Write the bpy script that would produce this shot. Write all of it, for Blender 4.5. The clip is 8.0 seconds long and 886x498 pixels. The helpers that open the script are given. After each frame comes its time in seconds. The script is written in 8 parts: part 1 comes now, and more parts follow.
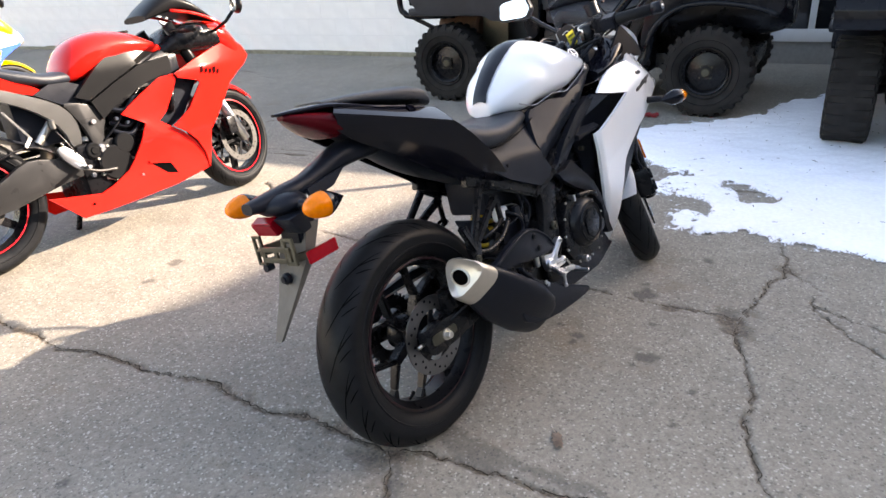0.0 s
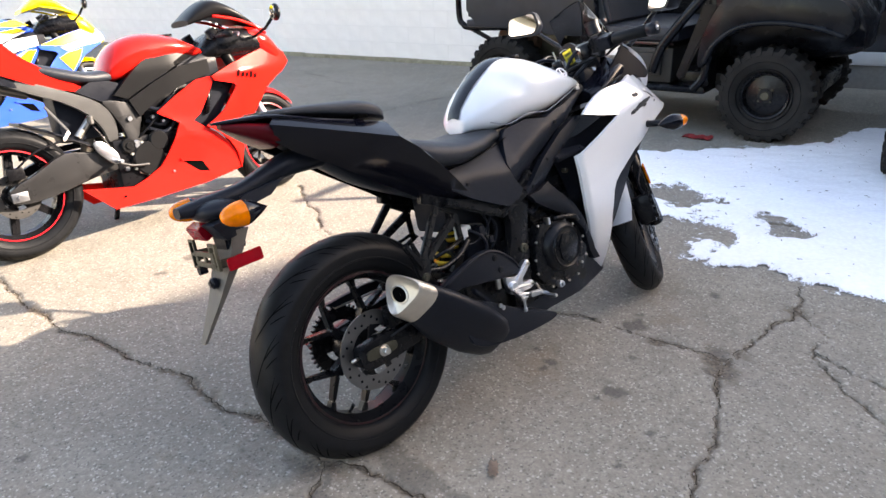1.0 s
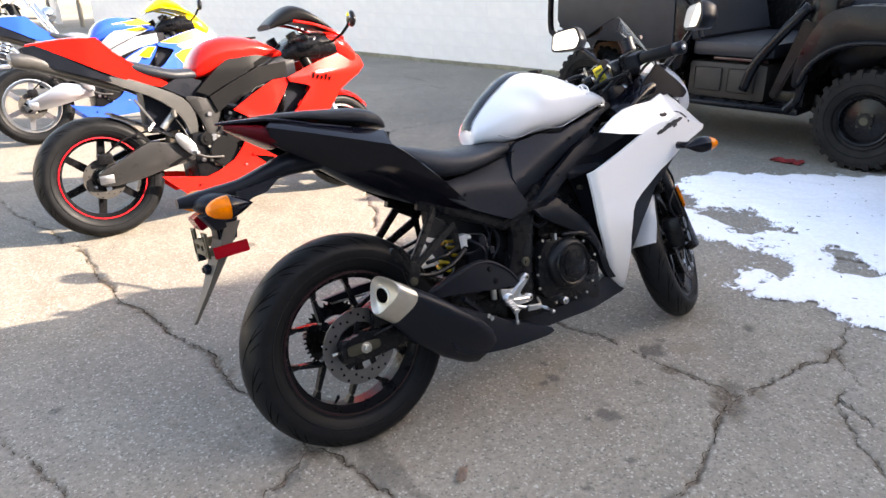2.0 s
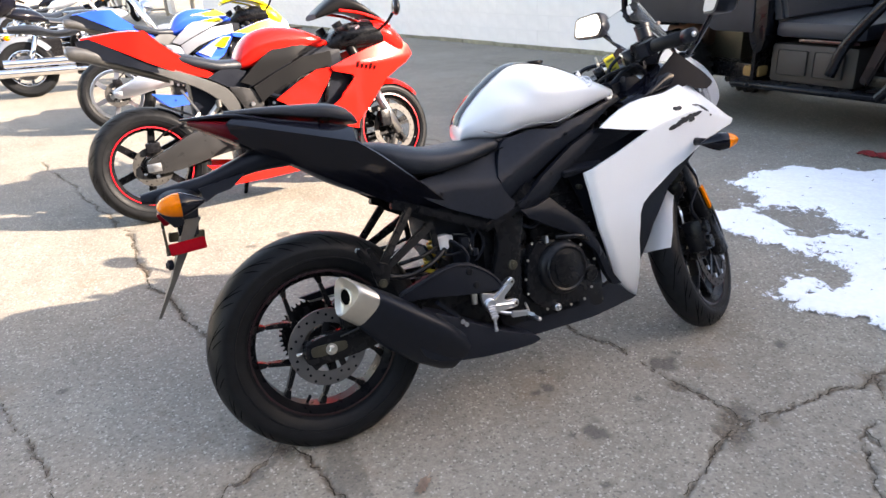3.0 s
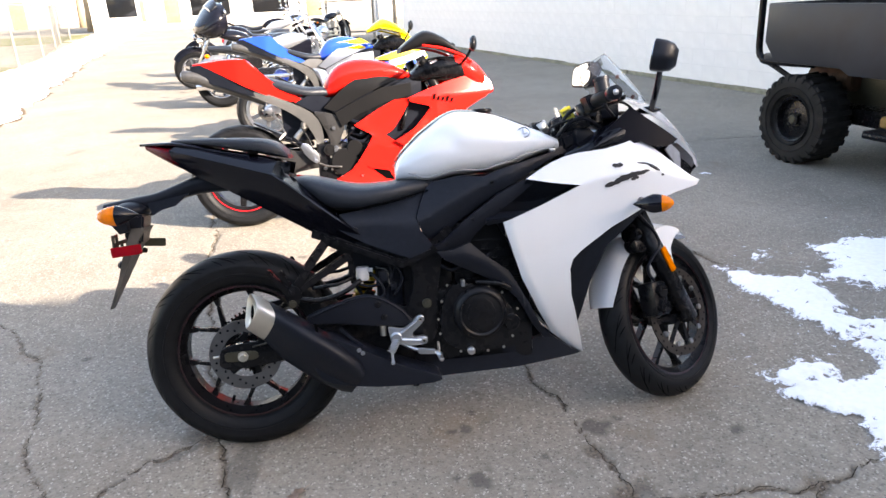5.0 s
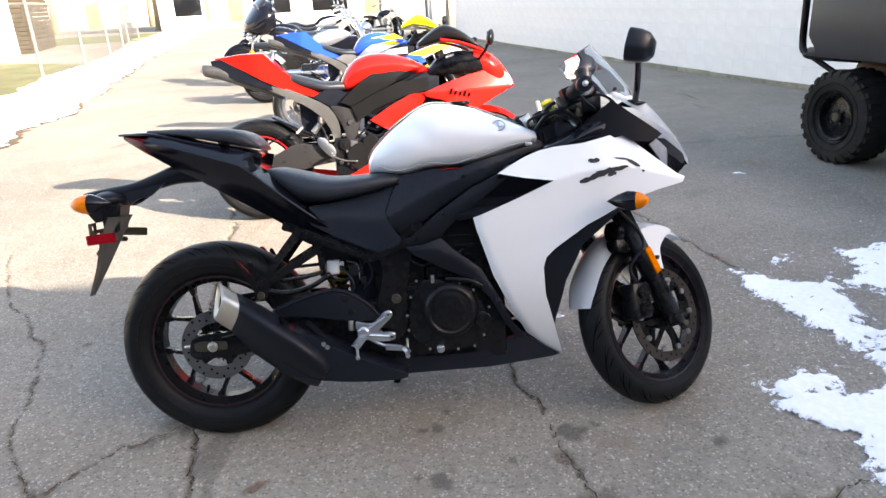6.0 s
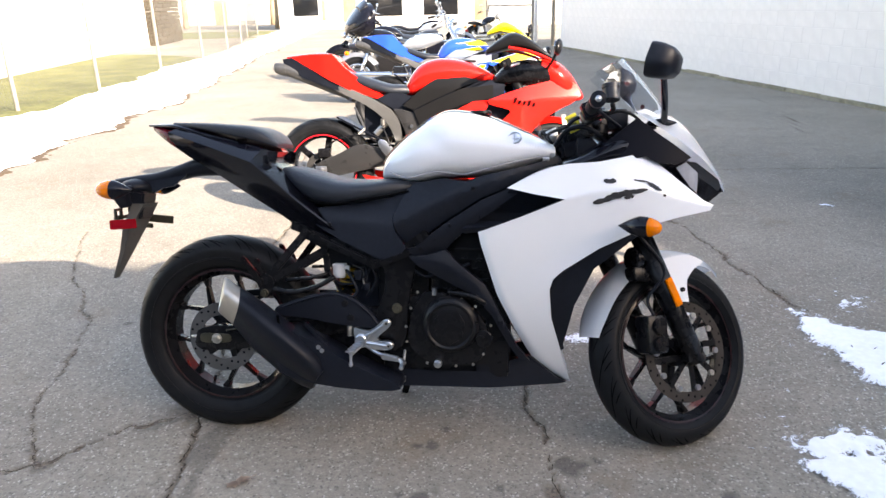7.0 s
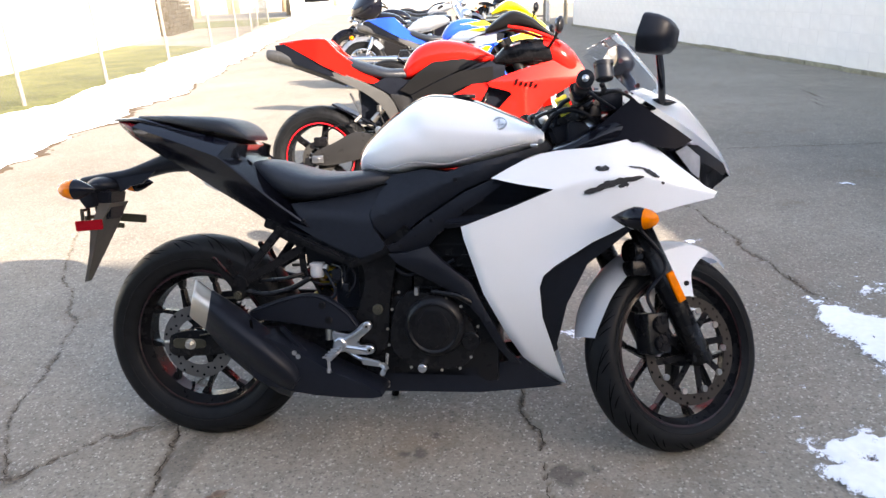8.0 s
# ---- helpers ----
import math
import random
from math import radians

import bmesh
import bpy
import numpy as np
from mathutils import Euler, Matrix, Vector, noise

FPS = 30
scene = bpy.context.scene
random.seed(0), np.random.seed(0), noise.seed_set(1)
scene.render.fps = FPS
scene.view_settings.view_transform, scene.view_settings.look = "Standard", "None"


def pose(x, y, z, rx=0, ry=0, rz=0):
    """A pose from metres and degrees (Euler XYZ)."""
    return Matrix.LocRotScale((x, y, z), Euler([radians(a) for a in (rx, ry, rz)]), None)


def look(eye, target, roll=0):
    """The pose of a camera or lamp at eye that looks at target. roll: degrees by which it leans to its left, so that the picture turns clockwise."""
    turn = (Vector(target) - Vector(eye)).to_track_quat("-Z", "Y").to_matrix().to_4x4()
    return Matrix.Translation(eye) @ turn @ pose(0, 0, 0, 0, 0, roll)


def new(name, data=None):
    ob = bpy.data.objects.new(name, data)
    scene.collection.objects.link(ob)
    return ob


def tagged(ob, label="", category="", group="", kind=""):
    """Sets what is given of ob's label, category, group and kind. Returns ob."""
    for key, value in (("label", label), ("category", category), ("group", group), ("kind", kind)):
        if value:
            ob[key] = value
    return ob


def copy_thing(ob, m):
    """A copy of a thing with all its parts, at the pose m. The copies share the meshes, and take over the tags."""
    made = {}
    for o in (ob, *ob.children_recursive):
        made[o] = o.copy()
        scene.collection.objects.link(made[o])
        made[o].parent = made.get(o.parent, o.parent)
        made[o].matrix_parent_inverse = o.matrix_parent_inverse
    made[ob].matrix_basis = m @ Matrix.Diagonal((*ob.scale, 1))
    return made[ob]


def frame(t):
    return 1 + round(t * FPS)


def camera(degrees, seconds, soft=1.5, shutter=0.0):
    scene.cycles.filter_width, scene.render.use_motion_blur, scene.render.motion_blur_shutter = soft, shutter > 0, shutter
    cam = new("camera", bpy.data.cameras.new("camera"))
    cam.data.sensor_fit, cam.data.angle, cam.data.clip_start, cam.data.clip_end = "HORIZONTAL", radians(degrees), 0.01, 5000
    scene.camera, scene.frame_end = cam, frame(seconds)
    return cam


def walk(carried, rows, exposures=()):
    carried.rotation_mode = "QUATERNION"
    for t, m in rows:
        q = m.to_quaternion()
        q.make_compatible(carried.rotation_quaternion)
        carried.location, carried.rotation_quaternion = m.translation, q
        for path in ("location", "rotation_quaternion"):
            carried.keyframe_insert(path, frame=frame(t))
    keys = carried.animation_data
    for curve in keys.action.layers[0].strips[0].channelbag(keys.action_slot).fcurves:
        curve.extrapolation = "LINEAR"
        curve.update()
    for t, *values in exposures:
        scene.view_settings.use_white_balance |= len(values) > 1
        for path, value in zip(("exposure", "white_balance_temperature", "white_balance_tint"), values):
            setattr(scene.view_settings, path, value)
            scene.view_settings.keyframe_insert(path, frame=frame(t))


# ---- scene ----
cam = camera(65.7, 8.0)
PATH = [
    (0, (-1.218, -1.082, 1.27), (0.197, 0.078, 0.462), -3.0),
    (0.5, (-1.075, -1.225, 1.255), (0.256, 0.038, 0.459), -1.8),
    (1, (-0.951, -1.342, 1.273), (0.306, 0.005, 0.496), -2.0),
    (1.5, (-0.84, -1.512, 1.288), (0.298, -0.05, 0.534), -1.0),
    (1.7, (-0.8, -1.551, 1.293), (0.29, -0.054, 0.539), -0.9),
    (2.8, (-0.432, -1.659, 1.283), (0.357, 0.01, 0.514), -2.9),
    (3, (-0.36, -1.682, 1.289), (0.384, 0.0, 0.504), -3.1),
    (3.5, (-0.16, -1.788, 1.307), (0.378, -0.028, 0.525), -3.6),
    (4, (0.042, -1.817, 1.304), (0.402, -0.012, 0.519), -4.1),
    (4.5, (0.224, -1.895, 1.32), (0.493, -0.052, 0.592), -4.2),
    (4.7, (0.295, -1.972, 1.33), (0.556, -0.12, 0.62), -3.2),
    (5.8, (0.625, -1.989, 1.307), (0.716, -0.116, 0.612), -3.5),
    (6, (0.66, -1.967, 1.294), (0.72, -0.094, 0.595), -3.3),
    (6.5, (0.793, -1.938, 1.281), (0.72, -0.066, 0.582), -3.1),
    (7, (0.919, -1.895, 1.278), (0.706, -0.023, 0.607), -1.4),
    (7.5, (0.953, -1.804, 1.26), (0.714, 0.067, 0.596), -1.9),
    (8, (1.001, -1.741, 1.258), (0.735, 0.109, 0.545), -3.2),
]
walk(cam, [(t, look(eye, target, roll)) for t, eye, target, roll in PATH],
     [(0.0, 2.41, 8450, 17), (4.5, 2.48, 8250, 17), (6.0, 2.36, 8200, 16), (8.0, 2.36, 8200, 16)])

# ---- world and sun: late winter sun, low, coming over the shop's roof ----
SUN_EL, SUN_DIR = radians(25), Vector((0.82, -0.57, 0)).normalized()
sun_from = Vector((SUN_DIR.x * math.cos(SUN_EL), SUN_DIR.y * math.cos(SUN_EL), math.sin(SUN_EL)))
world = bpy.data.worlds.new("world")
scene.world = world
world.use_nodes = True
wn = world.node_tree.nodes
sky = wn.new("ShaderNodeTexSky")
sky.sky_type, sky.sun_disc = "NISHITA", False
sky.sun_elevation, sky.sun_rotation = SUN_EL, math.atan2(SUN_DIR.x, SUN_DIR.y)
sky.air_density, sky.dust_density, sky.ozone_density = 1.0, 1.2, 1.0
world.node_tree.links.new(sky.outputs[0], wn["Background"].inputs[0])
wn["Background"].inputs[1].default_value = 0.148
sun = new("sun", bpy.data.lights.new("sun", "SUN"))
sun.data.energy, sun.data.angle, sun.data.color = 4.0, radians(0.5), (1.0, 0.99, 0.98)
sun.matrix_world = look(sun_from * 50, (0, 0, 0))

# ---- materials ----
def mat(name, base, rough=0.5, metal=0.0, var=0.0, scale=30.0, bump=0.0, bump_scale=200.0, spec=0.5, coat=0.0, second=None, big=2.0, rvar=0.0, transmission=0.0, ior=1.45, piece=0.0):
    """A plain material with variation at two scales, and fine relief."""
    m = bpy.data.materials.new(name)
    m.use_nodes = True
    nt = m.node_tree
    n, l = nt.nodes, nt.links
    b = n["Principled BSDF"]
    b.inputs["Base Color"].default_value = (*base, 1)
    b.inputs["Roughness"].default_value, b.inputs["Metallic"].default_value = rough, metal
    b.inputs["Specular IOR Level"].default_value, b.inputs["Coat Weight"].default_value = spec, coat
    b.inputs["Coat Roughness"].default_value = 0.04
    b.inputs["Transmission Weight"].default_value, b.inputs["IOR"].default_value = transmission, ior
    tc = n.new("ShaderNodeTexCoord")
    if var or rvar:
        fine, broad = n.new("ShaderNodeTexNoise"), n.new("ShaderNodeTexNoise")
        fine.inputs["Scale"].default_value, broad.inputs["Scale"].default_value = scale, big
        fine.inputs["Detail"].default_value = broad.inputs["Detail"].default_value = 5
        l.new(tc.outputs["Object"], fine.inputs["Vector"])
        l.new(tc.outputs["Object"], broad.inputs["Vector"])
        add = n.new("ShaderNodeMath")
        add.operation = "ADD"
        l.new(fine.outputs["Fac"], add.inputs[0])
        l.new(broad.outputs["Fac"], add.inputs[1])
        if var:
            ramp = n.new("ShaderNodeMapRange")
            ramp.inputs["From Min"].default_value, ramp.inputs["From Max"].default_value = 0.65, 1.35
            l.new(add.outputs[0], ramp.inputs["Value"])
            mix = n.new("ShaderNodeMix")
            mix.data_type = "RGBA"
            lo = second or tuple(c * (1 - var) for c in base)
            hi = tuple(min(1, c * (1 + var * 0.6)) for c in base)
            mix.inputs["A"].default_value, mix.inputs["B"].default_value = (*lo, 1), (*hi, 1)
            l.new(ramp.outputs[0], mix.inputs["Factor"])
            out = mix.outputs["Result"]
            if piece:
                info, hsv = n.new("ShaderNodeObjectInfo"), n.new("ShaderNodeHueSaturation")
                mr = n.new("ShaderNodeMapRange")
                mr.inputs["To Min"].default_value, mr.inputs["To Max"].default_value = 1 - piece, 1 + piece
                l.new(info.outputs["Random"], mr.inputs["Value"])
                l.new(mr.outputs[0], hsv.inputs["Value"])
                l.new(out, hsv.inputs["Color"])
                out = hsv.outputs[0]
            l.new(out, b.inputs["Base Color"])
        if rvar:
            rr = n.new("ShaderNodeMapRange")
            rr.inputs["From Min"].default_value, rr.inputs["From Max"].default_value = 0.65, 1.35
            rr.inputs["To Min"].default_value, rr.inputs["To Max"].default_value = max(0.02, rough - rvar), min(1, rough + rvar)
            l.new(add.outputs[0], rr.inputs["Value"])
            l.new(rr.outputs[0], b.inputs["Roughness"])
    if bump:
        bn, bp = n.new("ShaderNodeTexNoise"), n.new("ShaderNodeBump")
        bn.inputs["Scale"].default_value, bn.inputs["Detail"].default_value = bump_scale, 3
        bp.inputs["Strength"].default_value, bp.inputs["Distance"].default_value = bump, 0.002
        l.new(tc.outputs["Object"], bn.inputs["Vector"])
        l.new(bn.outputs["Fac"], bp.inputs["Height"])
        l.new(bp.outputs["Normal"], b.inputs["Normal"])
    return m


WHITE = mat("white_paint", (0.760, 0.785, 0.815), 0.20, coat=0.7, var=0.012, scale=8, rvar=0.05)
TYRE = mat("tyre_rubber", (0.0095, 0.0102, 0.0115), 0.46, var=0.4, scale=40, bump=0.12, bump_scale=400, rvar=0.12, spec=0.14)
BLACK = mat("satin_black_metal", (0.0072, 0.0072, 0.0084), 0.28, var=0.3, scale=40, rvar=0.1, spec=0.24)
PLASTIC = mat("black_plastic", (0.0088, 0.0106, 0.0158), 0.36, var=0.25, scale=50, bump=0.12, bump_scale=900, rvar=0.1, spec=0.2)
GLOSS = mat("gloss_black_plastic", (0.0055, 0.0058, 0.0098), 0.13, coat=0.06, var=0.2, scale=10, spec=0.32)
COWLBLACK = mat("satin_black_cowl", (0.0055, 0.0060, 0.0105), 0.48, var=0.2, scale=12, rvar=0.08, spec=0.10)
SEAT = mat("black_seat_vinyl", (0.0170, 0.0210, 0.0290), 0.44, var=0.25, scale=30, bump=0.35, bump_scale=900, rvar=0.07, spec=0.45)
DULLDISC = mat("dull_disc_steel", (0.06, 0.057, 0.054), 0.5, metal=0.6, var=0.3, scale=25, rvar=0.12)
DARKDISC = mat("dark_disc_steel", (0.040, 0.036, 0.034), 0.46, metal=0.7, var=0.3, scale=25, rvar=0.12)
DULLSTEEL = mat("dull_grey_steel", (0.14, 0.136, 0.13), 0.42, metal=0.8, var=0.25, scale=30, rvar=0.12)
STEEL = mat("brushed_steel", (0.62, 0.59, 0.54), 0.35, metal=1, var=0.12, scale=40, rvar=0.12)
ALU = mat("polished_aluminium", (0.60, 0.61, 0.63), 0.30, metal=1, var=0.05, scale=12, rvar=0.03)
BLOCK = mat("white_painted_block", (0.80, 0.775, 0.745), 0.75, var=0.07, scale=7, bump=0.5, bump_scale=90, piece=0.012)
def rim_fade(m):
    """Lets a layer break up towards its rim: the depth kept on the mesh against grain at two scales."""
    n, l = m.node_tree.nodes, m.node_tree.links
    geo, depth = n.new("ShaderNodeNewGeometry"), n.new("ShaderNodeAttribute")
    depth.attribute_name = "depth"
    total = None
    for scale, weight in ((26, 0.040), (95, 0.046), (330, 0.032)):
        q, mul = n.new("ShaderNodeTexNoise"), n.new("ShaderNodeMath")
        q.inputs["Scale"].default_value, q.inputs["Detail"].default_value = scale, 3
        l.new(geo.outputs["Position"], q.inputs["Vector"])
        mul.operation = "MULTIPLY_ADD"
        mul.inputs[1].default_value, mul.inputs[2].default_value = weight * 2, -weight
        l.new(q.outputs["Fac"], mul.inputs[0])
        add = n.new("ShaderNodeMath")
        l.new(mul.outputs[0], add.inputs[0])
        l.new(total if total else depth.outputs["Fac"], add.inputs[1])
        total = add.outputs[0]
    r = n.new("ShaderNodeMapRange")
    r.inputs["From Min"].default_value, r.inputs["From Max"].default_value = -0.004, 0.012
    l.new(total, r.inputs["Value"])
    l.new(r.outputs[0], n["Principled BSDF"].inputs["Alpha"])
    return m


SNOW = mat("old_snow", (0.87, 0.89, 0.92), 0.75, var=0.10, scale=45, bump=0.8, bump_scale=70)
THINSNOW = rim_fade(mat("thin_melting_snow", (0.84, 0.87, 0.91), 0.75, var=0.10, scale=45, bump=0.8, bump_scale=70))
REDP = mat("red_paint", (0.72, 0.015, 0.011), 0.14, coat=0.3, spec=0.25, var=0.05, scale=6)
FRAMEP = mat("graphite_metal_paint", (0.036, 0.0355, 0.036), 0.32, metal=0.4, spec=0.3, var=0.08, scale=16, rvar=0.1)
GREYP = mat("graphite_paint", (0.010, 0.010, 0.0105), 0.30, spec=0.12, var=0.15, scale=20)
SILVERP = mat("silver_grey_paint", (0.16, 0.158, 0.152), 0.34, metal=0.4, var=0.15, scale=14, rvar=0.08)
BLUEP = mat("blue_paint", (0.012, 0.085, 0.62), 0.22, coat=0.8, var=0.05, scale=6)
YELLOWP = mat("yellow_paint", (0.86, 0.66, 0.02), 0.25, coat=0.8, var=0.05, scale=6)
PALEP = mat("pale_silver_paint", (0.40, 0.43, 0.48), 0.25, metal=0.3, coat=0.6, var=0.05, scale=6)
CHROME = mat("chrome", (0.82, 0.82, 0.83), 0.08, metal=1, var=0.05)
MORTAR = mat("painted_mortar", (0.71, 0.69, 0.665), 0.85, var=0.10, scale=30, bump=0.5, bump_scale=120)
KERB = mat("mossy_footing", (0.26, 0.24, 0.17), 0.9, var=0.5, scale=18, bump=0.7, bump_scale=80)
ALUFRAME = mat("painted_aluminium_frame", (0.58, 0.59, 0.60), 0.45, var=0.08, scale=10)
SHOPGLASS = mat("dark_shop_glass", (0.008, 0.009, 0.011), 0.04, spec=0.35, var=0.1)
SIDING = mat("cream_siding", (0.80, 0.78, 0.74), 0.7, var=0.06, scale=12)
WOOD = mat("weathered_wood", (0.30, 0.22, 0.14), 0.8, var=0.4, scale=20)
# dark grey of the unseen wall that holds back low sky light
SHADEWALL = mat("dark_sky_block_grey", (0.050, 0.054, 0.060), 0.85, var=0.3, scale=6, bump=0.4)
BRICK = mat("brown_brick", (0.055, 0.042, 0.024), 0.85, var=0.5, scale=18, bump=0.5)
GALV = mat("galvanised_steel", (0.25, 0.235, 0.205), 0.6, metal=0.25, var=0.2, scale=30)
GRASS = mat("winter_grass", (0.115, 0.115, 0.036), 0.9, var=0.7, scale=14, second=(0.040, 0.048, 0.014), big=1.2)
DIRT = mat("brown_edge_dirt", (0.085, 0.055, 0.03), 0.95, var=0.5, scale=40, bump=0.6)
UTVP = mat("scuffed_black_bodywork", (0.0056, 0.0066, 0.0092), 0.26, var=0.5, scale=9, rvar=0.14, spec=0.2)
BEDP = mat("faded_black_plastic", (0.018, 0.021, 0.027), 0.42, var=0.45, scale=7, rvar=0.14, spec=0.3)
DUSTY = mat("dusty_seat_base", (0.028, 0.025, 0.022), 0.6, var=0.6, scale=12, rvar=0.15)
CANVAS = mat("tan_bag", (0.22, 0.13, 0.04), 0.8, var=0.2)


def concrete():
    """Old concrete: stones, grain, blotches, dirt in the cracks, oil spots and a darker asphalt part."""
    m = bpy.data.materials.new("weathered_concrete")
    m.use_nodes = True
    nt = m.node_tree
    n, l = nt.nodes, nt.links
    b = n["Principled BSDF"]
    b.inputs["Roughness"].default_value = 0.88
    b.inputs["Specular IOR Level"].default_value = 0.12
    geo = n.new("ShaderNodeNewGeometry")

    def noise_at(scale, detail=4, rough=0.6):
        q = n.new("ShaderNodeTexNoise")
        q.inputs["Scale"].default_value, q.inputs["Detail"].default_value, q.inputs["Roughness"].default_value = scale, detail, rough
        l.new(geo.outputs["Position"], q.inputs["Vector"])
        return q.outputs["Fac"]

    def spread(v, a, b2, c, d):
        q = n.new("ShaderNodeMapRange")
        for k, x in zip(("From Min", "From Max", "To Min", "To Max"), (a, b2, c, d)):
            q.inputs[k].default_value = x
        l.new(v, q.inputs["Value"])
        return q.outputs[0]

    def mixed(fac, a, b2, mode="MIX"):
        q = n.new("ShaderNodeMix")
        q.data_type, q.blend_type = "RGBA", mode
        for sock, v in (("Factor", fac), ("A", a), ("B", b2)):
            if isinstance(v, tuple):
                q.inputs[sock].default_value = (*v, 1)
            elif isinstance(v, float):
                q.inputs[sock].default_value = v
            else:
                l.new(v, q.inputs[sock])
        return q.outputs["Result"]

    def attribute(name):
        q = n.new("ShaderNodeAttribute")
        q.attribute_name = name
        return q.outputs["Fac"]

    stone = n.new("ShaderNodeTexVoronoi")
    stone.inputs["Scale"].default_value = 170
    l.new(geo.outputs["Position"], stone.inputs["Vector"])
    sep = n.new("ShaderNodeSeparateColor")
    l.new(stone.outputs["Color"], sep.inputs[0])
    base = mixed(spread(noise_at(1.3), 0.3, 0.7, 0, 1), (0.188, 0.170, 0.140), (0.264, 0.237, 0.200))
    base = mixed(spread(noise_at(14, 6), 0.3, 0.7, 0, 1), base, (0.222, 0.203, 0.170))
    base = mixed(spread(noise_at(6.5, 6, 0.65), 0.34, 0.66, 0, 0.55), base, (0.280, 0.254, 0.213))
    broad = spread(noise_at(0.42, 5, 0.65), 0.35, 0.65, 0.84, 1.14)
    comb3 = n.new("ShaderNodeCombineColor")
    for k in range(3):
        l.new(broad, comb3.inputs[k])
    base = mixed(1.0, base, comb3.outputs[0], "MULTIPLY")
    grit = spread(sep.outputs["Red"], 0, 1, 0.86, 1.14)
    comb = n.new("ShaderNodeCombineColor")
    for k in range(3):
        l.new(grit, comb.inputs[k])
    base = mixed(0.75, base, comb.outputs[0], "MULTIPLY")
    mottle = spread(noise_at(42, 5, 0.7), 0.32, 0.68, 0.84, 1.16)
    comb2 = n.new("ShaderNodeCombineColor")
    for k in range(3):
        l.new(mottle, comb2.inputs[k])
    base = mixed(1.0, base, comb2.outputs[0], "MULTIPLY")
    lump = n.new("ShaderNodeTexVoronoi")
    lump.inputs["Scale"].default_value = 62
    lump.inputs["Randomness"].default_value = 1.0
    l.new(geo.outputs["Position"], lump.inputs["Vector"])
    lsep = n.new("ShaderNodeSeparateColor")
    l.new(lump.outputs["Color"], lsep.inputs[0])
    core = spread(lump.outputs["Distance"], 0.18, 0.42, 1, 0)

    def times(a, b2):
        q = n.new("ShaderNodeMath")
        q.operation = "MULTIPLY"
        l.new(a, q.inputs[0])
        l.new(b2, q.inputs[1])
        return q.outputs[0]

    base = mixed(times(core, spread(lsep.outputs["Red"], 0.87, 0.89, 0, 0.36)), base, (0.52, 0.48, 0.42))
    base = mixed(times(core, spread(lsep.outputs["Green"], 0.87, 0.89, 0, 0.45)), base, (0.10, 0.092, 0.080))
    pale = spread(sep.outputs["Green"], 0.94, 0.955, 0, 0.42)
    base = mixed(pale, base, (0.62, 0.58, 0.52))
    dark = spread(sep.outputs["Blue"], 0.94, 0.95, 0, 0.55)
    base = mixed(dark, base, (0.10, 0.095, 0.09))
    blot = spread(noise_at(5.5, 5, 0.7), 0.60, 0.74, 0, 0.35)
    base = mixed(blot, base, (0.17, 0.16, 0.15))
    rust = spread(noise_at(2.3, 5, 0.7), 0.58, 0.72, 0, 0.42)
    base = mixed(rust, base, (0.200, 0.145, 0.098))
    base = mixed(attribute("asphalt"), base, mixed(spread(noise_at(30, 5), 0.3, 0.7, 0, 1), (0.17, 0.165, 0.155), (0.25, 0.24, 0.225)))
    base = mixed(attribute("stain"), base, (0.065, 0.058, 0.052))
    base = mixed(attribute("crack"), base, mixed(spread(noise_at(90, 3), 0.35, 0.65, 0, 1), (0.055, 0.045, 0.035), (0.19, 0.15, 0.11)))
    l.new(base, b.inputs["Base Color"])
    bump = n.new("ShaderNodeBump")
    bump.inputs["Strength"].default_value, bump.inputs["Distance"].default_value = 0.22, 0.004
    tot = n.new("ShaderNodeMath")
    tot.operation = "ADD"
    l.new(stone.outputs["Distance"], tot.inputs[0])
    l.new(noise_at(260, 3), tot.inputs[1])
    l.new(tot.outputs[0], bump.inputs["Height"])
    l.new(bump.outputs["Normal"], b.inputs["Normal"])
    return m


CONCRETE = concrete()


# ---- building blocks ----
def mesh_of(name, bm, material, smooth=35):
    me = bpy.data.meshes.new(name)
    if smooth:
        for fc in bm.faces:
            fc.smooth = True
        for e in bm.edges:
            if len(e.link_faces) == 2 and e.calc_face_angle(0) > radians(smooth):
                e.smooth = False
    bm.to_mesh(me)
    bm.free()
    me.materials.append(material)
    return me


def part(name, bm, material, parent=None, label="", smooth=35, m=None):
    """Links a bmesh as one mesh object, under a thing or a part."""
    ob = new(name, mesh_of(name, bm, material, smooth))
    if m is not None:
        ob.matrix_basis = m
    if parent:
        ob.parent = parent
    if label:
        ob["label"] = label
    return ob


def thing(name, label, category, m=None, group="", kind=""):
    ob = tagged(new(name), label, category, group, kind)
    ob.empty_display_size = 0.1
    if m is not None:
        ob.matrix_basis = m
    return ob


def box(x0, x1, y0, y1, z0, z1, bev=0.0, bm=None):
    bm2 = bmesh.new()
    bmesh.ops.create_cube(bm2, size=1, matrix=Matrix.LocRotScale(((x0 + x1) / 2, (y0 + y1) / 2, (z0 + z1) / 2), None, (x1 - x0, y1 - y0, z1 - z0)))
    if bev:
        bmesh.ops.bevel(bm2, geom=bm2.edges[:], offset=bev, segments=2, affect="EDGES", profile=0.6)
    return merge(bm, bm2)


def merge(bm, other, m=None):
    """Adds other to bm (or gives other back), under the matrix m."""
    if m is not None:
        bmesh.ops.transform(other, matrix=m, verts=other.verts)
    if bm is None:
        return other
    tmp = bpy.data.meshes.new("tmp")
    other.to_mesh(tmp)
    other.free()
    bm.from_mesh(tmp)
    bpy.data.meshes.remove(tmp)
    return bm


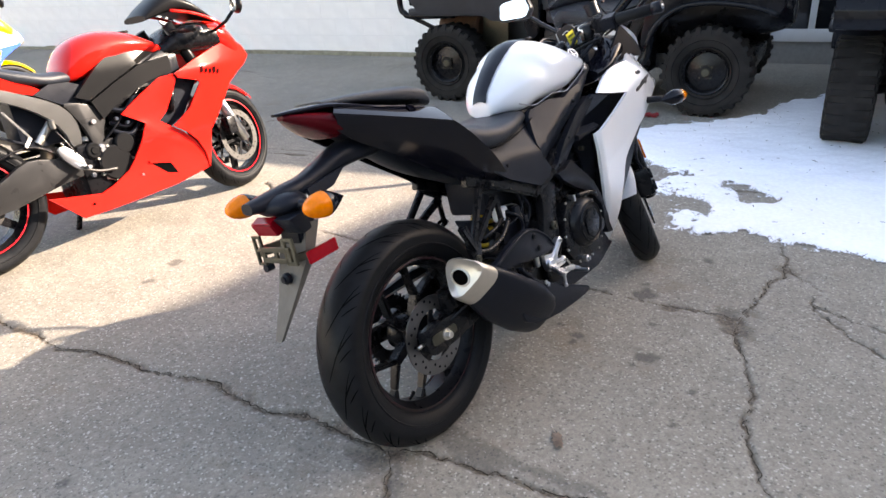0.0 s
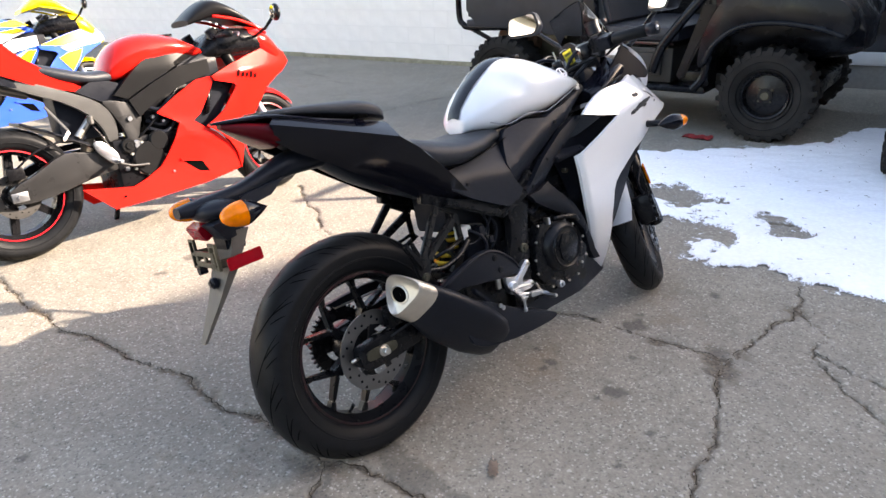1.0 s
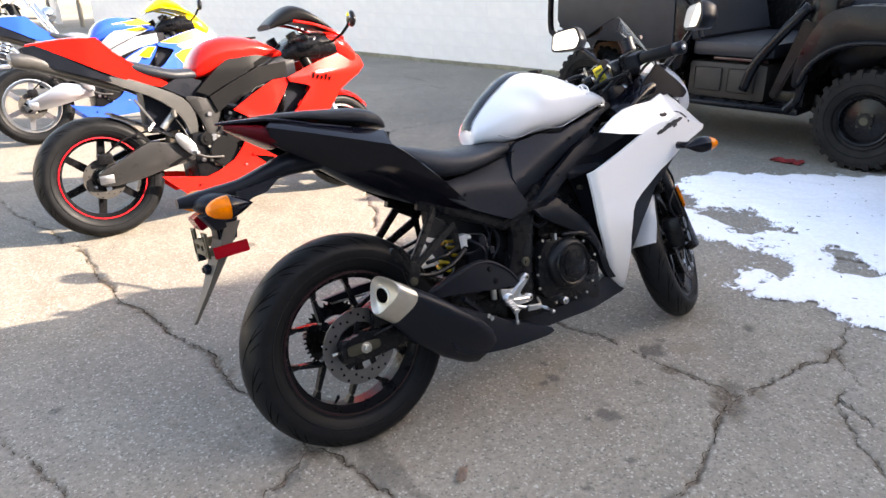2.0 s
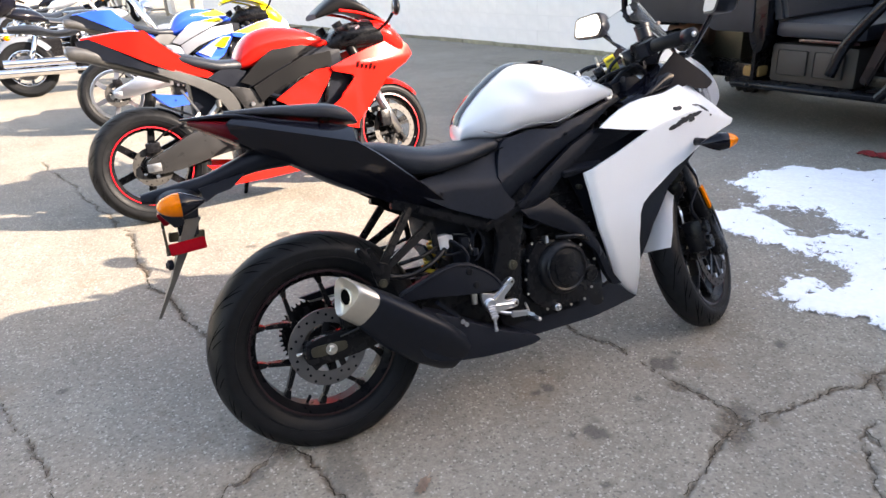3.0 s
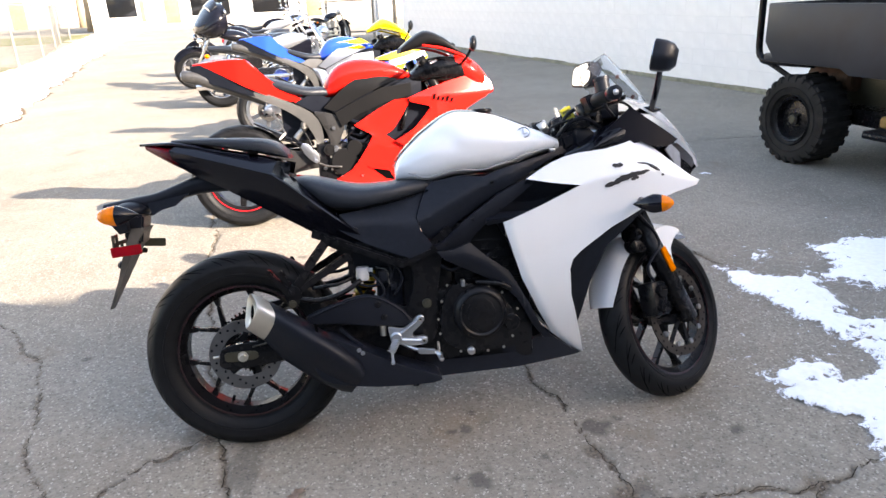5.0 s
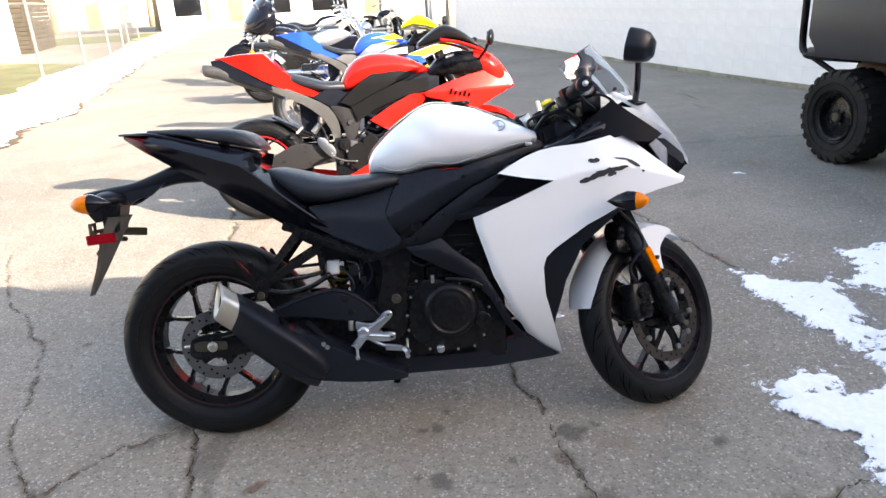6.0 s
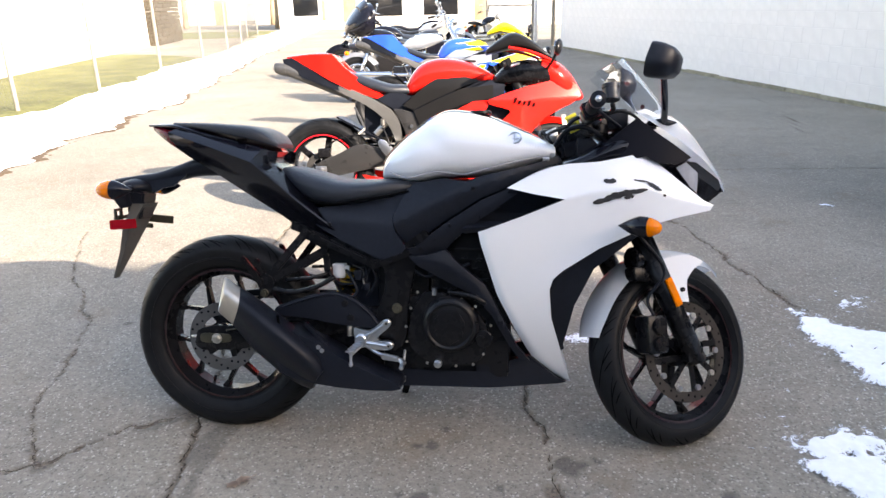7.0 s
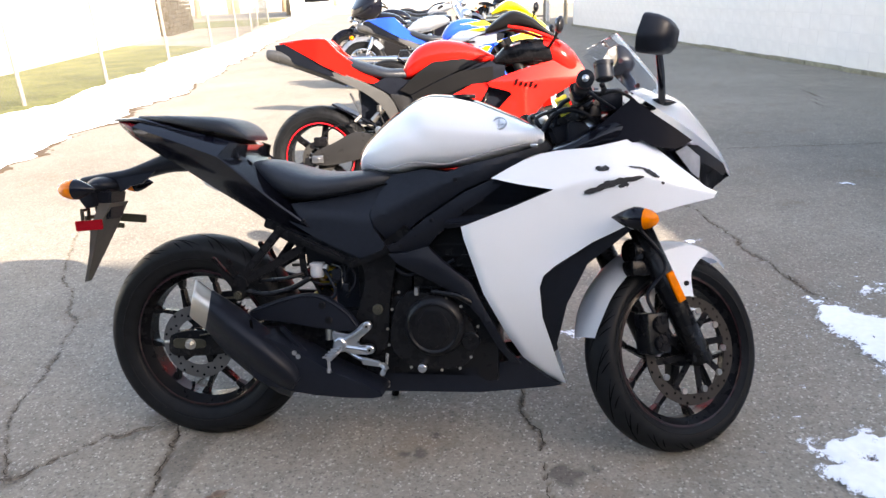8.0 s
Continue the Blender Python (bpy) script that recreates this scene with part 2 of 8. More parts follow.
def lathe(profile, n=48, axis="Y", closed=True):
    """Turns a closed (or open) profile of (radius, along) round an axis."""
    bm = bmesh.new()
    rings = []
    for r, a in profile:
        ring = []
        for i in range(n):
            c, s = math.cos(2 * math.pi * i / n), math.sin(2 * math.pi * i / n)
            ring.append(bm.verts.new({"Y": (r * c, a, r * s), "Z": (r * c, r * s, a), "X": (a, r * c, r * s)}[axis]))
        rings.append(ring)
    k = len(rings)
    for j in range(k if closed else k - 1):
        for i in range(n):
            bm.faces.new((rings[j][i], rings[j][(i + 1) % n], rings[(j + 1) % k][(i + 1) % n], rings[(j + 1) % k][i]))
    bmesh.ops.recalc_face_normals(bm, faces=bm.faces[:])
    return bm


def tube(points, r, n=10, bm=None, r2=None):
    """A rod or pipe along points, with radius r (to r2 at the end)."""
    pts = [Vector(p) for p in points]
    bm = bm or bmesh.new()
    rings, side = [], None
    for i, p in enumerate(pts):
        d = (pts[min(i + 1, len(pts) - 1)] - pts[max(i - 1, 0)]).normalized()
        if side is None:
            side = d.orthogonal().normalized()
        side = (side - d * side.dot(d)).normalized()
        up = d.cross(side)
        rad = r if r2 is None else r + (r2 - r) * i / (len(pts) - 1)
        rings.append([bm.verts.new(p + rad * (math.cos(2 * math.pi * k / n) * side + math.sin(2 * math.pi * k / n) * up)) for k in range(n)])
    for a, b in zip(rings, rings[1:]):
        for k in range(n):
            bm.faces.new((a[k], a[(k + 1) % n], b[(k + 1) % n], b[k]))
    bm.faces.new(rings[0][::-1])
    bm.faces.new(rings[-1])
    return bm


def curve(points, n=6):
    """Points of a smooth line (Catmull-Rom) through the points given."""
    p = [Vector(q) for q in points]
    p = [2 * p[0] - p[1], *p, 2 * p[-1] - p[-2]]
    out = []
    for i in range(1, len(p) - 2):
        for k in range(n):
            t = k / n
            out.append(0.5 * (2 * p[i] + (p[i + 1] - p[i - 1]) * t + (2 * p[i - 1] - 5 * p[i] + 4 * p[i + 1] - p[i + 2]) * t * t + (3 * p[i] - p[i - 1] - 3 * p[i + 1] + p[i + 2]) * t ** 3))
    out.append(p[-2])
    return out


def panel(outline, depth, thick=0.006, step=0.03, bm=None, side=-1, bev=0.0):
    """A bowed plate: an outline in (x, z), laid at y = side * depth(x, z), with thickness towards the middle."""
    b = bmesh.new()
    fc = b.faces.new([b.verts.new((x, 0, z)) for x, z in outline])
    for ax in (0, 2):
        lo, hi = min(v.co[ax] for v in b.verts), max(v.co[ax] for v in b.verts)
        k = math.ceil(lo / step)
        while k * step < hi:
            co, no = Vector((0, 0, 0)), Vector((0, 0, 0))
            co[ax], no[ax] = k * step, 1
            bmesh.ops.bisect_plane(b, geom=b.verts[:] + b.edges[:] + b.faces[:], plane_co=co, plane_no=no, dist=1e-5)
            k += 1
    bmesh.ops.triangulate(b, faces=[q for q in b.faces if len(q.verts) > 4])
    got = bmesh.ops.extrude_face_region(b, geom=b.faces[:])
    back = [v for v in got["geom"] if isinstance(v, bmesh.types.BMVert)]
    back_set = set(back)
    for v in b.verts:
        v.co.y = side * (depth(v.co.x, v.co.z) - (thick if v in back_set else 0))
    bmesh.ops.recalc_face_normals(b, faces=b.faces[:])
    return merge(bm, b)


def smooth_outline(pts, n=3, sharp=(), cut=0.4):
    """Rounds an outline, but for the corners whose numbers are in sharp."""
    out, k = [], len(pts)
    for i in range(k):
        a, b, c = (Vector(pts[(i + j) % k]) for j in (-1, 0, 1))
        if i in sharp:
            out.append(tuple(b))
            continue
        p, q = b + (a - b) * cut, b + (c - b) * cut
        for j in range(n + 1):
            t = j / n
            out.append(tuple((1 - t) ** 2 * p + 2 * t * (1 - t) * b + t * t * q))
    return out


def loft(sections, n=24, caps=True):
    """A body along x: sections of (x, z low, z high, half width, squareness low, squareness high, y)."""
    bm = bmesh.new()
    rings = []
    for s in sections:
        x, z0, z1, w = s[:4]
        p0, p1 = (s[4], s[5]) if len(s) > 5 else (2.0, 2.0)
        yc = s[6] if len(s) > 6 else 0
        ring = []
        for i in range(n):
            a = 2 * math.pi * i / n
            c, sn = math.cos(a), math.sin(a)
            p = p1 if sn >= 0 else p0
            k = (abs(c) ** p + abs(sn) ** p) ** (-1 / p)
            ring.append(bm.verts.new((x, yc + w * c * k, (z0 + z1) / 2 + (z1 - z0) / 2 * sn * k)))
        rings.append(ring)
    for a, b in zip(rings, rings[1:]):
        for i in range(n):
            bm.faces.new((a[i], a[(i + 1) % n], b[(i + 1) % n], b[i]))
    if caps:
        bm.faces.new(rings[0][::-1])
        bm.faces.new(rings[-1])
    bmesh.ops.recalc_face_normals(bm, faces=bm.faces[:])
    return bm


def sections(rows, n=4):
    """Refines a few loft sections smoothly."""
    return [tuple(v) for v in smooth_rows([list(map(float, r)) for r in rows], n)]


def smooth_rows(rows, n):
    out = []
    for i in range(len(rows) - 1):
        a, b = rows[max(i - 1, 0)], rows[i]
        c, d = rows[i + 1], rows[min(i + 2, len(rows) - 1)]
        for k in range(n):
            t = k / n
            out.append([0.5 * (2 * q + (r - p) * t + (2 * p - 5 * q + 4 * r - s) * t * t + (3 * q - p - 3 * r + s) * t ** 3) for p, q, r, s in zip(a, b, c, d)])
    out.append(rows[-1])
    return out


# ---- the ground: one sheet, fine near the motorcycle, cracked ----
CRACKS = [
    ((-0.52, 2.2), (-0.45, 1.56), (-0.38, 1.27), (-0.31, 1.04), (-0.28, 0.81), (-0.24, 0.56), (-0.17, 0.30), (-0.16, 0.01), (-0.08, -0.14), (-0.05, -0.30), (-0.03, -0.46), (0.02, -0.95)),
    ((-0.16, 0.01), (-0.26, -0.05), (-0.36, -0.14), (-0.50, -0.31), (-0.64, -0.35), (-0.95, -0.55)),
    ((1.23, 2.30), (1.02, 1.90), (0.87, 1.44), (0.85, 1.20), (0.90, 0.60), (0.95, 0.22), (1.01, 0.03), (1.04, -0.12), (1.07, -0.28), (1.09, -0.53)),
    ((1.85, -0.50), (1.60, -0.56), (1.34, -0.58), (1.08, -0.56), (0.94, -0.57), (0.83, -0.66), (0.66, -0.73), (0.49, -0.76), (0.34, -0.82), (0.0, -1.05)),
    ((1.61, -0.56), (1.45, -0.72), (1.33, -0.74), (1.29, -0.85), (1.22, -1.1)),
    ((-0.50, -0.31), (-0.68, -0.14), (-0.75, 0.05), (-0.81, 0.31), (-0.98, 0.70), (-1.15, 0.95), (-1.40, 1.25), (-1.75, 1.9)),
    ((1.30, 3.90), (1.55, 3.1), (1.89, 2.19), (1.97, 1.80), (2.02, 1.48), (2.14, 1.07), (2.32, 0.5), (2.5, -0.3), (2.8, -1.2)),
    ((1.33, -0.74), (1.05, -0.98), (0.95, -1.15)),
    ((-1.05, 4.2), (-0.80, 3.3), (-0.62, 2.6), (-0.50, 2.2)),
    ((1.60, 3.4), (1.74, 2.88), (1.85, 2.52)),
    ((2.10, 3.60), (2.54, 3.63), (3.49, 3.69), (4.6, 3.6)),
    ((4.10, 8.1), (4.02, 7.3), (3.99, 6.32), (3.7, 5.2)),
]
WIDTH = (0.014, 0.008, 0.0085, 0.009, 0.0065, 0.006, 0.011, 0.006, 0.008, 0.007, 0.006, 0.009)
SPOTS = ((0.672, -0.355, 0.030), (0.65, -0.133, 0.022), (1.095, -0.18, 0.034), (0.62, -0.13, 0.016), (0.86, -0.30, 0.014), (1.17, -0.17, 0.014), (0.62, -0.34, 0.012), (0.70, -0.04, 0.016), (0.36, -0.56, 0.012), (-0.35, -0.50, 0.016), (0.55, -0.55, 0.013), (1.5, -0.3, 0.02), (-0.75, 0.65, 0.02), (0.2, 1.7, 0.03), (0.05, 1.62, 0.02))
DEBRIS = ((1.08, -0.53, 0.075), (-0.17, 0.02, 0.070), (0.98, -0.57, 0.05), (-0.50, -0.31, 0.035), (1.60, -0.56, 0.03), (-0.24, 0.56, 0.03), (-0.16, 0.20, 0.04), (1.03, -0.28, 0.03), (-0.38, 1.25, 0.03))


def steps(lo, hi, fine, far):
    """Grid lines: fine from lo to hi, then wider and wider to far."""
    mid = list(np.arange(lo, hi + fine / 2, fine))
    up, d, v = [], fine, hi
    while v < far:
        d *= 1.22
        v += d
        up.append(v)
    dn, d, v = [], fine, lo
    while v > -far:
        d *= 1.22
        v -= d
        dn.append(v)
    return np.array(dn[::-1] + mid + up)


def wobble(x, y, s, seed):
    """Cheap smooth noise of waves, about -1 to 1."""
    rs = np.random.RandomState(seed)
    out = np.zeros_like(x)
    for k in range(6):
        a, p, f = rs.uniform(0, 6.28), rs.uniform(0, 6.28), s * rs.uniform(0.6, 1.9)
        out += np.sin(f * (x * math.cos(a) + y * math.sin(a)) + p + 0.8 * np.sin(f * 0.6 * (y * math.cos(a) - x * math.sin(a)) + 2 * p))
    return out / 3.2


gx, gy = steps(-2.0, 4.6, 0.0105, 900), steps(-1.15, 4.2, 0.0095, 900)
X, Y = np.meshgrid(gx, gy)
wx = X + 0.010 * wobble(X, Y, 35, 1) + 0.006 * wobble(X, Y, 110, 2) + 0.02 * wobble(X, Y, 9, 21)
wy = Y + 0.010 * wobble(X, Y, 38, 3) + 0.006 * wobble(X, Y, 120, 4) + 0.02 * wobble(X, Y, 8, 22)
crack = np.zeros_like(X)
for line, wd in zip(CRACKS, WIDTH):
    best = np.full_like(X, 9.0)
    for (ax, ay), (bx, by) in zip(line, line[1:]):
        t = np.clip(((wx - ax) * (bx - ax) + (wy - ay) * (by - ay)) / ((bx - ax) ** 2 + (by - ay) ** 2), 0, 1)
        best = np.minimum(best, np.hypot(wx - ax - t * (bx - ax), wy - ay - t * (by - ay)))
    w = wd * (0.72 + 0.62 * wobble(X, Y, 16, 5) + 0.2 * wobble(X, Y, 70, 25))
    crack = np.maximum(crack, np.clip(1.35 - best / np.maximum(w, 0.003), 0, 1))
stain = np.zeros_like(X)
for sx, sy, sr in SPOTS:
    stain = np.maximum(stain, np.clip(1.6 - 1.2 * np.hypot(wx - sx, wy - sy) / (sr * (1 + 0.4 * wobble(X, Y, 60, 6))), 0, 0.62))
for sx, sy, sr in DEBRIS:
    crack = np.maximum(crack, np.clip(1.25 - np.hypot(wx - sx, (wy - sy)) / (sr * (1 + 0.55 * wobble(X, Y, 45, 7))), 0, 0.8))
damp = np.zeros_like(X)
for (ax, ay), (bx, by), r in (((0.01, 0.0), (0.0, -0.24), 0.040), ((0.0, -0.26), (0.03, -0.55), 0.018), ((-0.30, -0.10), (-0.14, 0.0), 0.016), ((1.0, -0.56), (1.12, -0.50), 0.04)):
    t = np.clip(((wx - ax) * (bx - ax) + (wy - ay) * (by - ay)) / ((bx - ax) ** 2 + (by - ay) ** 2), 0, 1)
    dd = np.hypot(wx - ax - t * (bx - ax), wy - ay - t * (by - ay))
    damp = np.maximum(damp, np.clip(1.5 - 1.2 * dd / (r * (1 + 0.5 * wobble(X, Y, 26, 35) + 0.3 * wobble(X, Y, 90, 36))), 0, 0.42))
stain = np.maximum(stain, damp)
asph = np.clip((X - (1.93 - 0.16 * (Y - 2.0)) ) / 0.05, 0, 1) * np.clip((Y + 3.0) / 2.0, 0, 1) * 0.06
Z = -0.009 * np.clip(crack, 0, 1) ** 0.8 + 0.0012 * wobble(X, Y, 25, 8) * (np.abs(X) < 4)
near = np.minimum(np.hypot(X - 0.0, Y + 0.02), np.hypot(X - 1.40, Y - 0.0))
Z = np.where(near < 0.10, Z - 0.006 * np.clip(1.4 - near / 0.08, 0, 1), Z)
me = bpy.data.meshes.new("ground")
ny, nx = X.shape
idx = np.arange(nx * ny).reshape(ny, nx)
quads = np.stack([idx[:-1, :-1], idx[:-1, 1:], idx[1:, 1:], idx[1:, :-1]], -1).reshape(-1, 4)
me.vertices.add(nx * ny)
me.vertices.foreach_set("co", np.stack([X, Y, Z], -1).astype(np.float32).ravel())
me.loops.add(quads.size)
me.loops.foreach_set("vertex_index", quads.astype(np.int32).ravel())
me.polygons.add(len(quads))
me.polygons.foreach_set("loop_start", np.arange(0, quads.size, 4, dtype=np.int32))
me.polygons.foreach_set("use_smooth", np.ones(len(quads), dtype=bool))
me.update(calc_edges=True)
for nm, val in (("crack", crack), ("stain", stain), ("asphalt", asph)):
    me.attributes.new(nm, "FLOAT", "POINT").data.foreach_set("value", np.clip(val, 0, 1).astype(np.float32).ravel())
me.materials.append(CONCRETE)
tagged(new("ground", me), "old grey concrete yard with cracks, oil spots and stones", "ground", kind="structure")


def cleft(line, wide, seed):
    """The open cleft of one crack: a ragged dark ribbon down in its groove, with a few breaks."""
    rs = random.Random(seed)
    bm, prev, drift, d2, gap = bmesh.new(), None, 0.0, 0.0, 0
    for (ax, ay), (bx, by) in zip(line, line[1:]):
        ln = math.hypot(bx - ax, by - ay)
        nx2, ny2 = -(by - ay) / ln, (bx - ax) / ln
        k = max(2, int(ln / 0.007))
        for i in range(k):
            t = i / k
            x, y = ax + t * (bx - ax), ay + t * (by - ay)
            px2, py2 = np.array([x]), np.array([y])
            x -= float((0.010 * wobble(px2, py2, 35, 1) + 0.006 * wobble(px2, py2, 110, 2) + 0.02 * wobble(px2, py2, 9, 21))[0])
            y -= float((0.010 * wobble(px2, py2, 38, 3) + 0.006 * wobble(px2, py2, 120, 4) + 0.02 * wobble(px2, py2, 8, 22))[0])
            drift = 0.75 * drift + rs.gauss(0, 0.0022)
            d2 = 0.8 * d2 + rs.gauss(0, 0.22)
            w = wide * max(0.10, 0.34 + 0.25 * d2)
            gap = gap - 1 if gap > 0 else (rs.randint(2, 5) if rs.random() < 0.035 else 0)
            a = bm.verts.new((x + nx2 * (drift + w), y + ny2 * (drift + w), -0.0012))
            b = bm.verts.new((x + nx2 * (drift - w), y + ny2 * (drift - w), -0.0012))
            if prev and not gap:
                bm.faces.new((prev[0], prev[1], b, a))
            prev = (a, b)
    return bm


CLEFT = mat("dark_cleft_dirt", (0.050, 0.041, 0.031), 0.95, var=0.6, scale=60, spec=0.05)
for k, (line, wd) in enumerate(zip(CRACKS, WIDTH)):
    tagged(part("crack", cleft(line, wd * 0.46, 40 + k), CLEFT, smooth=0), "dark open crack in the old concrete", "crack", kind="stuff")


def field_mesh(name, x0, x1, y0, y1, step, inside, height, material, rim=0.008):
    """A thin irregular layer on the ground where inside(x, y) is over nought; it swells to its height from the rim."""
    ax, ay = np.arange(x0, x1, step), np.arange(y0, y1, step)
    gx2, gy2 = np.meshgrid(ax, ay)
    f = inside(gx2, gy2)
    z = height * (1 - np.exp(-np.clip(f, 0, 9) / (height * 1.6))) + (0.0025 * wobble(gx2, gy2, 17, 11) + 0.0015 * wobble(gx2, gy2, 47, 19)) * np.clip(f / 0.05, 0, 1) + 0.001
    z = np.where(f <= 0, 0.001 + 0.4 * f if rim < 0.01 else 0.0035, z)  # the rim dips under the ground, or lies thin on it
    fc = np.maximum(np.maximum(f[:-1, :-1], f[1:, 1:]), np.maximum(f[:-1, 1:], f[1:, :-1]))
    keep = fc > -rim
    n2, n1 = gx2.shape
    ids = np.arange(n1 * n2).reshape(n2, n1)
    fq = np.stack([ids[:-1, :-1], ids[:-1, 1:], ids[1:, 1:], ids[1:, :-1]], -1)[keep]
    used, inv = np.unique(fq, return_inverse=True)
    co = np.stack([gx2, gy2, z], -1).reshape(-1, 3)[used]
    m2 = bpy.data.meshes.new(name)
    m2.from_pydata(co.tolist(), [], inv.reshape(-1, 4).tolist())
    m2.polygons.foreach_set("use_smooth", np.ones(len(m2.polygons), dtype=bool))
    m2.attributes.new("depth", "FLOAT", "POINT").data.foreach_set("value", np.clip(f, -1, 1).ravel()[used].astype(np.float32))
    m2.materials.append(material)
    return new(name, m2)


def poly_dist(px, py, poly):
    """Distance from the rim of a polygon: positive inside."""
    d = np.full_like(px, 99.0)
    ins = np.zeros(px.shape, dtype=bool)
    for (ax, ay), (bx, by) in zip(poly, poly[1:] + poly[:1]):
        t = np.clip(((px - ax) * (bx - ax) + (py - ay) * (by - ay)) / ((bx - ax) ** 2 + (by - ay) ** 2), 0, 1)
        d = np.minimum(d, np.hypot(px - ax - t * (bx - ax), py - ay - t * (by - ay)))
        cross = ((ay > py) != (by > py)) & (px < (bx - ax) * (py - ay) / ((by - ay) or 1e-9) + ax)
        ins ^= cross
    return np.where(ins, d, -d)


SNOW_MAIN = [(1.80, 0.03), (1.79, -0.16), (1.85, -0.30), (1.84, -0.60), (1.85, -0.95), (1.9, -1.9), (5.3, -1.9), (5.3, -0.1), (4.6, 0.22), (4.2, 0.27), (3.86, 0.52), (3.36, 0.95), (3.05, 1.2), (2.70, 1.06), (2.60, 0.80), (2.40, 0.72), (2.24, 0.84), (2.09, 0.98), (2.05, 0.68), (2.13, 0.44), (2.16, 0.22), (2.03, 0.00), (1.94, 0.05)]
SNOW_HOLES = [[(2.40, 0.60), (2.62, 0.70), (2.66, 0.45), (2.52, 0.22), (2.38, 0.30)], [(2.02, 0.05), (2.16, 0.18), (2.30, 0.12), (2.16, -0.06), (2.00, -0.10)], [(2.35, -0.15), (2.50, -0.10), (2.45, -0.25), (2.30, -0.25)]]


def snow_in(x, y):
    qx, qy = x + 0.05 * wobble(x, y, 12, 12) + 0.022 * wobble(x, y, 40, 13) + 0.012 * wobble(x, y, 105, 33), y + 0.05 * wobble(x, y, 13, 14) + 0.022 * wobble(x, y, 42, 15) + 0.010 * wobble(x, y, 110, 34)
    f = poly_dist(qx, qy, SNOW_MAIN)
    for h in SNOW_HOLES:
        f = np.minimum(f, -poly_dist(qx, qy, h))
    f = np.maximum(f, 0.06 - np.hypot(qx - 2.36, (qy - 1.01)) * 1.0)
    f = f - 0.05 * np.clip(wobble(x, y, 70, 61) * wobble(x, y, 31, 62), 0, 0.8) * (f < 0.12)
    f = np.maximum(f, 0.02 * (wobble(x, y, 88, 63) - 0.75) + 0.16 * np.clip(f, -0.14, 0))
    return np.minimum(f, 0.25 + 0.05 * wobble(x, y, 30, 16)) - 0.035 * np.clip(wobble(x, y, 55, 17), 0, 1) - 0.045 * np.clip(wobble(x, y, 19, 18) - 0.1, 0, 1) * (y < 0.25) - 0.015 * np.clip(wobble(x, y, 130, 27), 0, 1)


tagged(field_mesh("snow", 1.55, 5.35, -1.9, 1.5, 0.009, snow_in, 0.018, THINSNOW, 0.07), "patch of thin old snow with ragged melting rims", "snow", kind="stuff")
for cx, cy, rr in ((1.17, 0.62, 0.05), (1.78, 1.6, 0.05), (2.9, 2.6, 0.04)):
    tagged(field_mesh("snow_crumb", cx - 0.2, cx + 0.2, cy - 0.2, cy + 0.2, 0.012, lambda x, y: rr - np.hypot(x - cx, (y - cy) * 1.6) + 0.03 * wobble(x, y, 45, 18), 0.010, THINSNOW, 0.05), "small crumb of melting snow on concrete", "snow", kind="stuff")
ROAD_EDGE = [(-3.2, -6), (-3.35, 1.0), (-3.54, 3.5), (-3.78, 4.6), (-3.98, 6.2), (-4.05, 7.5), (-4.75, 10.4), (-5.7, 14.7), (-6.3, 17.0), (-9, 30), (-14, 55)]
GRASS_EDGE = [(-5.4, -6), (-5.6, 2), (-5.7, 6.3), (-5.5, 7.3), (-6.2, 8.9), (-6.65, 11.6), (-7.5, 14.3), (-8.3, 19.4), (-11, 30), (-17, 55)]


def verge_in(x, y):
    qx, qy = x + 0.10 * wobble(x, y, 5, 31) + 0.05 * wobble(x, y, 16, 32), y + 0.1 * wobble(x, y, 6, 33)
    qx = qx + 0.03 * wobble(x, y, 37, 36)
    return np.minimum(poly_dist(qx, qy, ROAD_EDGE + GRASS_EDGE[::-1]), 0.4)


tagged(field_mesh("snow_bank", -19, -2.6, -6, 55, 0.055, verge_in, 0.07, SNOW), "long low snow bank along the yard's edge", "snow", kind="stuff")


def edge_dirt(x, y):
    return 0.042 + 0.02 * wobble(x, y, 4, 41) + 0.02 * wobble(x, y, 17, 42) - np.abs(verge_in(x, y) + 0.02)


tagged(field_mesh("edge_dirt", -8, -2.6, 0.5, 22, 0.025, edge_dirt, 0.006, DIRT), "brown grit along the pavement edge", "dirt", kind="stuff")


def lawn_in(x, y):
    return np.minimum(poly_dist(x + 0.12 * wobble(x, y, 5, 51) + 0.05 * wobble(x, y, 18, 52), y, [g for g in GRASS_EDGE if g[1] < 16] + [(-7.7, 17.3), (-10.4, 19.2), (-40, 26), (-40, -6)]), 0.3)


tagged(field_mesh("lawn", -34, -4.6, -5, 27, 0.16, lawn_in, 0.03, GRASS), "patchy winter lawn behind the fence", "grass", kind="structure")

def far_lawn_in(x, y):
    return np.minimum(poly_dist(x + 0.3 * wobble(x, y, 1.5, 55), y + 0.4 * wobble(x, y, 1.1, 56), [(-11.8, 31), (-13.5, 40), (-48, 40), (-48, 31)]), 0.3)


tagged(field_mesh("lawn", -50, -9, 29, 42, 0.3, far_lawn_in, 0.03, GRASS), "tan winter grass along the far street", "grass", kind="structure")

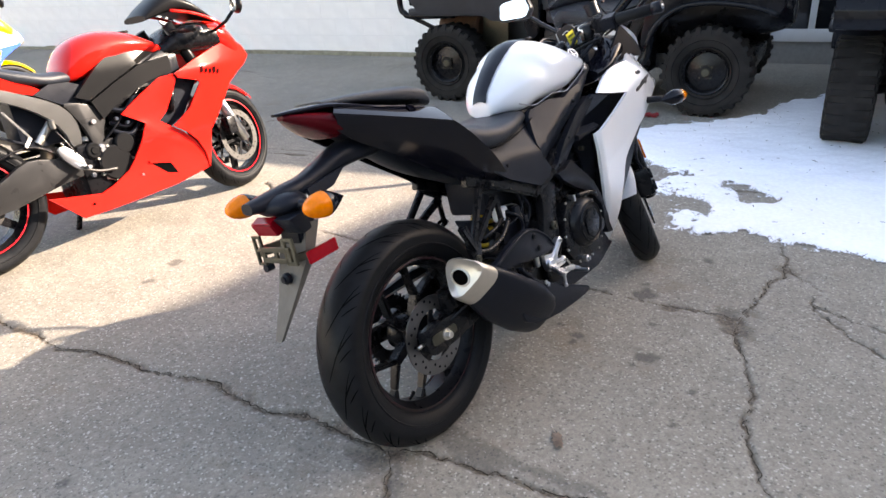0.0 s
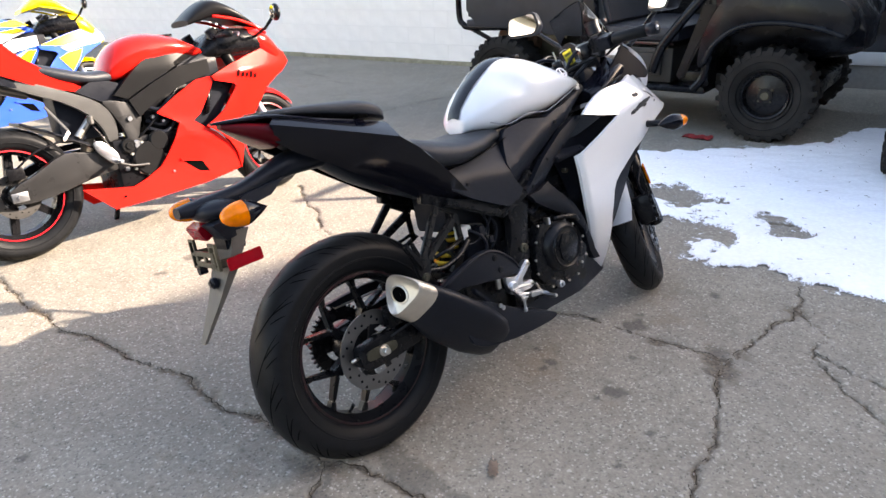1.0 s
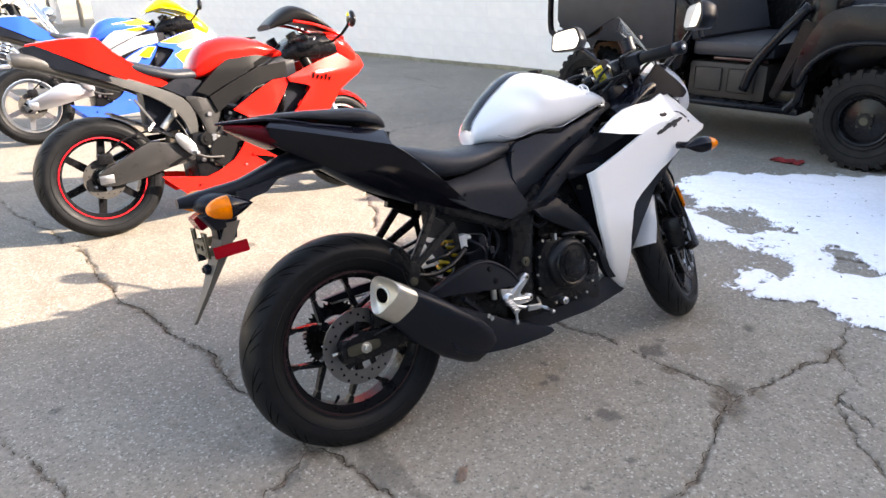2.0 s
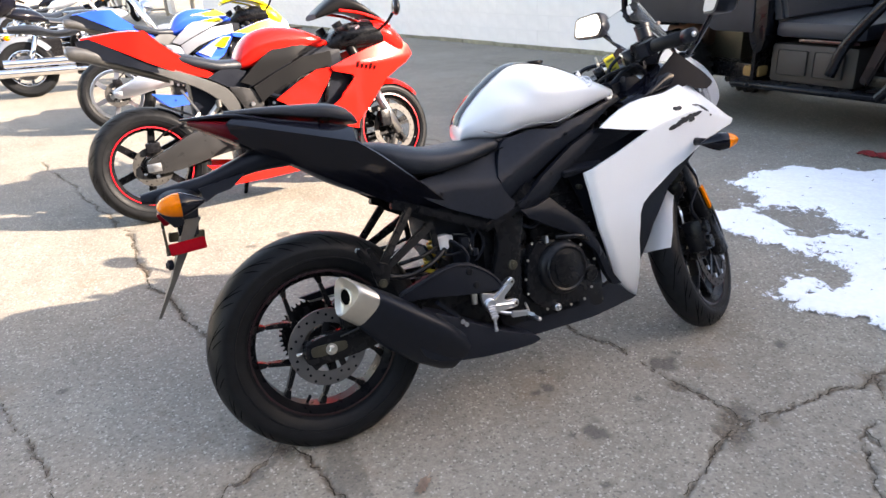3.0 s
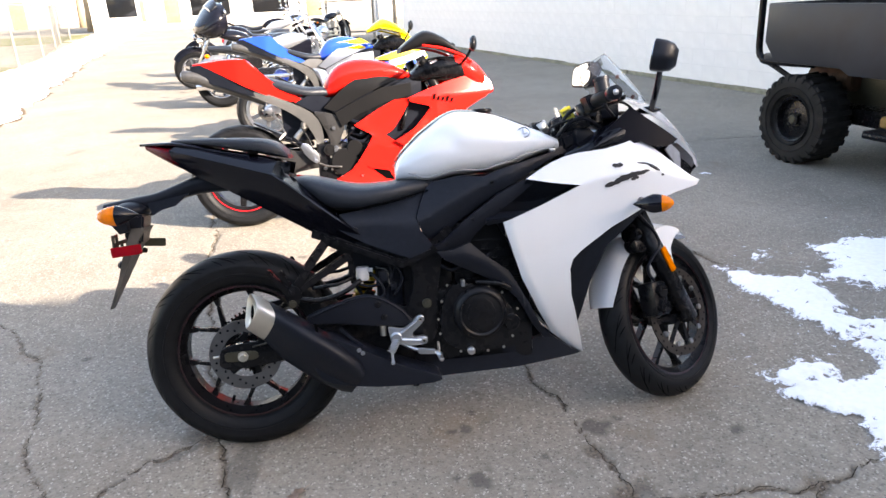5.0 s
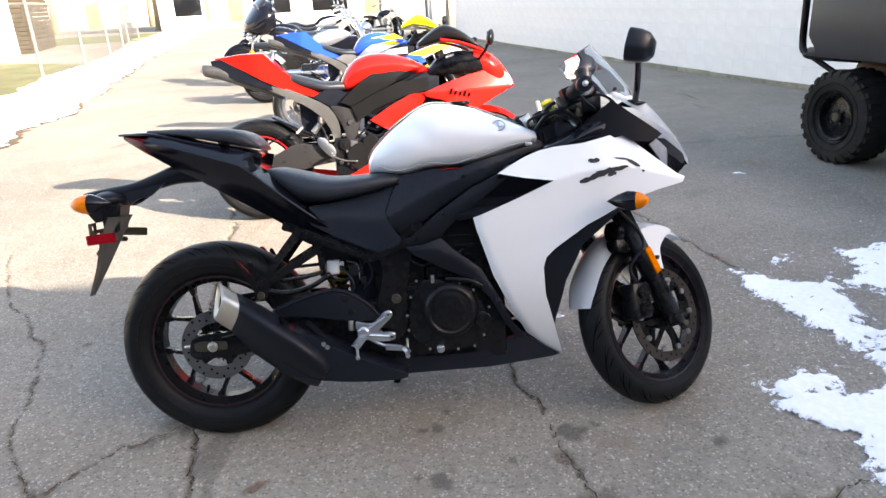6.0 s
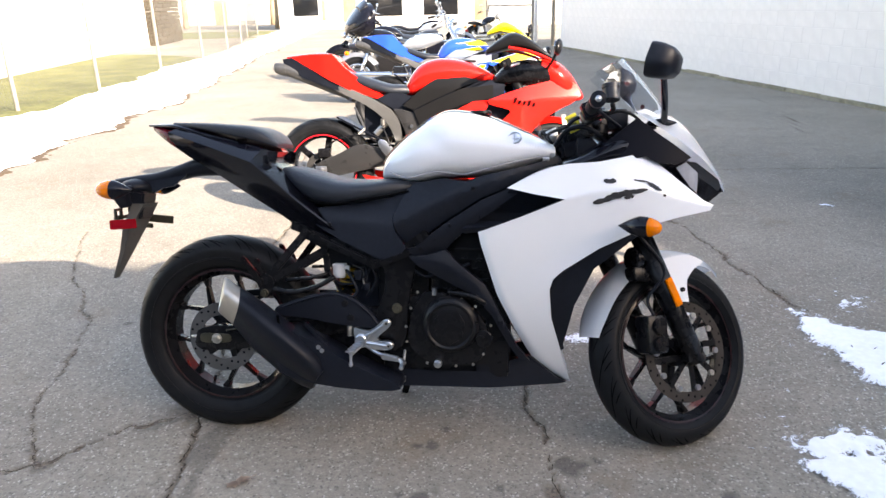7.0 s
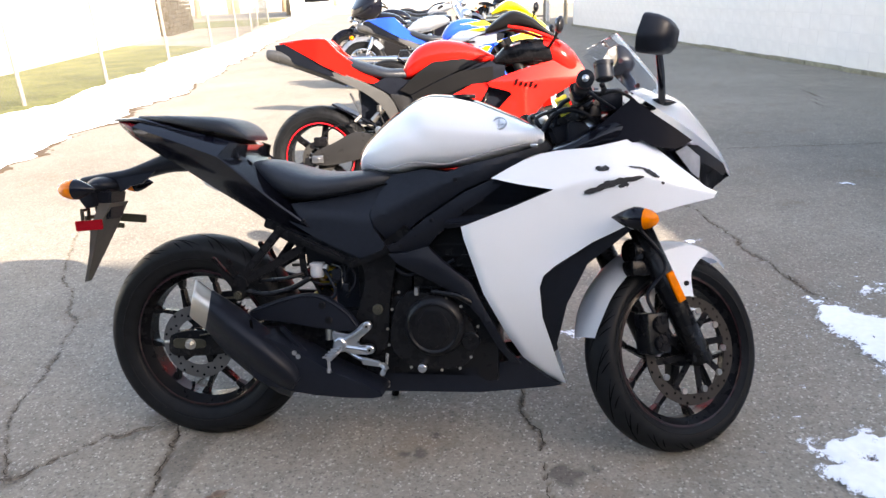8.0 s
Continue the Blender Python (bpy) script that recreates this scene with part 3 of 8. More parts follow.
# ---- the shop: block wall, footing, shop window, roof behind ----
WALL_A, WALL_B = Vector((6.9, -0.8, 0)), Vector((2.05, 20.0, 0))
along = (WALL_B - WALL_A).normalized()
WALL_M = Matrix.Translation(WALL_A) @ Matrix.Rotation(math.atan2(along.y, along.x), 4, "Z")
S0, S1, HIGH = 2.7, 21.0, 3.1
wall = tagged(part("wall_east", box(S0, S1, -0.30, -0.0005, -0.1, HIGH), MORTAR, m=WALL_M), "white painted concrete block wall", "wall", kind="structure")
part("coping", box(S0, S1 + 0.02, -0.32, 0.02, HIGH, HIGH + 0.05, 0.01), MORTAR, wall)
bm = None
x, rnd = S0, random.Random(3)
while x < S1:
    ln = rnd.uniform(0.5, 1.3)
    bm = merge(bm, box(x, min(S1, x + ln), 0.0, 0.05 + rnd.uniform(-0.012, 0.02), -0.05, 0.045 + rnd.uniform(-0.012, 0.012), 0.008))
    x += ln
part("wall_footing", bm, KERB, wall, "mossy concrete footing")
tagged(part("wall_shop_front", merge(merge(box(-5.35, S0, -0.30, -0.02, 2.6, HIGH + 0.05), box(2.45, S0, -0.30, 0.0, -0.1, 2.6)), box(-5.35, -3.9, -0.3, -0.02, -0.1, 2.6)), MORTAR, m=WALL_M), "plain white shop front wall over the windows", "wall", kind="structure")
bm = bmesh.new()
bm.faces.new([bm.verts.new((x, y, -0.1)) for x, y in ((8.09, -6.15), (24, -6.15), (24, -18), (10.85, -18))])
got = bmesh.ops.extrude_face_region(bm, geom=bm.faces[:])
bmesh.ops.translate(bm, vec=(0, 0, 6.2), verts=[v for v in got["geom"] if isinstance(v, bmesh.types.BMVert)])
bmesh.ops.recalc_face_normals(bm, faces=bm.faces[:])
tagged(part("wall_tall", bm, MORTAR), "plain tall front block of the shop", "wall", kind="structure")
tagged(part("ceiling_shop_roof", box(-4.9, S1, -8, -0.30, HIGH - 0.2, HIGH), MORTAR, m=WALL_M), "flat roof of the shop", "roof", kind="structure")
win = thing("window_1", "dark shop window in a pale aluminium frame", "window", WALL_M, kind="structure")
part("window_sill", box(-3.9, 2.45, -0.06, 0.03, 0.22, 0.34, 0.006), ALUFRAME, win)
part("plinth", box(-3.9, 2.45, -0.08, 0.005, -0.05, 0.22, 0.004), mat("grey_metal_plinth", (0.20, 0.20, 0.20), 0.6, var=0.2), win)
for s in (-3.85, -1.75, 0.35, 1.3, 2.40):
    part("mullion", box(s - 0.03, s + 0.03, -0.05, 0.02, 0.34, 2.6, 0.004), ALUFRAME, win)
for a, b in ((-3.82, -1.78), (-1.72, 0.32), (0.38, 1.27), (1.33, 2.37)):
    part("pane", box(a, b, -0.022, -0.012, 0.34, 2.6), SHOPGLASS, win)
tagged(part("wall_shop_inside", box(-4.9, 2.6, -3.5, -3.4, 0, 2.6), MORTAR, m=WALL_M), "plain wall inside the shop", "wall", kind="structure")
# unseen dark wall behind the walk, added to block low sky light and reflections
tagged(part("wall_south", box(-30, 6.0, -9.0, -8.5, -0.1, 5.5), SHADEWALL), "unseen plain grey wall added to block low sky light", "wall", kind="structure")


# ---- motorcycles: shared pieces ----
def flip(bm):
    """The same piece for the other side."""
    bmesh.ops.scale(bm, vec=(1, -1, 1), verts=bm.verts)
    bmesh.ops.reverse_faces(bm, faces=bm.faces[:])
    return bm


def slab(outline, y0, y1, bev=0.002):
    """A flat plate: an outline in (x, z) from y0 to y1, with rounded edges."""
    bm = bmesh.new()
    bm.faces.new([bm.verts.new((x, y0, z)) for x, z in outline])
    got = bmesh.ops.extrude_face_region(bm, geom=bm.faces[:])
    bmesh.ops.translate(bm, vec=(0, y1 - y0, 0), verts=[v for v in got["geom"] if isinstance(v, bmesh.types.BMVert)])
    bmesh.ops.recalc_face_normals(bm, faces=bm.faces[:])
    if bev:
        bmesh.ops.bevel(bm, geom=bm.edges[:], offset=bev, segments=2, affect="EDGES", profile=0.6, clamp_overlap=True)
    return bm


def cyl(c, r, half, axis="Y", n=20, bev=0.0):
    p = [(0.0005, -half), (r - bev, -half), (r, -half + bev), (r, half - bev), (r - bev, half), (0.0005, half)] if bev else [(0.0005, -half), (r, -half), (r, half), (0.0005, half)]
    bm = lathe(p, n, axis, closed=False)
    bmesh.ops.translate(bm, vec=c, verts=bm.verts)
    return bm


def bar(a, b, w, h, w2=None, h2=None, up=(0, 1, 0), bev=0.003):
    """A straight bar from a to b, w across and h along up, tapering to w2 and h2."""
    a, b = Vector(a), Vector(b)
    d = (b - a).normalized()
    u = Vector(up)
    u = (u - d * u.dot(d)).normalized()
    s = d.cross(u)
    bm = bmesh.new()
    vs = []
    for p, ww, hh in ((a, w, h), (b, w2 or w, h2 or h)):
        vs.append([bm.verts.new(p + s * i * ww / 2 + u * j * hh / 2) for i, j in ((-1, -1), (1, -1), (1, 1), (-1, 1))])
    for k in range(4):
        bm.faces.new((vs[0][k], vs[0][(k + 1) % 4], vs[1][(k + 1) % 4], vs[1][k]))
    bm.faces.new(vs[0][::-1])
    bm.faces.new(vs[1])
    bmesh.ops.recalc_face_normals(bm, faces=bm.faces[:])
    if bev:
        bmesh.ops.bevel(bm, geom=bm.edges[:], offset=bev, segments=2, affect="EDGES", clamp_overlap=True)
    return bm


def egg(c, rx, ry, rz, n=20, m=12, power=1.0):
    """A rounded teardrop along x: blunt behind, pointed ahead with power over 1."""
    bm = bmesh.new()
    bmesh.ops.create_uvsphere(bm, u_segments=n, v_segments=m, radius=1)
    for v in bm.verts:
        k = 1.0 if v.co.x < 0 else max(0.0, (1 - v.co.x)) ** (power - 1) if power > 1 else 1
        v.co = Vector((v.co.x * rx, v.co.y * ry * k, v.co.z * rz * k)) + Vector(c)
    return bm


def tyre(R, rim, half, name, parent, label=""):
    """A road tyre: round crown, sidewalls, bead, and dark strips for the shade of its sipes."""
    side = rim + 0.62 * (R - 0.045 - rim)
    prof = [(rim, -half * 0.72), (rim + 0.010, -half * 0.86), (side, -half * 0.99), (R - 0.045, -half)]
    for i in range(11):
        a = -1 + 0.2 * i
        prof.append((R - 0.036 * abs(a) ** 2.2, half * 0.985 * a))
    prof += [(R - 0.045, half), (side, half * 0.99), (rim + 0.010, half * 0.86), (rim, half * 0.72)]
    t = part(name, lathe(prof, 96), TYRE, parent, label, smooth=50)
    # sipes are near-black strips on the crown, their shade put into the colour
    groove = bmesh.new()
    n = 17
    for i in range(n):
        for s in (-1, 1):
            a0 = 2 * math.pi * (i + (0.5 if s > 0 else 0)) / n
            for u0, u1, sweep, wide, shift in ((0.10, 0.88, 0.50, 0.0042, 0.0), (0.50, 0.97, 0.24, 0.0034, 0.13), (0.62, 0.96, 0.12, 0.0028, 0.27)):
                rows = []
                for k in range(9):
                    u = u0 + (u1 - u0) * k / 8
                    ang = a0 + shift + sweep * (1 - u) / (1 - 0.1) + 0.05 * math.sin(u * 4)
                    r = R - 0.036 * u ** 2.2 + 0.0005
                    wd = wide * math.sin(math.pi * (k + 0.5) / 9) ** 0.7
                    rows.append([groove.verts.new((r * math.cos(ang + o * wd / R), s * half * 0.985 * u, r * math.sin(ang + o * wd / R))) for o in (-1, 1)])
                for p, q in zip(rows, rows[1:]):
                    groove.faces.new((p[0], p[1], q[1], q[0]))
    part("tread_groove", groove, GROOVE_SHADE, parent)["kind"] = "stuff"
    for sd in (-1, 1):
        y1 = sd * half
        part("sidewall_ring", lathe([(side - 0.003, y1 * 0.980), (side - 0.0015, y1 * 1.010), (side + 0.0015, y1 * 1.010), (side + 0.003, y1 * 0.980)], 72), TYRE, parent)
    return t


def rim_y(rim, half, hub, spokes, pair, material, name, parent, ring=None, width=0.0125, start=20.0):
    """A cast wheel: lip, hub and pairs of slim spokes."""
    prof = [(rim + 0.004, -half * 0.74), (rim - 0.006, -half * 0.76), (rim - 0.010, -half * 0.6), (rim - 0.026, -half * 0.35), (rim - 0.026, half * 0.35), (rim - 0.010, half * 0.6), (rim - 0.006, half * 0.76), (rim + 0.004, half * 0.74)]
    w = part(name, lathe(prof, 72), material, parent)
    part("hub", lathe([(0.012, -half * 0.8), (hub, -half * 0.75), (hub, -half * 0.3), (hub * 0.8, 0), (hub, half * 0.3), (hub, half * 0.75), (0.012, half * 0.8)], 28), material, parent)
    for i in range(spokes):
        a = 2 * math.pi * i / spokes + radians(start)
        bm = None
        rb = rim - 0.022
        split = hub + (rb - hub) * (0.37 if pair > 0.1 else 0.05)
        p1 = Vector((split * math.cos(a), 0, split * math.sin(a)))
        bm = merge(bm, bar((hub * 0.85 * math.cos(a), 0, hub * 0.85 * math.sin(a)), p1, width * 2.3, 0.036, width * 1.9, 0.032))
        for o in (-1, 1):
            b1 = a + o * pair
            p0 = p1 + Vector((-math.sin(a), 0, math.cos(a))) * o * width * 0.45
            if pair > 0.1:  # the arms of the fork run on out, bend and flare into the rim
                e1 = Vector((rb * math.cos(b1), 0, rb * math.sin(b1)))
                pm = p0.lerp(e1, 0.72)
                bm = merge(bm, bar(p0, pm, width * 1.15, 0.031, width * 0.88, 0.027))
                bm = merge(bm, bar(pm + (p0 - pm) * 0.02, e1 + (e1 - pm) * 0.15, width * 0.88, 0.027, width * 1.9, 0.030))
            else:
                bm = merge(bm, bar(p0, (rb * math.cos(b1), 0, rb * math.sin(b1)), width * 1.05, 0.031, width * 0.9, 0.026))
        part("spoke", bm, material, parent)
    if ring:
        part("rim_stripe", lathe([(rim - 0.003, -half * 0.77), (rim - 0.0085, -half * 0.78), (rim - 0.0085, -half * 0.765), (rim - 0.003, -half * 0.755)], 72), ring, parent)
        part("rim_stripe", lathe([(rim - 0.003, half * 0.77), (rim - 0.0085, half * 0.78), (rim - 0.0085, half * 0.765), (rim - 0.003, half * 0.755)], 72), ring, parent)
    return w


def brake_disc(r, inner, y, parent, holes=30, carriers=6, material=None):
    """A drilled disc with its carrier arms."""
    d = part("brake_disc", lathe([(r, y - 0.002), (r, y + 0.002), (inner, y + 0.002), (inner, y - 0.002)], 60), material or DISC, parent)
    hb = None
    for i in range(holes):
        a = 2 * math.pi * i / holes
        rr = inner + (r - inner) * (0.3, 0.55, 0.8)[i % 3]
        hb = merge(hb, cyl((rr * math.cos(a), y, rr * math.sin(a)), 0.0038, 0.0026, n=8))
    part("disc_hole", hb, HOLE, parent)["kind"] = "stuff"
    for i in range(carriers):
        a = 2 * math.pi * i / carriers + 0.2
        part("disc_carrier", bar((0.03 * math.cos(a + 0.4), y, 0.03 * math.sin(a + 0.4)), (inner * 1.03 * math.cos(a), y, inner * 1.03 * math.sin(a)), 0.018, 0.005, bev=0.001), BLACK, parent)
    return d


def bolt(c, r, parent, m=None, side=-1):
    part("bolt", merge(cyl(c, r, 0.003, n=6), cyl((c[0], c[1] + side * 0.002, c[2]), r * 1.35, 0.0015, n=12)), m or ALU, parent)


GROOVE_SHADE = mat("tyre_groove_shade", (0.003, 0.003, 0.003), 0.95, var=0.2, spec=0.05)
HOLE = mat("dark_hole", (0.002, 0.002, 0.002), 0.9, var=0.2, spec=0.02)
DISC = mat("brake_disc_steel", (0.20, 0.20, 0.205), 0.36, metal=1, var=0.25, scale=25, rvar=0.12)
AMBER = mat("amber_lens", (0.84, 0.19, 0.0), 0.16, coat=0.1, spec=0.3, var=0.35, scale=45, bump=0.5, bump_scale=250)
REDLENS = mat("red_lens", (0.26, 0.004, 0.010), 0.2, spec=0.25, coat=0.08, var=0.15, scale=60, bump=0.4, bump_scale=250)
TAILLENS = mat("deep_red_lens", (0.075, 0.003, 0.006), 0.26, spec=0.14, coat=0.04, var=0.25, scale=60, bump=0.4, bump_scale=250)
GLASS = mat("smoked_screen", (0.86, 0.88, 0.91), 0.03, transmission=1.0, ior=1.10)
CLEARLAMP = mat("clear_lamp_lens", (0.42, 0.45, 0.50), 0.12, metal=0.3, coat=1.0, var=0.35, scale=35)
MIRROR = mat("mirror_glass", (0.52, 0.54, 0.56), 0.02, metal=1)
LAMPGLASS = mat("headlamp_glass", (0.012, 0.013, 0.016), 0.08, coat=0.3, var=0.3, scale=15)
YELLOW = mat("yellow_plastic", (0.72, 0.60, 0.06), 0.4, var=0.1)
TAGINK = mat("olive_print", (0.20, 0.17, 0.04), 0.6, var=0.2)
GOLD = mat("yellow_spring", (0.62, 0.40, 0.03), 0.35, var=0.2)
SCRAPE = mat("scraped_plastic", (0.030, 0.030, 0.034), 0.7, var=0.5, scale=120, bump=0.6, bump_scale=500)
REDLINE = mat("dark_red_gloss", (0.018, 0.003, 0.005), 0.3, coat=0.3, var=0.1)
OLIVE = mat("passivated_steel", (0.075, 0.07, 0.05), 0.45, metal=0.5, var=0.3, scale=60, rvar=0.15)
TIP = mat("satin_steel_tip", (0.60, 0.55, 0.48), 0.42, metal=0.85, var=0.15, scale=40, rvar=0.1)
TEXTURED = mat("grained_black_plastic", (0.0118, 0.0150, 0.0225), 0.36, var=0.3, scale=80, bump=0.30, bump_scale=700, rvar=0.05, spec=0.20)
FLAP = mat("grey_plastic_flap", (0.075, 0.072, 0.066), 0.55, var=0.25, scale=40, bump=0.2)

# ---- the white sport motorcycle ----
BIKE = pose(0.004, -0.020, -0.008, -12.5, 0, -0.4)
bike = thing("motorcycle", "white and black sport motorcycle with scraped fairing on its side stand", "motorcycle", BIKE)

# rear wheel
rw = part("rear_wheel_axle", cyl((0, 0, 0), 0.012, 0.125), BLACK, bike, m=Matrix.Translation((0, 0, 0.305)))
rw.name = "rear_wheel"
tyre(0.315, 0.214, 0.071, "tyre", rw)
rim_y(0.214, 0.068, 0.052, 5, 0.35, BLACK, "rim", rw, REDLINE, start=64.5)
part("valve_stem", merge(tube([(-0.074, 0, -0.176), (-0.066, -0.012, -0.158)], 0.0045, 8), tube([(-0.066, -0.012, -0.158), (-0.064, -0.015, -0.152)], 0.0055, 8)), BLACK, rw)
brake_disc(0.110, 0.070, -0.082, rw, 30, 5)
spro = lathe([(0.098, 0.078), (0.098, 0.086), (0.06, 0.086), (0.06, 0.078)], 42)
for i in range(42):
    a = 2 * math.pi * i / 42
    merge(spro, bar((0.096 * math.cos(a), 0.082, 0.096 * math.sin(a)), (0.106 * math.cos(a), 0.082, 0.106 * math.sin(a)), 0.008, 0.006, 0.004, 0.006, bev=0))
part("sprocket", spro, BLACK, rw)
part("axle_nut", merge(cyl((0, -0.136, 0.006), 0.011, 0.010, n=6, bev=0.002), cyl((0, -0.128, 0.006), 0.016, 0.003)), STEEL, rw, "bright steel axle nut")

# swing arm, chain, rear brake
arm = slab(smooth_outline([(-0.066, 0.338), (-0.074, 0.286), (-0.050, 0.270), (0.06, 0.276), (0.20, 0.300), (0.42, 0.345), (0.52, 0.36), (0.52, 0.42), (0.42, 0.405), (0.27, 0.395), (0.13, 0.350), (0.00, 0.352)], 2, (), 0.25), -0.125, -0.088, 0.007)
sa = part("swing_arm", arm, BLACK, bike)
part("arm", flip(slab([(-0.095, 0.322), (-0.075, 0.280), (0.06, 0.276), (0.42, 0.345), (0.52, 0.36), (0.52, 0.42), (0.27, 0.385), (0.03, 0.342)], -0.125, -0.090, 0.005)), BLACK, sa)
part("cross_member", box(0.34, 0.50, -0.092, 0.092, 0.34, 0.41, 0.01), BLACK, sa)
part("adjuster_plate", slab(smooth_outline([(-0.055, 0.296), (-0.055, 0.328), (0.045, 0.326), (0.045, 0.298)], 2, (), 0.25), -0.1285, -0.124, 0.0015), OLIVE, sa)
part("adjuster_bolt", tube([(-0.070, -0.106, 0.311), (-0.092, -0.106, 0.310)], 0.005, 8), STEEL, sa)
part("arm_rib", tube([(0.03, -0.124, 0.336), (0.24, -0.124, 0.375), (0.42, -0.124, 0.392)], 0.005, 8), BLACK, sa)
part("brake_caliper", merge(box(0.045, 0.135, -0.118, -0.062, 0.350, 0.405, 0.008), box(0.06, 0.11, -0.128, -0.10, 0.36, 0.395, 0.006)), BLACK, bike)
chain = merge(tube([(0.0, 0.082, 0.405), (0.52, 0.082, 0.405)], 0.007, 6), tube([(0.0, 0.082, 0.205), (0.52, 0.082, 0.345)], 0.007, 6))
part("chain", chain, STEEL, bike)
part("chain_guard", slab([(-0.03, 0.42), (0.10, 0.435), (0.40, 0.43), (0.40, 0.415), (0.0, 0.405)], 0.075, 0.092, 0.002), PLASTIC, bike)
part("inner_mudguard", merge(box(0.42, 0.55, -0.055, 0.055, 0.38, 0.62, 0.015), bar((0.335, 0, 0.52), (0.40, 0, 0.40), 0.008, 0.11)), TEXTURED, bike)

# muffler: a rounded three-sided can with a bright tip
def three_side(k, n=30):
    """A rounded triangle in (y, z): flat inside and on top, slanting outside."""
    corners = [Vector((0.052, 0.060)), Vector((-0.073, 0.054)), Vector((0.036, -0.078))]
    out = []
    for i in range(3):
        a, b, c = corners[i - 1], corners[i], corners[(i + 1) % 3]
        p, q = b + (a - b) * 0.42, b + (c - b) * 0.42
        for j in range(n // 3):
            t = j / (n // 3 - 1)
            out.append(((1 - t) ** 2 * p + 2 * t * (1 - t) * b + t * t * q) * k)
    return out


def can(stations):
    """Rings of the muffler; its rear end is cut aslant, facing outwards."""
    bm = bmesh.new()
    rings = [[bm.verts.new((x - (0.58 * (y0 + p.x) + 0.42 * (z0 + p.y)) * max(0, min(1, (0.30 - x) / 0.20)), y0 + p.x, z0 + p.y)) for p in three_side(k)] for x, y0, z0, k in stations]
    for a, b in zip(rings, rings[1:]):
        for i in range(len(a)):
            bm.faces.new((a[i], a[(i + 1) % len(a)], b[(i + 1) % len(a)], b[i]))
    return bm, rings


MUF = Matrix.Translation((0.050, -0.190, 0.446)) @ Matrix.Rotation(radians(36), 4, "Y") @ Matrix.Rotation(radians(-4), 4, "Z")
bm, rings = can([(0.050, 0, 0, 1.0), (0.062, 0, 0, 1.06), (0.14, 0.002, -0.010, 1.32), (0.26, 0.006, -0.014, 1.38), (0.34, 0.012, -0.016, 1.15), (0.37, 0.016, -0.018, 0.85)])
bm.faces.new(rings[-1])
bm.faces.new(rings[0][::-1])
bmesh.ops.recalc_face_normals(bm, faces=bm.faces[:])
muf = part("muffler", bm, PLASTIC, bike, "satin black muffler can", m=MUF)
bm, rings = can([(0.058, 0, 0, 1.015), (0.03, 0, 0, 1.005), (0.006, 0, 0, 0.985), (-0.002, 0, 0, 0.955), (-0.005, 0, 0, 0.91), (-0.002, 0, 0, 0.865), (0.004, 0, 0, 0.80), (0.008, 0.008, 0.004, 0.60), (0.010, 0.013, 0.007, 0.42), (0.011, 0.015, 0.008, 0.28)])
bmesh.ops.recalc_face_normals(bm, faces=bm.faces[:])
part("muffler_tip", bm, TIP, muf, "brushed steel tip with a hollow end", smooth=50)
for nm, prof, mt in (("outlet", [(0.0190, 0.0045), (0.0220, 0.0055), (0.0230, 0.018), (0.0190, 0.018)], TIP), ("outlet_bore", [(0.0195, 0.0050), (0.0195, 0.0080), (0.0005, 0.0090)], HOLE)):
    bm = lathe(prof, 24, "X", closed=nm == "outlet")
    for v in bm.verts:
        v.co += Vector((-0.58 * (v.co.y + 0.015) - 0.42 * (v.co.z + 0.008), 0.015, 0.008))
    part(nm, bm, mt, muf)
pipe = slab(smooth_outline([(0.225, 0.385), (0.322, 0.345), (0.46, 0.265), (0.60, 0.215), (0.58, 0.195), (0.40, 0.200), (0.26, 0.225), (0.215, 0.265)], 2), -0.225, -0.115, 0.016)
part("exhaust_shield", pipe, PLASTIC, bike)
# plain dark box added to fill the see-through gap behind the shield
part("exhaust_box", box(0.29, 0.54, -0.105, -0.02, 0.22, 0.40, 0.02), BLACK, bike)
part("shield_seam", tube(curve([(0.232, -0.226, 0.412), (0.243, -0.231, 0.356), (0.272, -0.230, 0.318), (0.30, -0.226, 0.27), (0.31, -0.22, 0.225)]), 0.004, 6), HOLE, bike)
for c in ((0.352, -0.227, 0.322), (0.362, -0.227, 0.312), (0.338, -0.226, 0.258)):
    bolt(c, 0.005, bike)

# engine, frame and what shows between
eng = part("engine", box(0.52, 0.90, -0.125, 0.125, 0.215, 0.46, 0.02), BLACK, bike)
part("cylinder_block", box(0.66, 0.90, -0.11, 0.11, 0.44, 0.66, 0.02), BLACK, eng)
part("gearbox", box(0.50, 0.66, -0.10, 0.10, 0.40, 0.55, 0.02), BLACK, eng)
cover = slab(smooth_outline([(0.655, 0.488), (0.77, 0.455), (0.845, 0.375), (0.825, 0.285), (0.78, 0.262), (0.66, 0.262), (0.598, 0.318), (0.612, 0.425)], 3), -0.160, -0.120, 0.008)
part("crankcase_cover", cover, BLACK, eng)
part("clutch_cover", lathe([(0.0005, -0.192), (0.055, -0.190), (0.072, -0.184), (0.082, -0.172), (0.086, -0.150), (0.0005, -0.150)], 40, closed=False), BLACK, eng, m=Matrix.Translation((0.728, 0, 0.385)))
part("cover_rib", lathe([(0.060, -0.1905), (0.066, -0.1935), (0.069, -0.1885), (0.066, -0.184)], 40), BLACK, eng, m=Matrix.Translation((0.728, 0, 0.385)))
part("cover_boss", slab(smooth_outline([(0.690, 0.425), (0.728, 0.440), (0.768, 0.420), (0.775, 0.372), (0.748, 0.332), (0.705, 0.332), (0.680, 0.375)], 1), -0.1965, -0.188, 0.003), BLACK, eng)
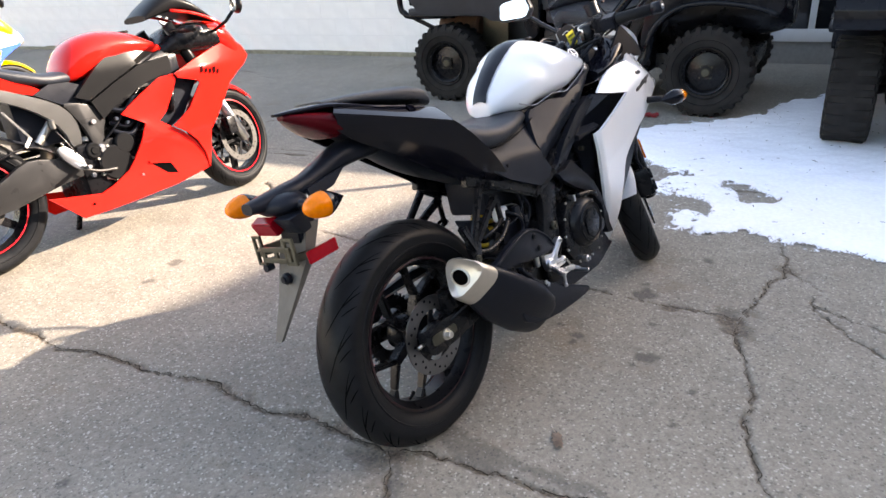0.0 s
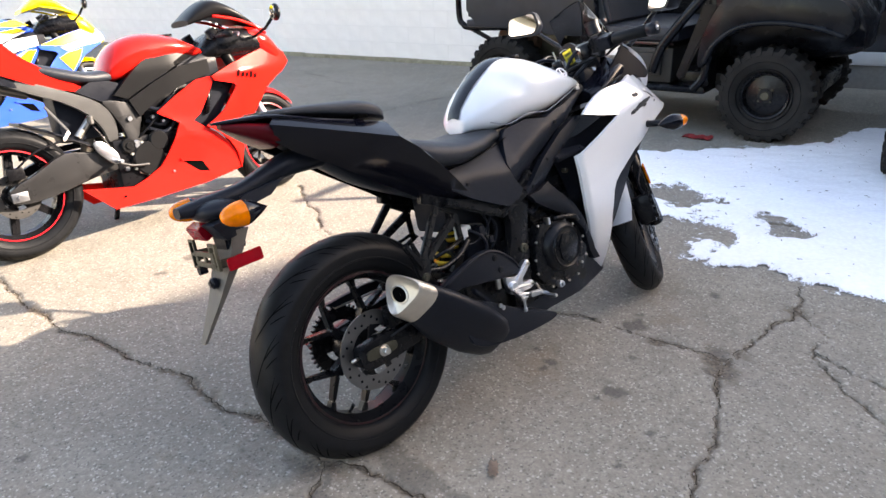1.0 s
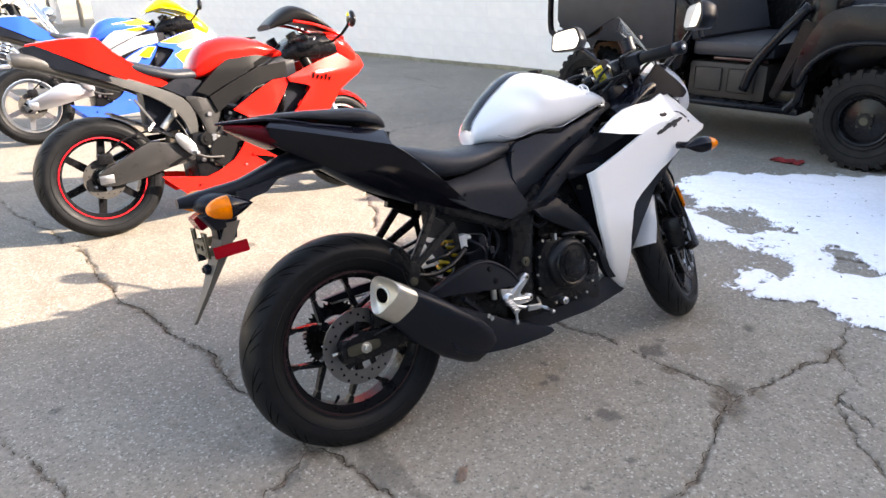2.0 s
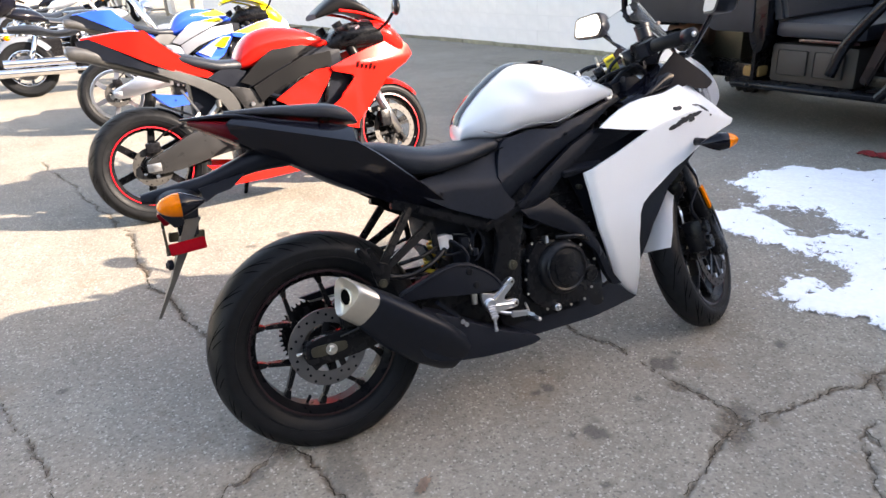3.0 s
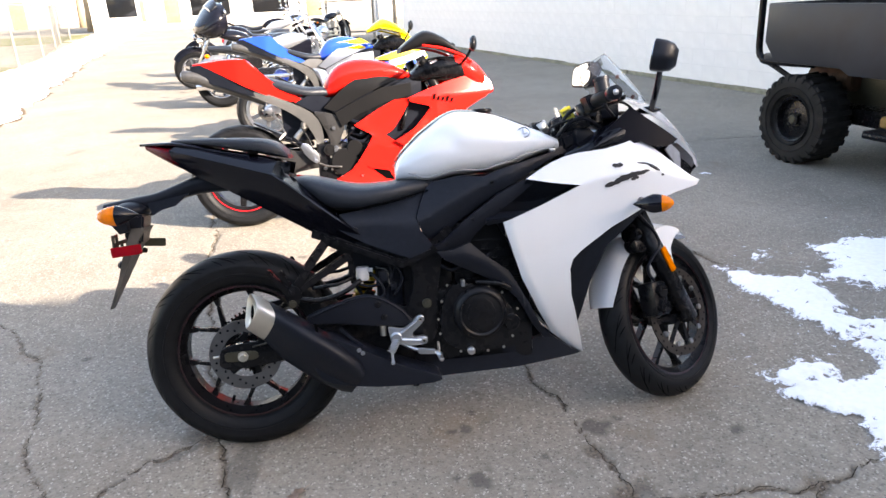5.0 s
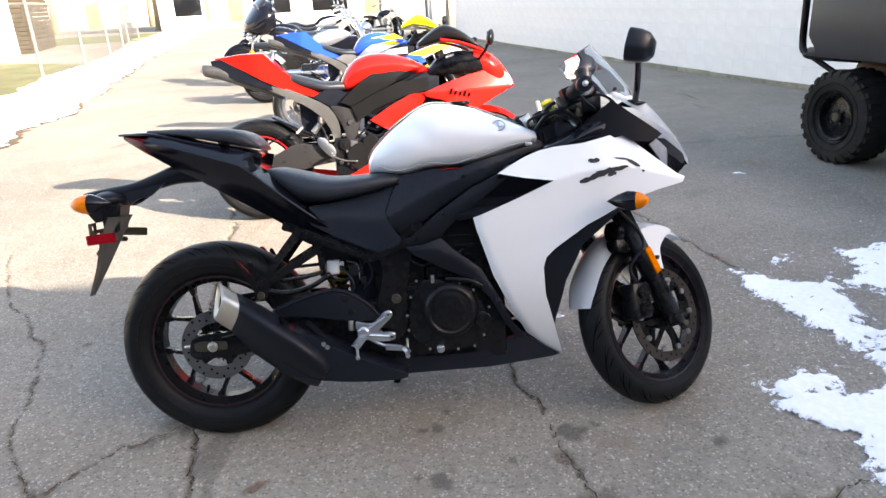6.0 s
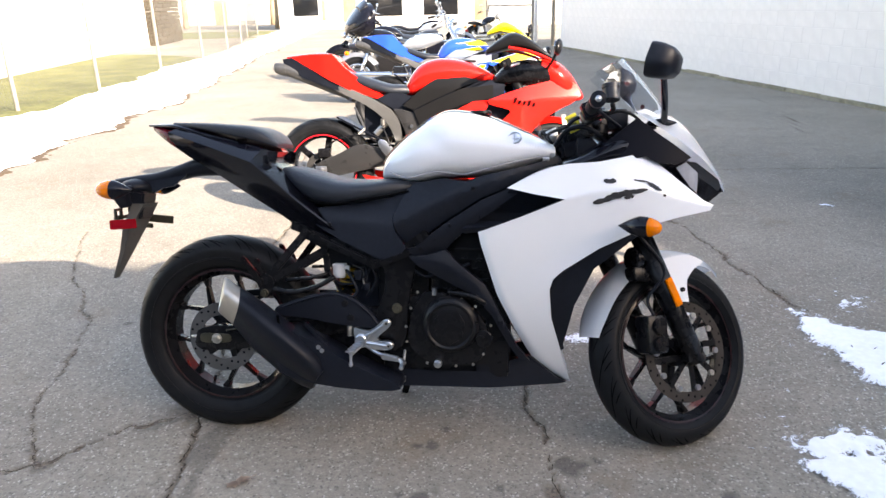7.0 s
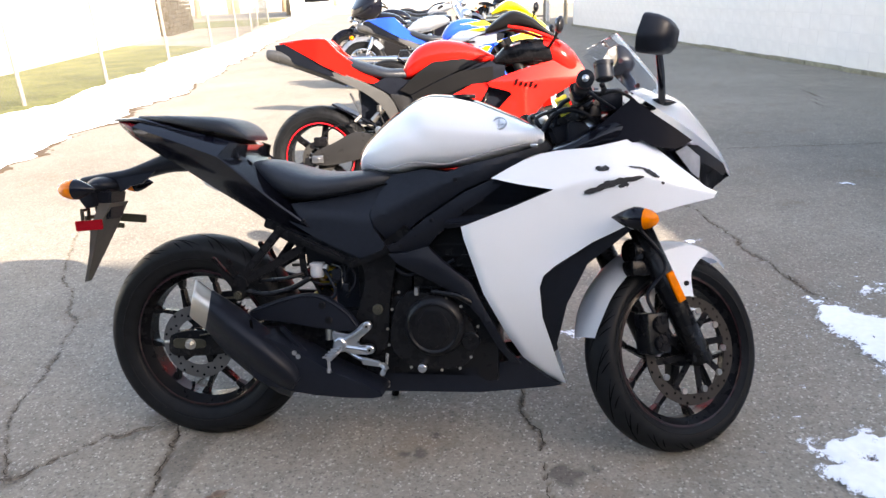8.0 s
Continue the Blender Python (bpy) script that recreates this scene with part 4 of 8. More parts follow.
part("cover_plate", cyl((0.825, -0.163, 0.345), 0.026, 0.008, bev=0.003), BLACK, eng)
part("water_pump", cyl((0.815, -0.165, 0.345), 0.012, 0.014), BLACK, eng)
part("water_hose", tube(curve([(0.72, -0.155, 0.478), (0.79, -0.17, 0.47), (0.83, -0.165, 0.45)]), 0.009, 8), BLACK, eng)
for x, z in ((0.600, 0.330), (0.598, 0.375), (0.612, 0.43), (0.632, 0.478), (0.66, 0.268), (0.69, 0.262), (0.745, 0.262), (0.795, 0.268), (0.825, 0.30), (0.84, 0.352), (0.845, 0.385), (0.80, 0.44), (0.76, 0.46)):
    bolt((x, -0.163, z), 0.0031, eng, STEEL)
part("oil_cap", merge(cyl((0.692, -0.168, 0.268), 0.012, 0.010, n=14, bev=0.002), box(0.687, 0.697, -0.184, -0.176, 0.262, 0.274, 0.001)), ALU, eng, "bright oil plug")
part("hose_clip", box(0.675, 0.686, -0.172, -0.150, 0.470, 0.492, 0.002), ALU, eng)
for k in range(5):
    part("cylinder_fin", box(0.665, 0.895, -0.1145, 0.1145, 0.475 + 0.03 * k, 0.483 + 0.03 * k, 0.002), BLACK, eng)
frame_side = slab(smooth_outline([(0.50, 0.60), (0.548, 0.561), (0.60, 0.60), (0.645, 0.63), (0.62, 0.54), (0.60, 0.44), (0.598, 0.33), (0.565, 0.29), (0.515, 0.30), (0.495, 0.39), (0.53, 0.47), (0.535, 0.53)], 2), -0.145, -0.115, 0.006)
fr = part("frame", frame_side, BLACK, bike)
part("side_plate", flip(slab([(0.50, 0.60), (0.548, 0.561), (0.645, 0.63), (0.60, 0.44), (0.598, 0.33), (0.515, 0.30), (0.495, 0.39), (0.535, 0.53)], -0.145, -0.115, 0.005)), BLACK, fr)
for s in (-1, 1):
    part("seat_rail", merge(bar((0.24, s * 0.095, 0.665), (0.545, s * 0.130, 0.560), 0.030, 0.024), bar((0.545, s * 0.13, 0.560), (0.66, s * 0.135, 0.645), 0.034, 0.026)), BLACK, fr)
    part("main_tube", tube([(0.56, s * 0.12, 0.52), (0.80, s * 0.11, 0.70), (1.06, s * 0.05, 0.84)], 0.020), BLACK, fr)
part("pivot_bolt", merge(cyl((0.568, -0.149, 0.425), 0.015, 0.005, n=18, bev=0.002), cyl((0.568, -0.156, 0.425), 0.007, 0.003, n=6)), OLIVE, fr)
part("battery_box", box(0.34, 0.56, -0.075, 0.075, 0.53, 0.70, 0.02), PLASTIC, bike)
part("tank_bracket", box(0.50, 0.98, -0.09, 0.09, 0.66, 0.80, 0.03), PLASTIC, bike)

# shock and its reservoir
sh = part("shock_absorber", tube([(0.36, 0, 0.38), (0.44, 0, 0.60)], 0.018), BLACK, bike)
coil = [(0.368 + 0.058 * t / 48 + 0.0, 0.034 * math.cos(t * 0.9), 0.42 + 0.15 * t / 48) for t in range(49)]
coil = [(x + 0.034 * math.sin(i * 0.9) * 0.94, y, z) for i, (x, y, z) in enumerate(coil)]
part("spring", tube(coil, 0.0065, 8), GOLD, sh, "yellow coil spring")
part("reservoir", merge(merge(cyl((0.380, -0.085, 0.523), 0.020, 0.020, "Z", 20, 0.004), box(0.362, 0.400, -0.104, -0.066, 0.538, 0.546, 0.003)), cyl((0.402, -0.088, 0.532), 0.009, 0.010, "X")), mat("grey_reservoir", (0.55, 0.56, 0.58), 0.4, var=0.15), bike, "pale grey fluid reservoir")
part("hose", tube(curve([(0.42, -0.08, 0.54), (0.455, -0.10, 0.53), (0.46, -0.11, 0.49), (0.48, -0.115, 0.47)]), 0.0030, 6), DULLSTEEL, bike)
part("hose", tube(curve([(0.40, -0.09, 0.53), (0.43, -0.12, 0.50), (0.44, -0.12, 0.46), (0.40, -0.12, 0.44), (0.30, -0.11, 0.42)]), 0.005, 6), PLASTIC, bike)
for pts, r in ((((0.40, -0.095, 0.60), (0.45, -0.11, 0.57), (0.47, -0.11, 0.52), (0.455, -0.105, 0.47)), 0.004), (((0.43, -0.10, 0.60), (0.48, -0.115, 0.55), (0.50, -0.115, 0.50), (0.47, -0.11, 0.45)), 0.0045), (((0.35, -0.09, 0.50), (0.40, -0.10, 0.485), (0.45, -0.105, 0.50), (0.49, -0.11, 0.55)), 0.004), (((0.60, -0.125, 0.56), (0.63, -0.135, 0.53), (0.66, -0.13, 0.52), (0.70, -0.13, 0.54)), 0.006), (((0.62, -0.125, 0.60), (0.66, -0.14, 0.56), (0.73, -0.14, 0.54), (0.78, -0.13, 0.56)), 0.005)):
    part("hose", tube(curve(pts), r, 8), PLASTIC, bike)
part("connector", box(0.430, 0.455, -0.112, -0.092, 0.500, 0.530, 0.003), PLASTIC, bike)
part("connector", box(0.462, 0.480, -0.118, -0.100, 0.470, 0.492, 0.003), PLASTIC, bike)
part("shock_bracket", bar((0.36, -0.045, 0.40), (0.40, -0.045, 0.46), 0.03, 0.02), BLACK, bike)
part("shock_bracket", bar((0.43, -0.05, 0.62), (0.45, -0.05, 0.55), 0.035, 0.02), BLACK, bike)
part("linkage", merge(bar((0.40, 0, 0.33), (0.50, 0, 0.28), 0.03, 0.06), bar((0.36, 0.0, 0.40), (0.40, 0.0, 0.32), 0.03, 0.05)), BLACK, bike)

for s in (-1, 1):
    part("frame_rail", merge(bar((0.300, s * 0.126, 0.640), (0.505, s * 0.142, 0.552), 0.024, 0.026, bev=0.006), bar((0.490, s * 0.142, 0.548), (0.612, s * 0.152, 0.596), 0.024, 0.028, bev=0.006)), BLACK, bike)

# foot controls
plate = slab(smooth_outline([(0.200, 0.424), (0.308, 0.461), (0.376, 0.475), (0.431, 0.464), (0.489, 0.424), (0.526, 0.376), (0.512, 0.366), (0.444, 0.370), (0.377, 0.379), (0.300, 0.392), (0.206, 0.400)], 2, (), 0.3), -0.170, -0.152, 0.005)
hgd = part("heel_guard", plate, PLASTIC, bike)
part("guard_rim", tube(curve([(0.215, -0.169, 0.420), (0.308, -0.171, 0.453), (0.376, -0.171, 0.467), (0.428, -0.171, 0.456), (0.484, -0.171, 0.418), (0.515, -0.171, 0.378)]), 0.0035, 8), PLASTIC, hgd)
for c in ((0.417, -0.171, 0.441), (0.434, -0.171, 0.399)):
    part("guard_bolt", merge(cyl(c, 0.010, 0.003, n=14, bev=0.001), cyl((c[0], c[1] - 0.003, c[2]), 0.006, 0.002, n=6)), BLACK, hgd)
part("exhaust_stay", merge(bar((0.300, -0.182, 0.382), (0.362, -0.186, 0.319), 0.012, 0.020, 0.012, 0.018), bar((0.360, -0.186, 0.321), (0.430, -0.180, 0.240), 0.012, 0.018, 0.009, 0.014)), PLASTIC, bike)
pb = slab(smooth_outline([(0.440, 0.372), (0.468, 0.364), (0.494, 0.360), (0.528, 0.392), (0.546, 0.398), (0.556, 0.384), (0.546, 0.370), (0.512, 0.342), (0.520, 0.331), (0.545, 0.332), (0.561, 0.326), (0.560, 0.310), (0.545, 0.304), (0.500, 0.304), (0.478, 0.312), (0.462, 0.308), (0.448, 0.326)], 2, (), 0.35), -0.176, -0.159, 0.005)
for x, z in ((0.542, 0.385), (0.548, 0.318)):
    merge(pb, cyl((x, -0.170, z), 0.012, 0.009, n=18, bev=0.003))
merge(pb, cyl((0.465, -0.178, 0.334), 0.018, 0.010, n=18, bev=0.004))
merge(pb, tube([(0.480, -0.177, 0.345), (0.532, -0.177, 0.380)], 0.005, 8))
merge(pb, tube([(0.480, -0.177, 0.326), (0.540, -0.177, 0.319)], 0.005, 8))
bracket = part("footrest_bracket", pb, ALU, bike, "polished aluminium footrest bracket")
for c in ((0.542, -0.180, 0.385), (0.548, -0.180, 0.318)):
    part("bracket_bolt", cyl(c, 0.0065, 0.003, n=6), STEEL, bracket)
    part("bolt_socket", cyl((c[0], c[1] - 0.0025, c[2]), 0.0035, 0.001, n=6), HOLE, bracket)
peg = part("footrest", merge(bar((0.465, -0.180, 0.326), (0.448, -0.236, 0.308), 0.022, 0.016, 0.018, 0.014, up=(0, 0, 1)), merge(cyl((0.448, -0.232, 0.291), 0.0045, 0.018, "Z", 10), cyl((0.448, -0.232, 0.275), 0.0062, 0.006, "Z", 10, 0.002))), ALU, bracket)
for k in range(5):
    part("footrest_rib", bar((0.450 - 0.004 * k, -0.194 - 0.012 * k, 0.330 - 0.0037 * k), (0.474 - 0.004 * k, -0.194 - 0.012 * k, 0.330 - 0.0037 * k), 0.005, 0.004, bev=0.001), ALU, peg)
lever = tube(curve([(0.470, -0.160, 0.318), (0.510, -0.172, 0.296), (0.545, -0.180, 0.287)]), 0.006, 8)
merge(lever, bar((0.528, -0.182, 0.289), (0.580, -0.188, 0.283), 0.020, 0.012, 0.016, 0.012))
merge(lever, bar((0.578, -0.180, 0.282), (0.598, -0.196, 0.272), 0.010, 0.020))
merge(lever, bar((0.590, -0.176, 0.270), (0.594, -0.232, 0.268), 0.013, 0.011, up=(0, 0, 1)))
part("brake_pedal", lever, ALU, bracket)
part("pedal_spring", tube([(0.592 + 0.004 * math.cos(k * 1.4), -0.172 + 0.0006 * k, 0.276 + 0.0010 * k + 0.004 * math.sin(k * 1.4)) for k in range(26)], 0.0012, 5), STEEL, bracket)
part("brake_cylinder", merge(cyl((0.428, -0.155, 0.37), 0.010, 0.03, "Z", 12), tube(curve([(0.428, -0.155, 0.40), (0.40, -0.15, 0.43), (0.37, -0.14, 0.42), (0.25, -0.13, 0.40)]), 0.004, 6)), STEEL, bracket)
for s in (-1, 1):
    y1, y2 = s * 0.108, s * 0.142
    h = bar((0.168, y2, 0.500), (0.290, y1, 0.648), 0.022, 0.014, 0.024, 0.018, bev=0.004)
    merge(h, bar((0.172, y2, 0.492), (0.350, y1, 0.592), 0.022, 0.014, 0.026, 0.018, bev=0.004))
    merge(h, slab(smooth_outline([(0.140, 0.512), (0.172, 0.522), (0.196, 0.505), (0.190, 0.470), (0.176, 0.444), (0.155, 0.448), (0.146, 0.480)], 2), s * 0.134 if s > 0 else -0.150, s * 0.150 if s > 0 else -0.134, 0.004))
    merge(h, bar((0.275, y1, 0.645), (0.360, y1, 0.600), 0.030, 0.018, 0.034, 0.018, bev=0.004))
    hg = part("passenger_footrest_hanger", h, BLACK, bike)
    part("hanger_bolt", merge(cyl((0.166, s * 0.152, 0.462), 0.012, 0.004, n=14, bev=0.001), cyl((0.166, s * 0.156, 0.462), 0.007, 0.003, n=6)), OLIVE, hg)
    part("passenger_footrest", merge(bar((0.160, s * 0.152, 0.490), (0.104, s * 0.164, 0.572), 0.020, 0.020, 0.015, 0.018, bev=0.004), bar((0.166, s * 0.146, 0.508), (0.140, s * 0.150, 0.566), 0.014, 0.008)), BLACK, hg)
    part("muffler_hanger", tube(curve([(0.185, s * 0.142, 0.474), (0.244, s * 0.140, 0.464), (0.314, s * 0.135, 0.478), (0.374, s * 0.120, 0.510)]), 0.008, 8), BLACK, hg)
    part("hanger_strut", merge(tube([(0.225, s * 0.135, 0.500), (0.300, s * 0.125, 0.505), (0.352, s * 0.118, 0.520)], 0.006, 8), bar((0.345, s * 0.112, 0.590), (0.352, s * 0.112, 0.500), 0.018, 0.012)), BLACK, hg)

# tail, seats
def folded(line, y0, up, down, soft=0.006):
    """Depth of a panel folded along a line of (x, z): y0 on the fold, leaning in above and below it."""
    xs, zs = [p[0] for p in line], [p[1] for p in line]

    def depth(x, z):
        d = z - float(np.interp(x, xs, zs))
        return y0 - up * (math.hypot(d, soft) + d) / 2 - down * (math.hypot(d, soft) - d) / 2
    return depth


CREASE = curve([(-0.152, 0.086, 0.941), (-0.05, 0.121, 0.911), (0.05, 0.153, 0.881), (0.147, 0.184, 0.851)], 4)
FRONT = curve([(0.147, 0.184, 0.851), (0.194, 0.188, 0.815), (0.245, 0.184, 0.771), (0.305, 0.174, 0.719), (0.37, 0.148, 0.664), (0.43, 0.120, 0.612)], 4)
BEVEL = curve([(-0.125, 0.060, 0.958), (-0.04, 0.084, 0.937), (0.06, 0.105, 0.913), (0.159, 0.121, 0.890)], 4)
UNDER = curve([(-0.140, 0.070, 0.898), (-0.081, 0.066, 0.858), (-0.02, 0.072, 0.825), (0.03, 0.078, 0.795), (0.09, 0.080, 0.758), (0.15, 0.082, 0.722), (0.205, 0.086, 0.689), (0.27, 0.092, 0.650), (0.40, 0.100, 0.595)], 3)


def ruled(top, low, side, n=4, bulge=0.0, thick=0.006):
    """A bent plate between two edges, bulging a little on its way down."""
    bm = bmesh.new()
    rows = []
    for i in range(25):
        ends = []
        for line in (top, low):
            f = i / 24 * (len(line) - 1)
            k = min(int(f), len(line) - 2)
            ends.append(Vector(line[k]).lerp(Vector(line[k + 1]), f - k))
        rows.append([])
        for k in range(n + 1):
            p = ends[0].lerp(ends[1], k / n)
            rows[-1].append(bm.verts.new((p.x, side * (p.y + bulge * math.sin(math.pi * k / n)), p.z)))
    for a, b in zip(rows, rows[1:]):
        for k in range(n):
            bm.faces.new((a[k], a[k + 1], b[k + 1], b[k]) if side < 0 else (a[k], b[k], b[k + 1], a[k + 1]))
    bmesh.ops.recalc_face_normals(bm, faces=bm.faces[:])
    if sum(q.normal.y * side for q in bm.faces) < 0:
        bmesh.ops.reverse_faces(bm, faces=bm.faces[:])
    bmesh.ops.solidify(bm, geom=bm.faces[:], thickness=thick)
    bmesh.ops.recalc_face_normals(bm, faces=bm.faces[:])
    return bm


EDGE = CREASE + FRONT[1:]
for s in (-1, 1):
    tp = part("tail_panel", ruled(EDGE, UNDER, s, 5, 0.006), GLOSS, bike, "gloss black tail panel", smooth=35)
    part("tail_bevel", ruled(BEVEL, CREASE, s, 3, 0.002), GLOSS, tp, smooth=35)
    bm = bmesh.new()
    rows = []
    for x, y, z in [(0.157, 0.123, 0.890), (0.152, 0.152, 0.871)] + FRONT:
        rows.append([bm.verts.new((x + 0.013 * k, s * (y + (0.085 - y) * k / 3), z - 0.003 * k)) for k in range(4)])
    for a, b in zip(rows, rows[1:]):
        for k in range(3):
            bm.faces.new((a[k], a[k + 1], b[k + 1], b[k]))
    bmesh.ops.solidify(bm, geom=bm.faces[:], thickness=0.006)
    bmesh.ops.recalc_face_normals(bm, faces=bm.faces[:])
    part("seat_surround", bm, GLOSS, tp, smooth=40)
part("tail_core", loft(sections([(-0.13, 0.905, 0.957, 0.050), (-0.05, 0.850, 0.94, 0.075), (0.05, 0.775, 0.905, 0.085), (0.13, 0.725, 0.86, 0.088), (0.25, 0.67, 0.76, 0.09), (0.42, 0.60, 0.66, 0.09)], 3)), PLASTIC, bike)
part("tail_lamp", loft(sections([(-0.238, 0.950, 0.963, 0.012, 3, 3), (-0.190, 0.920, 0.957, 0.055, 3, 3), (-0.150, 0.896, 0.950, 0.080, 3, 3), (-0.125, 0.882, 0.948, 0.082, 3, 3)], 3)), TAILLENS, bike, "dark red tail lamp lens")
part("tail_tip", loft(sections([(-0.256, 0.962, 0.969, 0.006, 2.5, 3), (-0.185, 0.954, 0.970, 0.050, 2.5, 3), (-0.12, 0.945, 0.966, 0.074, 2.5, 3), (0.0, 0.910, 0.934, 0.096, 3, 4), (0.155, 0.87, 0.896, 0.118, 3, 4), (0.178, 0.82, 0.858, 0.112, 3, 4), (0.205, 0.79, 0.825, 0.10, 3, 4)], 3)), GLOSS, bike)
part("passenger_seat", loft(sections([(-0.150, 0.960, 0.974, 0.052, 4, 4), (-0.05, 0.948, 0.972, 0.084, 5, 3.6), (0.03, 0.931, 0.968, 0.102, 5, 3.2), (0.100, 0.915, 0.963, 0.113, 5, 3), (0.145, 0.904, 0.952, 0.110, 5, 2.8), (0.172, 0.898, 0.934, 0.098, 5, 2.6), (0.190, 0.894, 0.908, 0.074, 5, 2.6)], 4), 32), SEAT, bike, "black vinyl passenger seat")
part("seat_strap_hook", box(0.078, 0.106, -0.121, -0.095, 0.913, 0.921, 0.002), HOLE, bike)
part("front_seat", loft(sections([(0.195, 0.800, 0.836, 0.075, 3, 2.4), (0.24, 0.765, 0.838, 0.105, 3, 2.5), (0.30, 0.722, 0.824, 0.128, 3, 2.6), (0.385, 0.718, 0.802, 0.142, 3, 2.7), (0.477, 0.732, 0.800, 0.138, 3, 2.7), (0.545, 0.745, 0.806, 0.118, 3, 2.7), (0.595, 0.757, 0.800, 0.098, 3, 2.6), (0.612, 0.765, 0.785, 0.08, 3, 2.6)], 4), 32), SEAT, bike, "black vinyl rider seat")
part("seat_seam", tube([(x, -0.143 + 0.9 * (x - 0.43) ** 2, z) for x, z in ((0.25, 0.772), (0.31, 0.735), (0.385, 0.730), (0.46, 0.742), (0.54, 0.756), (0.60, 0.768))], 0.0018, 6), HOLE, bike)
part("grab_strap", bar((0.135, -0.06, 0.858), (0.205, -0.09, 0.822), 0.02, 0.012), GLOSS, bike)

# tank
TANK = sections([(0.508, 0.800, 0.848, 0.040, 3, 1.7), (0.530, 0.798, 0.884, 0.072, 3, 1.7), (0.61, 0.788, 0.957, 0.122, 3, 1.7), (0.685, 0.800, 1.001, 0.147, 3, 1.66), (0.745, 0.802, 1.006, 0.154, 3, 1.66), (0.836, 0.810, 0.988, 0.150, 3, 1.66), (0.93, 0.838, 0.948, 0.131, 3, 1.66), (0.985, 0.853, 0.922, 0.110, 3, 1.8), (1.022, 0.858, 0.904, 0.092, 3, 1.8)], 5)
bm = loft(TANK, 48)
for v in bm.verts:
    q = math.exp(-((v.co.x - 0.655) / 0.06) ** 2 - ((v.co.z - 0.925 - 0.5 * (0.655 - v.co.x)) / 0.035) ** 2)
    v.co.y -= math.copysign(0.013 * q, v.co.y) if abs(v.co.y) > 0.03 else 0
tank = part("fuel_tank", bm, WHITE, bike, "white fuel tank with a black centre stripe", smooth=60)
bm = bmesh.new()
rows = []
for s in TANK[0:-3]:
    x, z0, z1, w, p0, p1 = s
    row = []
    for k in range(-3, 4):
        y = (0.026 + 0.022 * min(1, max(0, (x - 0.52) / 0.22))) * k / 3
        h = (1 - min(0.999, abs(y) / w) ** p1) ** (1 / p1)
        row.append(bm.verts.new((x - (0.004 if x < 0.6 else 0), y, (z0 + z1) / 2 + (z1 - z0) / 2 * h + 0.0022)))
    rows.append(row)
for a, b in zip(rows, rows[1:]):
    for k in range(6):
        bm.faces.new((a[k], b[k], b[k + 1], a[k + 1]))
part("tank_stripe", bm, GLOSS, tank, "black centre stripe", smooth=80)
part("fuel_cap", cyl((0.80, 0, 1.0005), 0.034, 0.005, "Z", 28, 0.002), BLACK, tank)
part("tank_seam", tube(curve([(0.545, -0.118, 0.822), (0.60, -0.139, 0.807), (0.68, -0.1535, 0.824), (0.76, -0.1555, 0.818), (0.80, -0.152, 0.826), (0.90, -0.139, 0.852), (0.985, -0.112, 0.868)]), 0.0016, 6), mat("grey_pinstripe", (0.32, 0.32, 0.34), 0.4, var=0.1), tank)
BADGE = Matrix.Translation((0.905, -0.1215, 0.921)) @ Matrix.Rotation(radians(-33), 4, "X") @ Matrix.Rotation(radians(-9), 4, "Z")
part("badge", merge(lathe([(0.019, -0.003), (0.021, 0), (0.019, 0.003), (0.017, 0.003), (0.017, -0.003)], 28), merge(bar((-0.013, 0, -0.004), (0.013, 0, -0.004), 0.003, 0.003, bev=0), bar((0, 0, -0.013), (0, 0, 0.014), 0.004, 0.003, bev=0))), ALU, tank, "round silver badge", m=BADGE)
part("fork_cover_bolt", cyl((1.012, -0.096, 0.872), 0.007, 0.004, n=8), ALU, bike)
part("bracket_tip", box(0.985, 1.005, -0.112, -0.100, 0.856, 0.866, 0.003), ALU, bike)

# side covers and inner panels, folded along their creases
SEAT_SIDE = [(0.290, 0.712), (0.39, 0.724), (0.47, 0.736), (0.545, 0.748), (0.592, 0.772), (0.572, 0.735), (0.554, 0.690), (0.566, 0.650), (0.597, 0.607), (0.578, 0.580), (0.548, 0.561), (0.48, 0.588), (0.397, 0.625), (0.331, 0.665)]
TANK_SIDE = [(0.556, 0.690), (0.574, 0.735), (0.595, 0.774), (0.614, 0.790), (0.70, 0.806), (0.768, 0.797), (0.81, 0.813), (0.985, 0.853), (1.028, 0.872), (1.045, 0.852), (0.985, 0.834), (0.885, 0.782), (0.810, 0.750), (0.700, 0.678), (0.622, 0.616), (0.600, 0.609), (0.569, 0.650)]
SPAR = [(0.602, 0.603), (0.626, 0.610), (0.702, 0.672), (0.812, 0.744), (0.890, 0.778), (0.925, 0.772), (0.862, 0.726), (0.785, 0.672), (0.735, 0.628), (0.712, 0.600), (0.655, 0.582), (0.615, 0.583)]
BLADE = [(0.608, 0.583), (0.655, 0.585), (0.712, 0.602), (0.755, 0.560), (0.828, 0.503), (0.880, 0.405), (0.922, 0.320), (0.958, 0.276), (0.930, 0.278), (0.897, 0.322), (0.850, 0.412), (0.798, 0.468), (0.705, 0.516), (0.632, 0.556)]
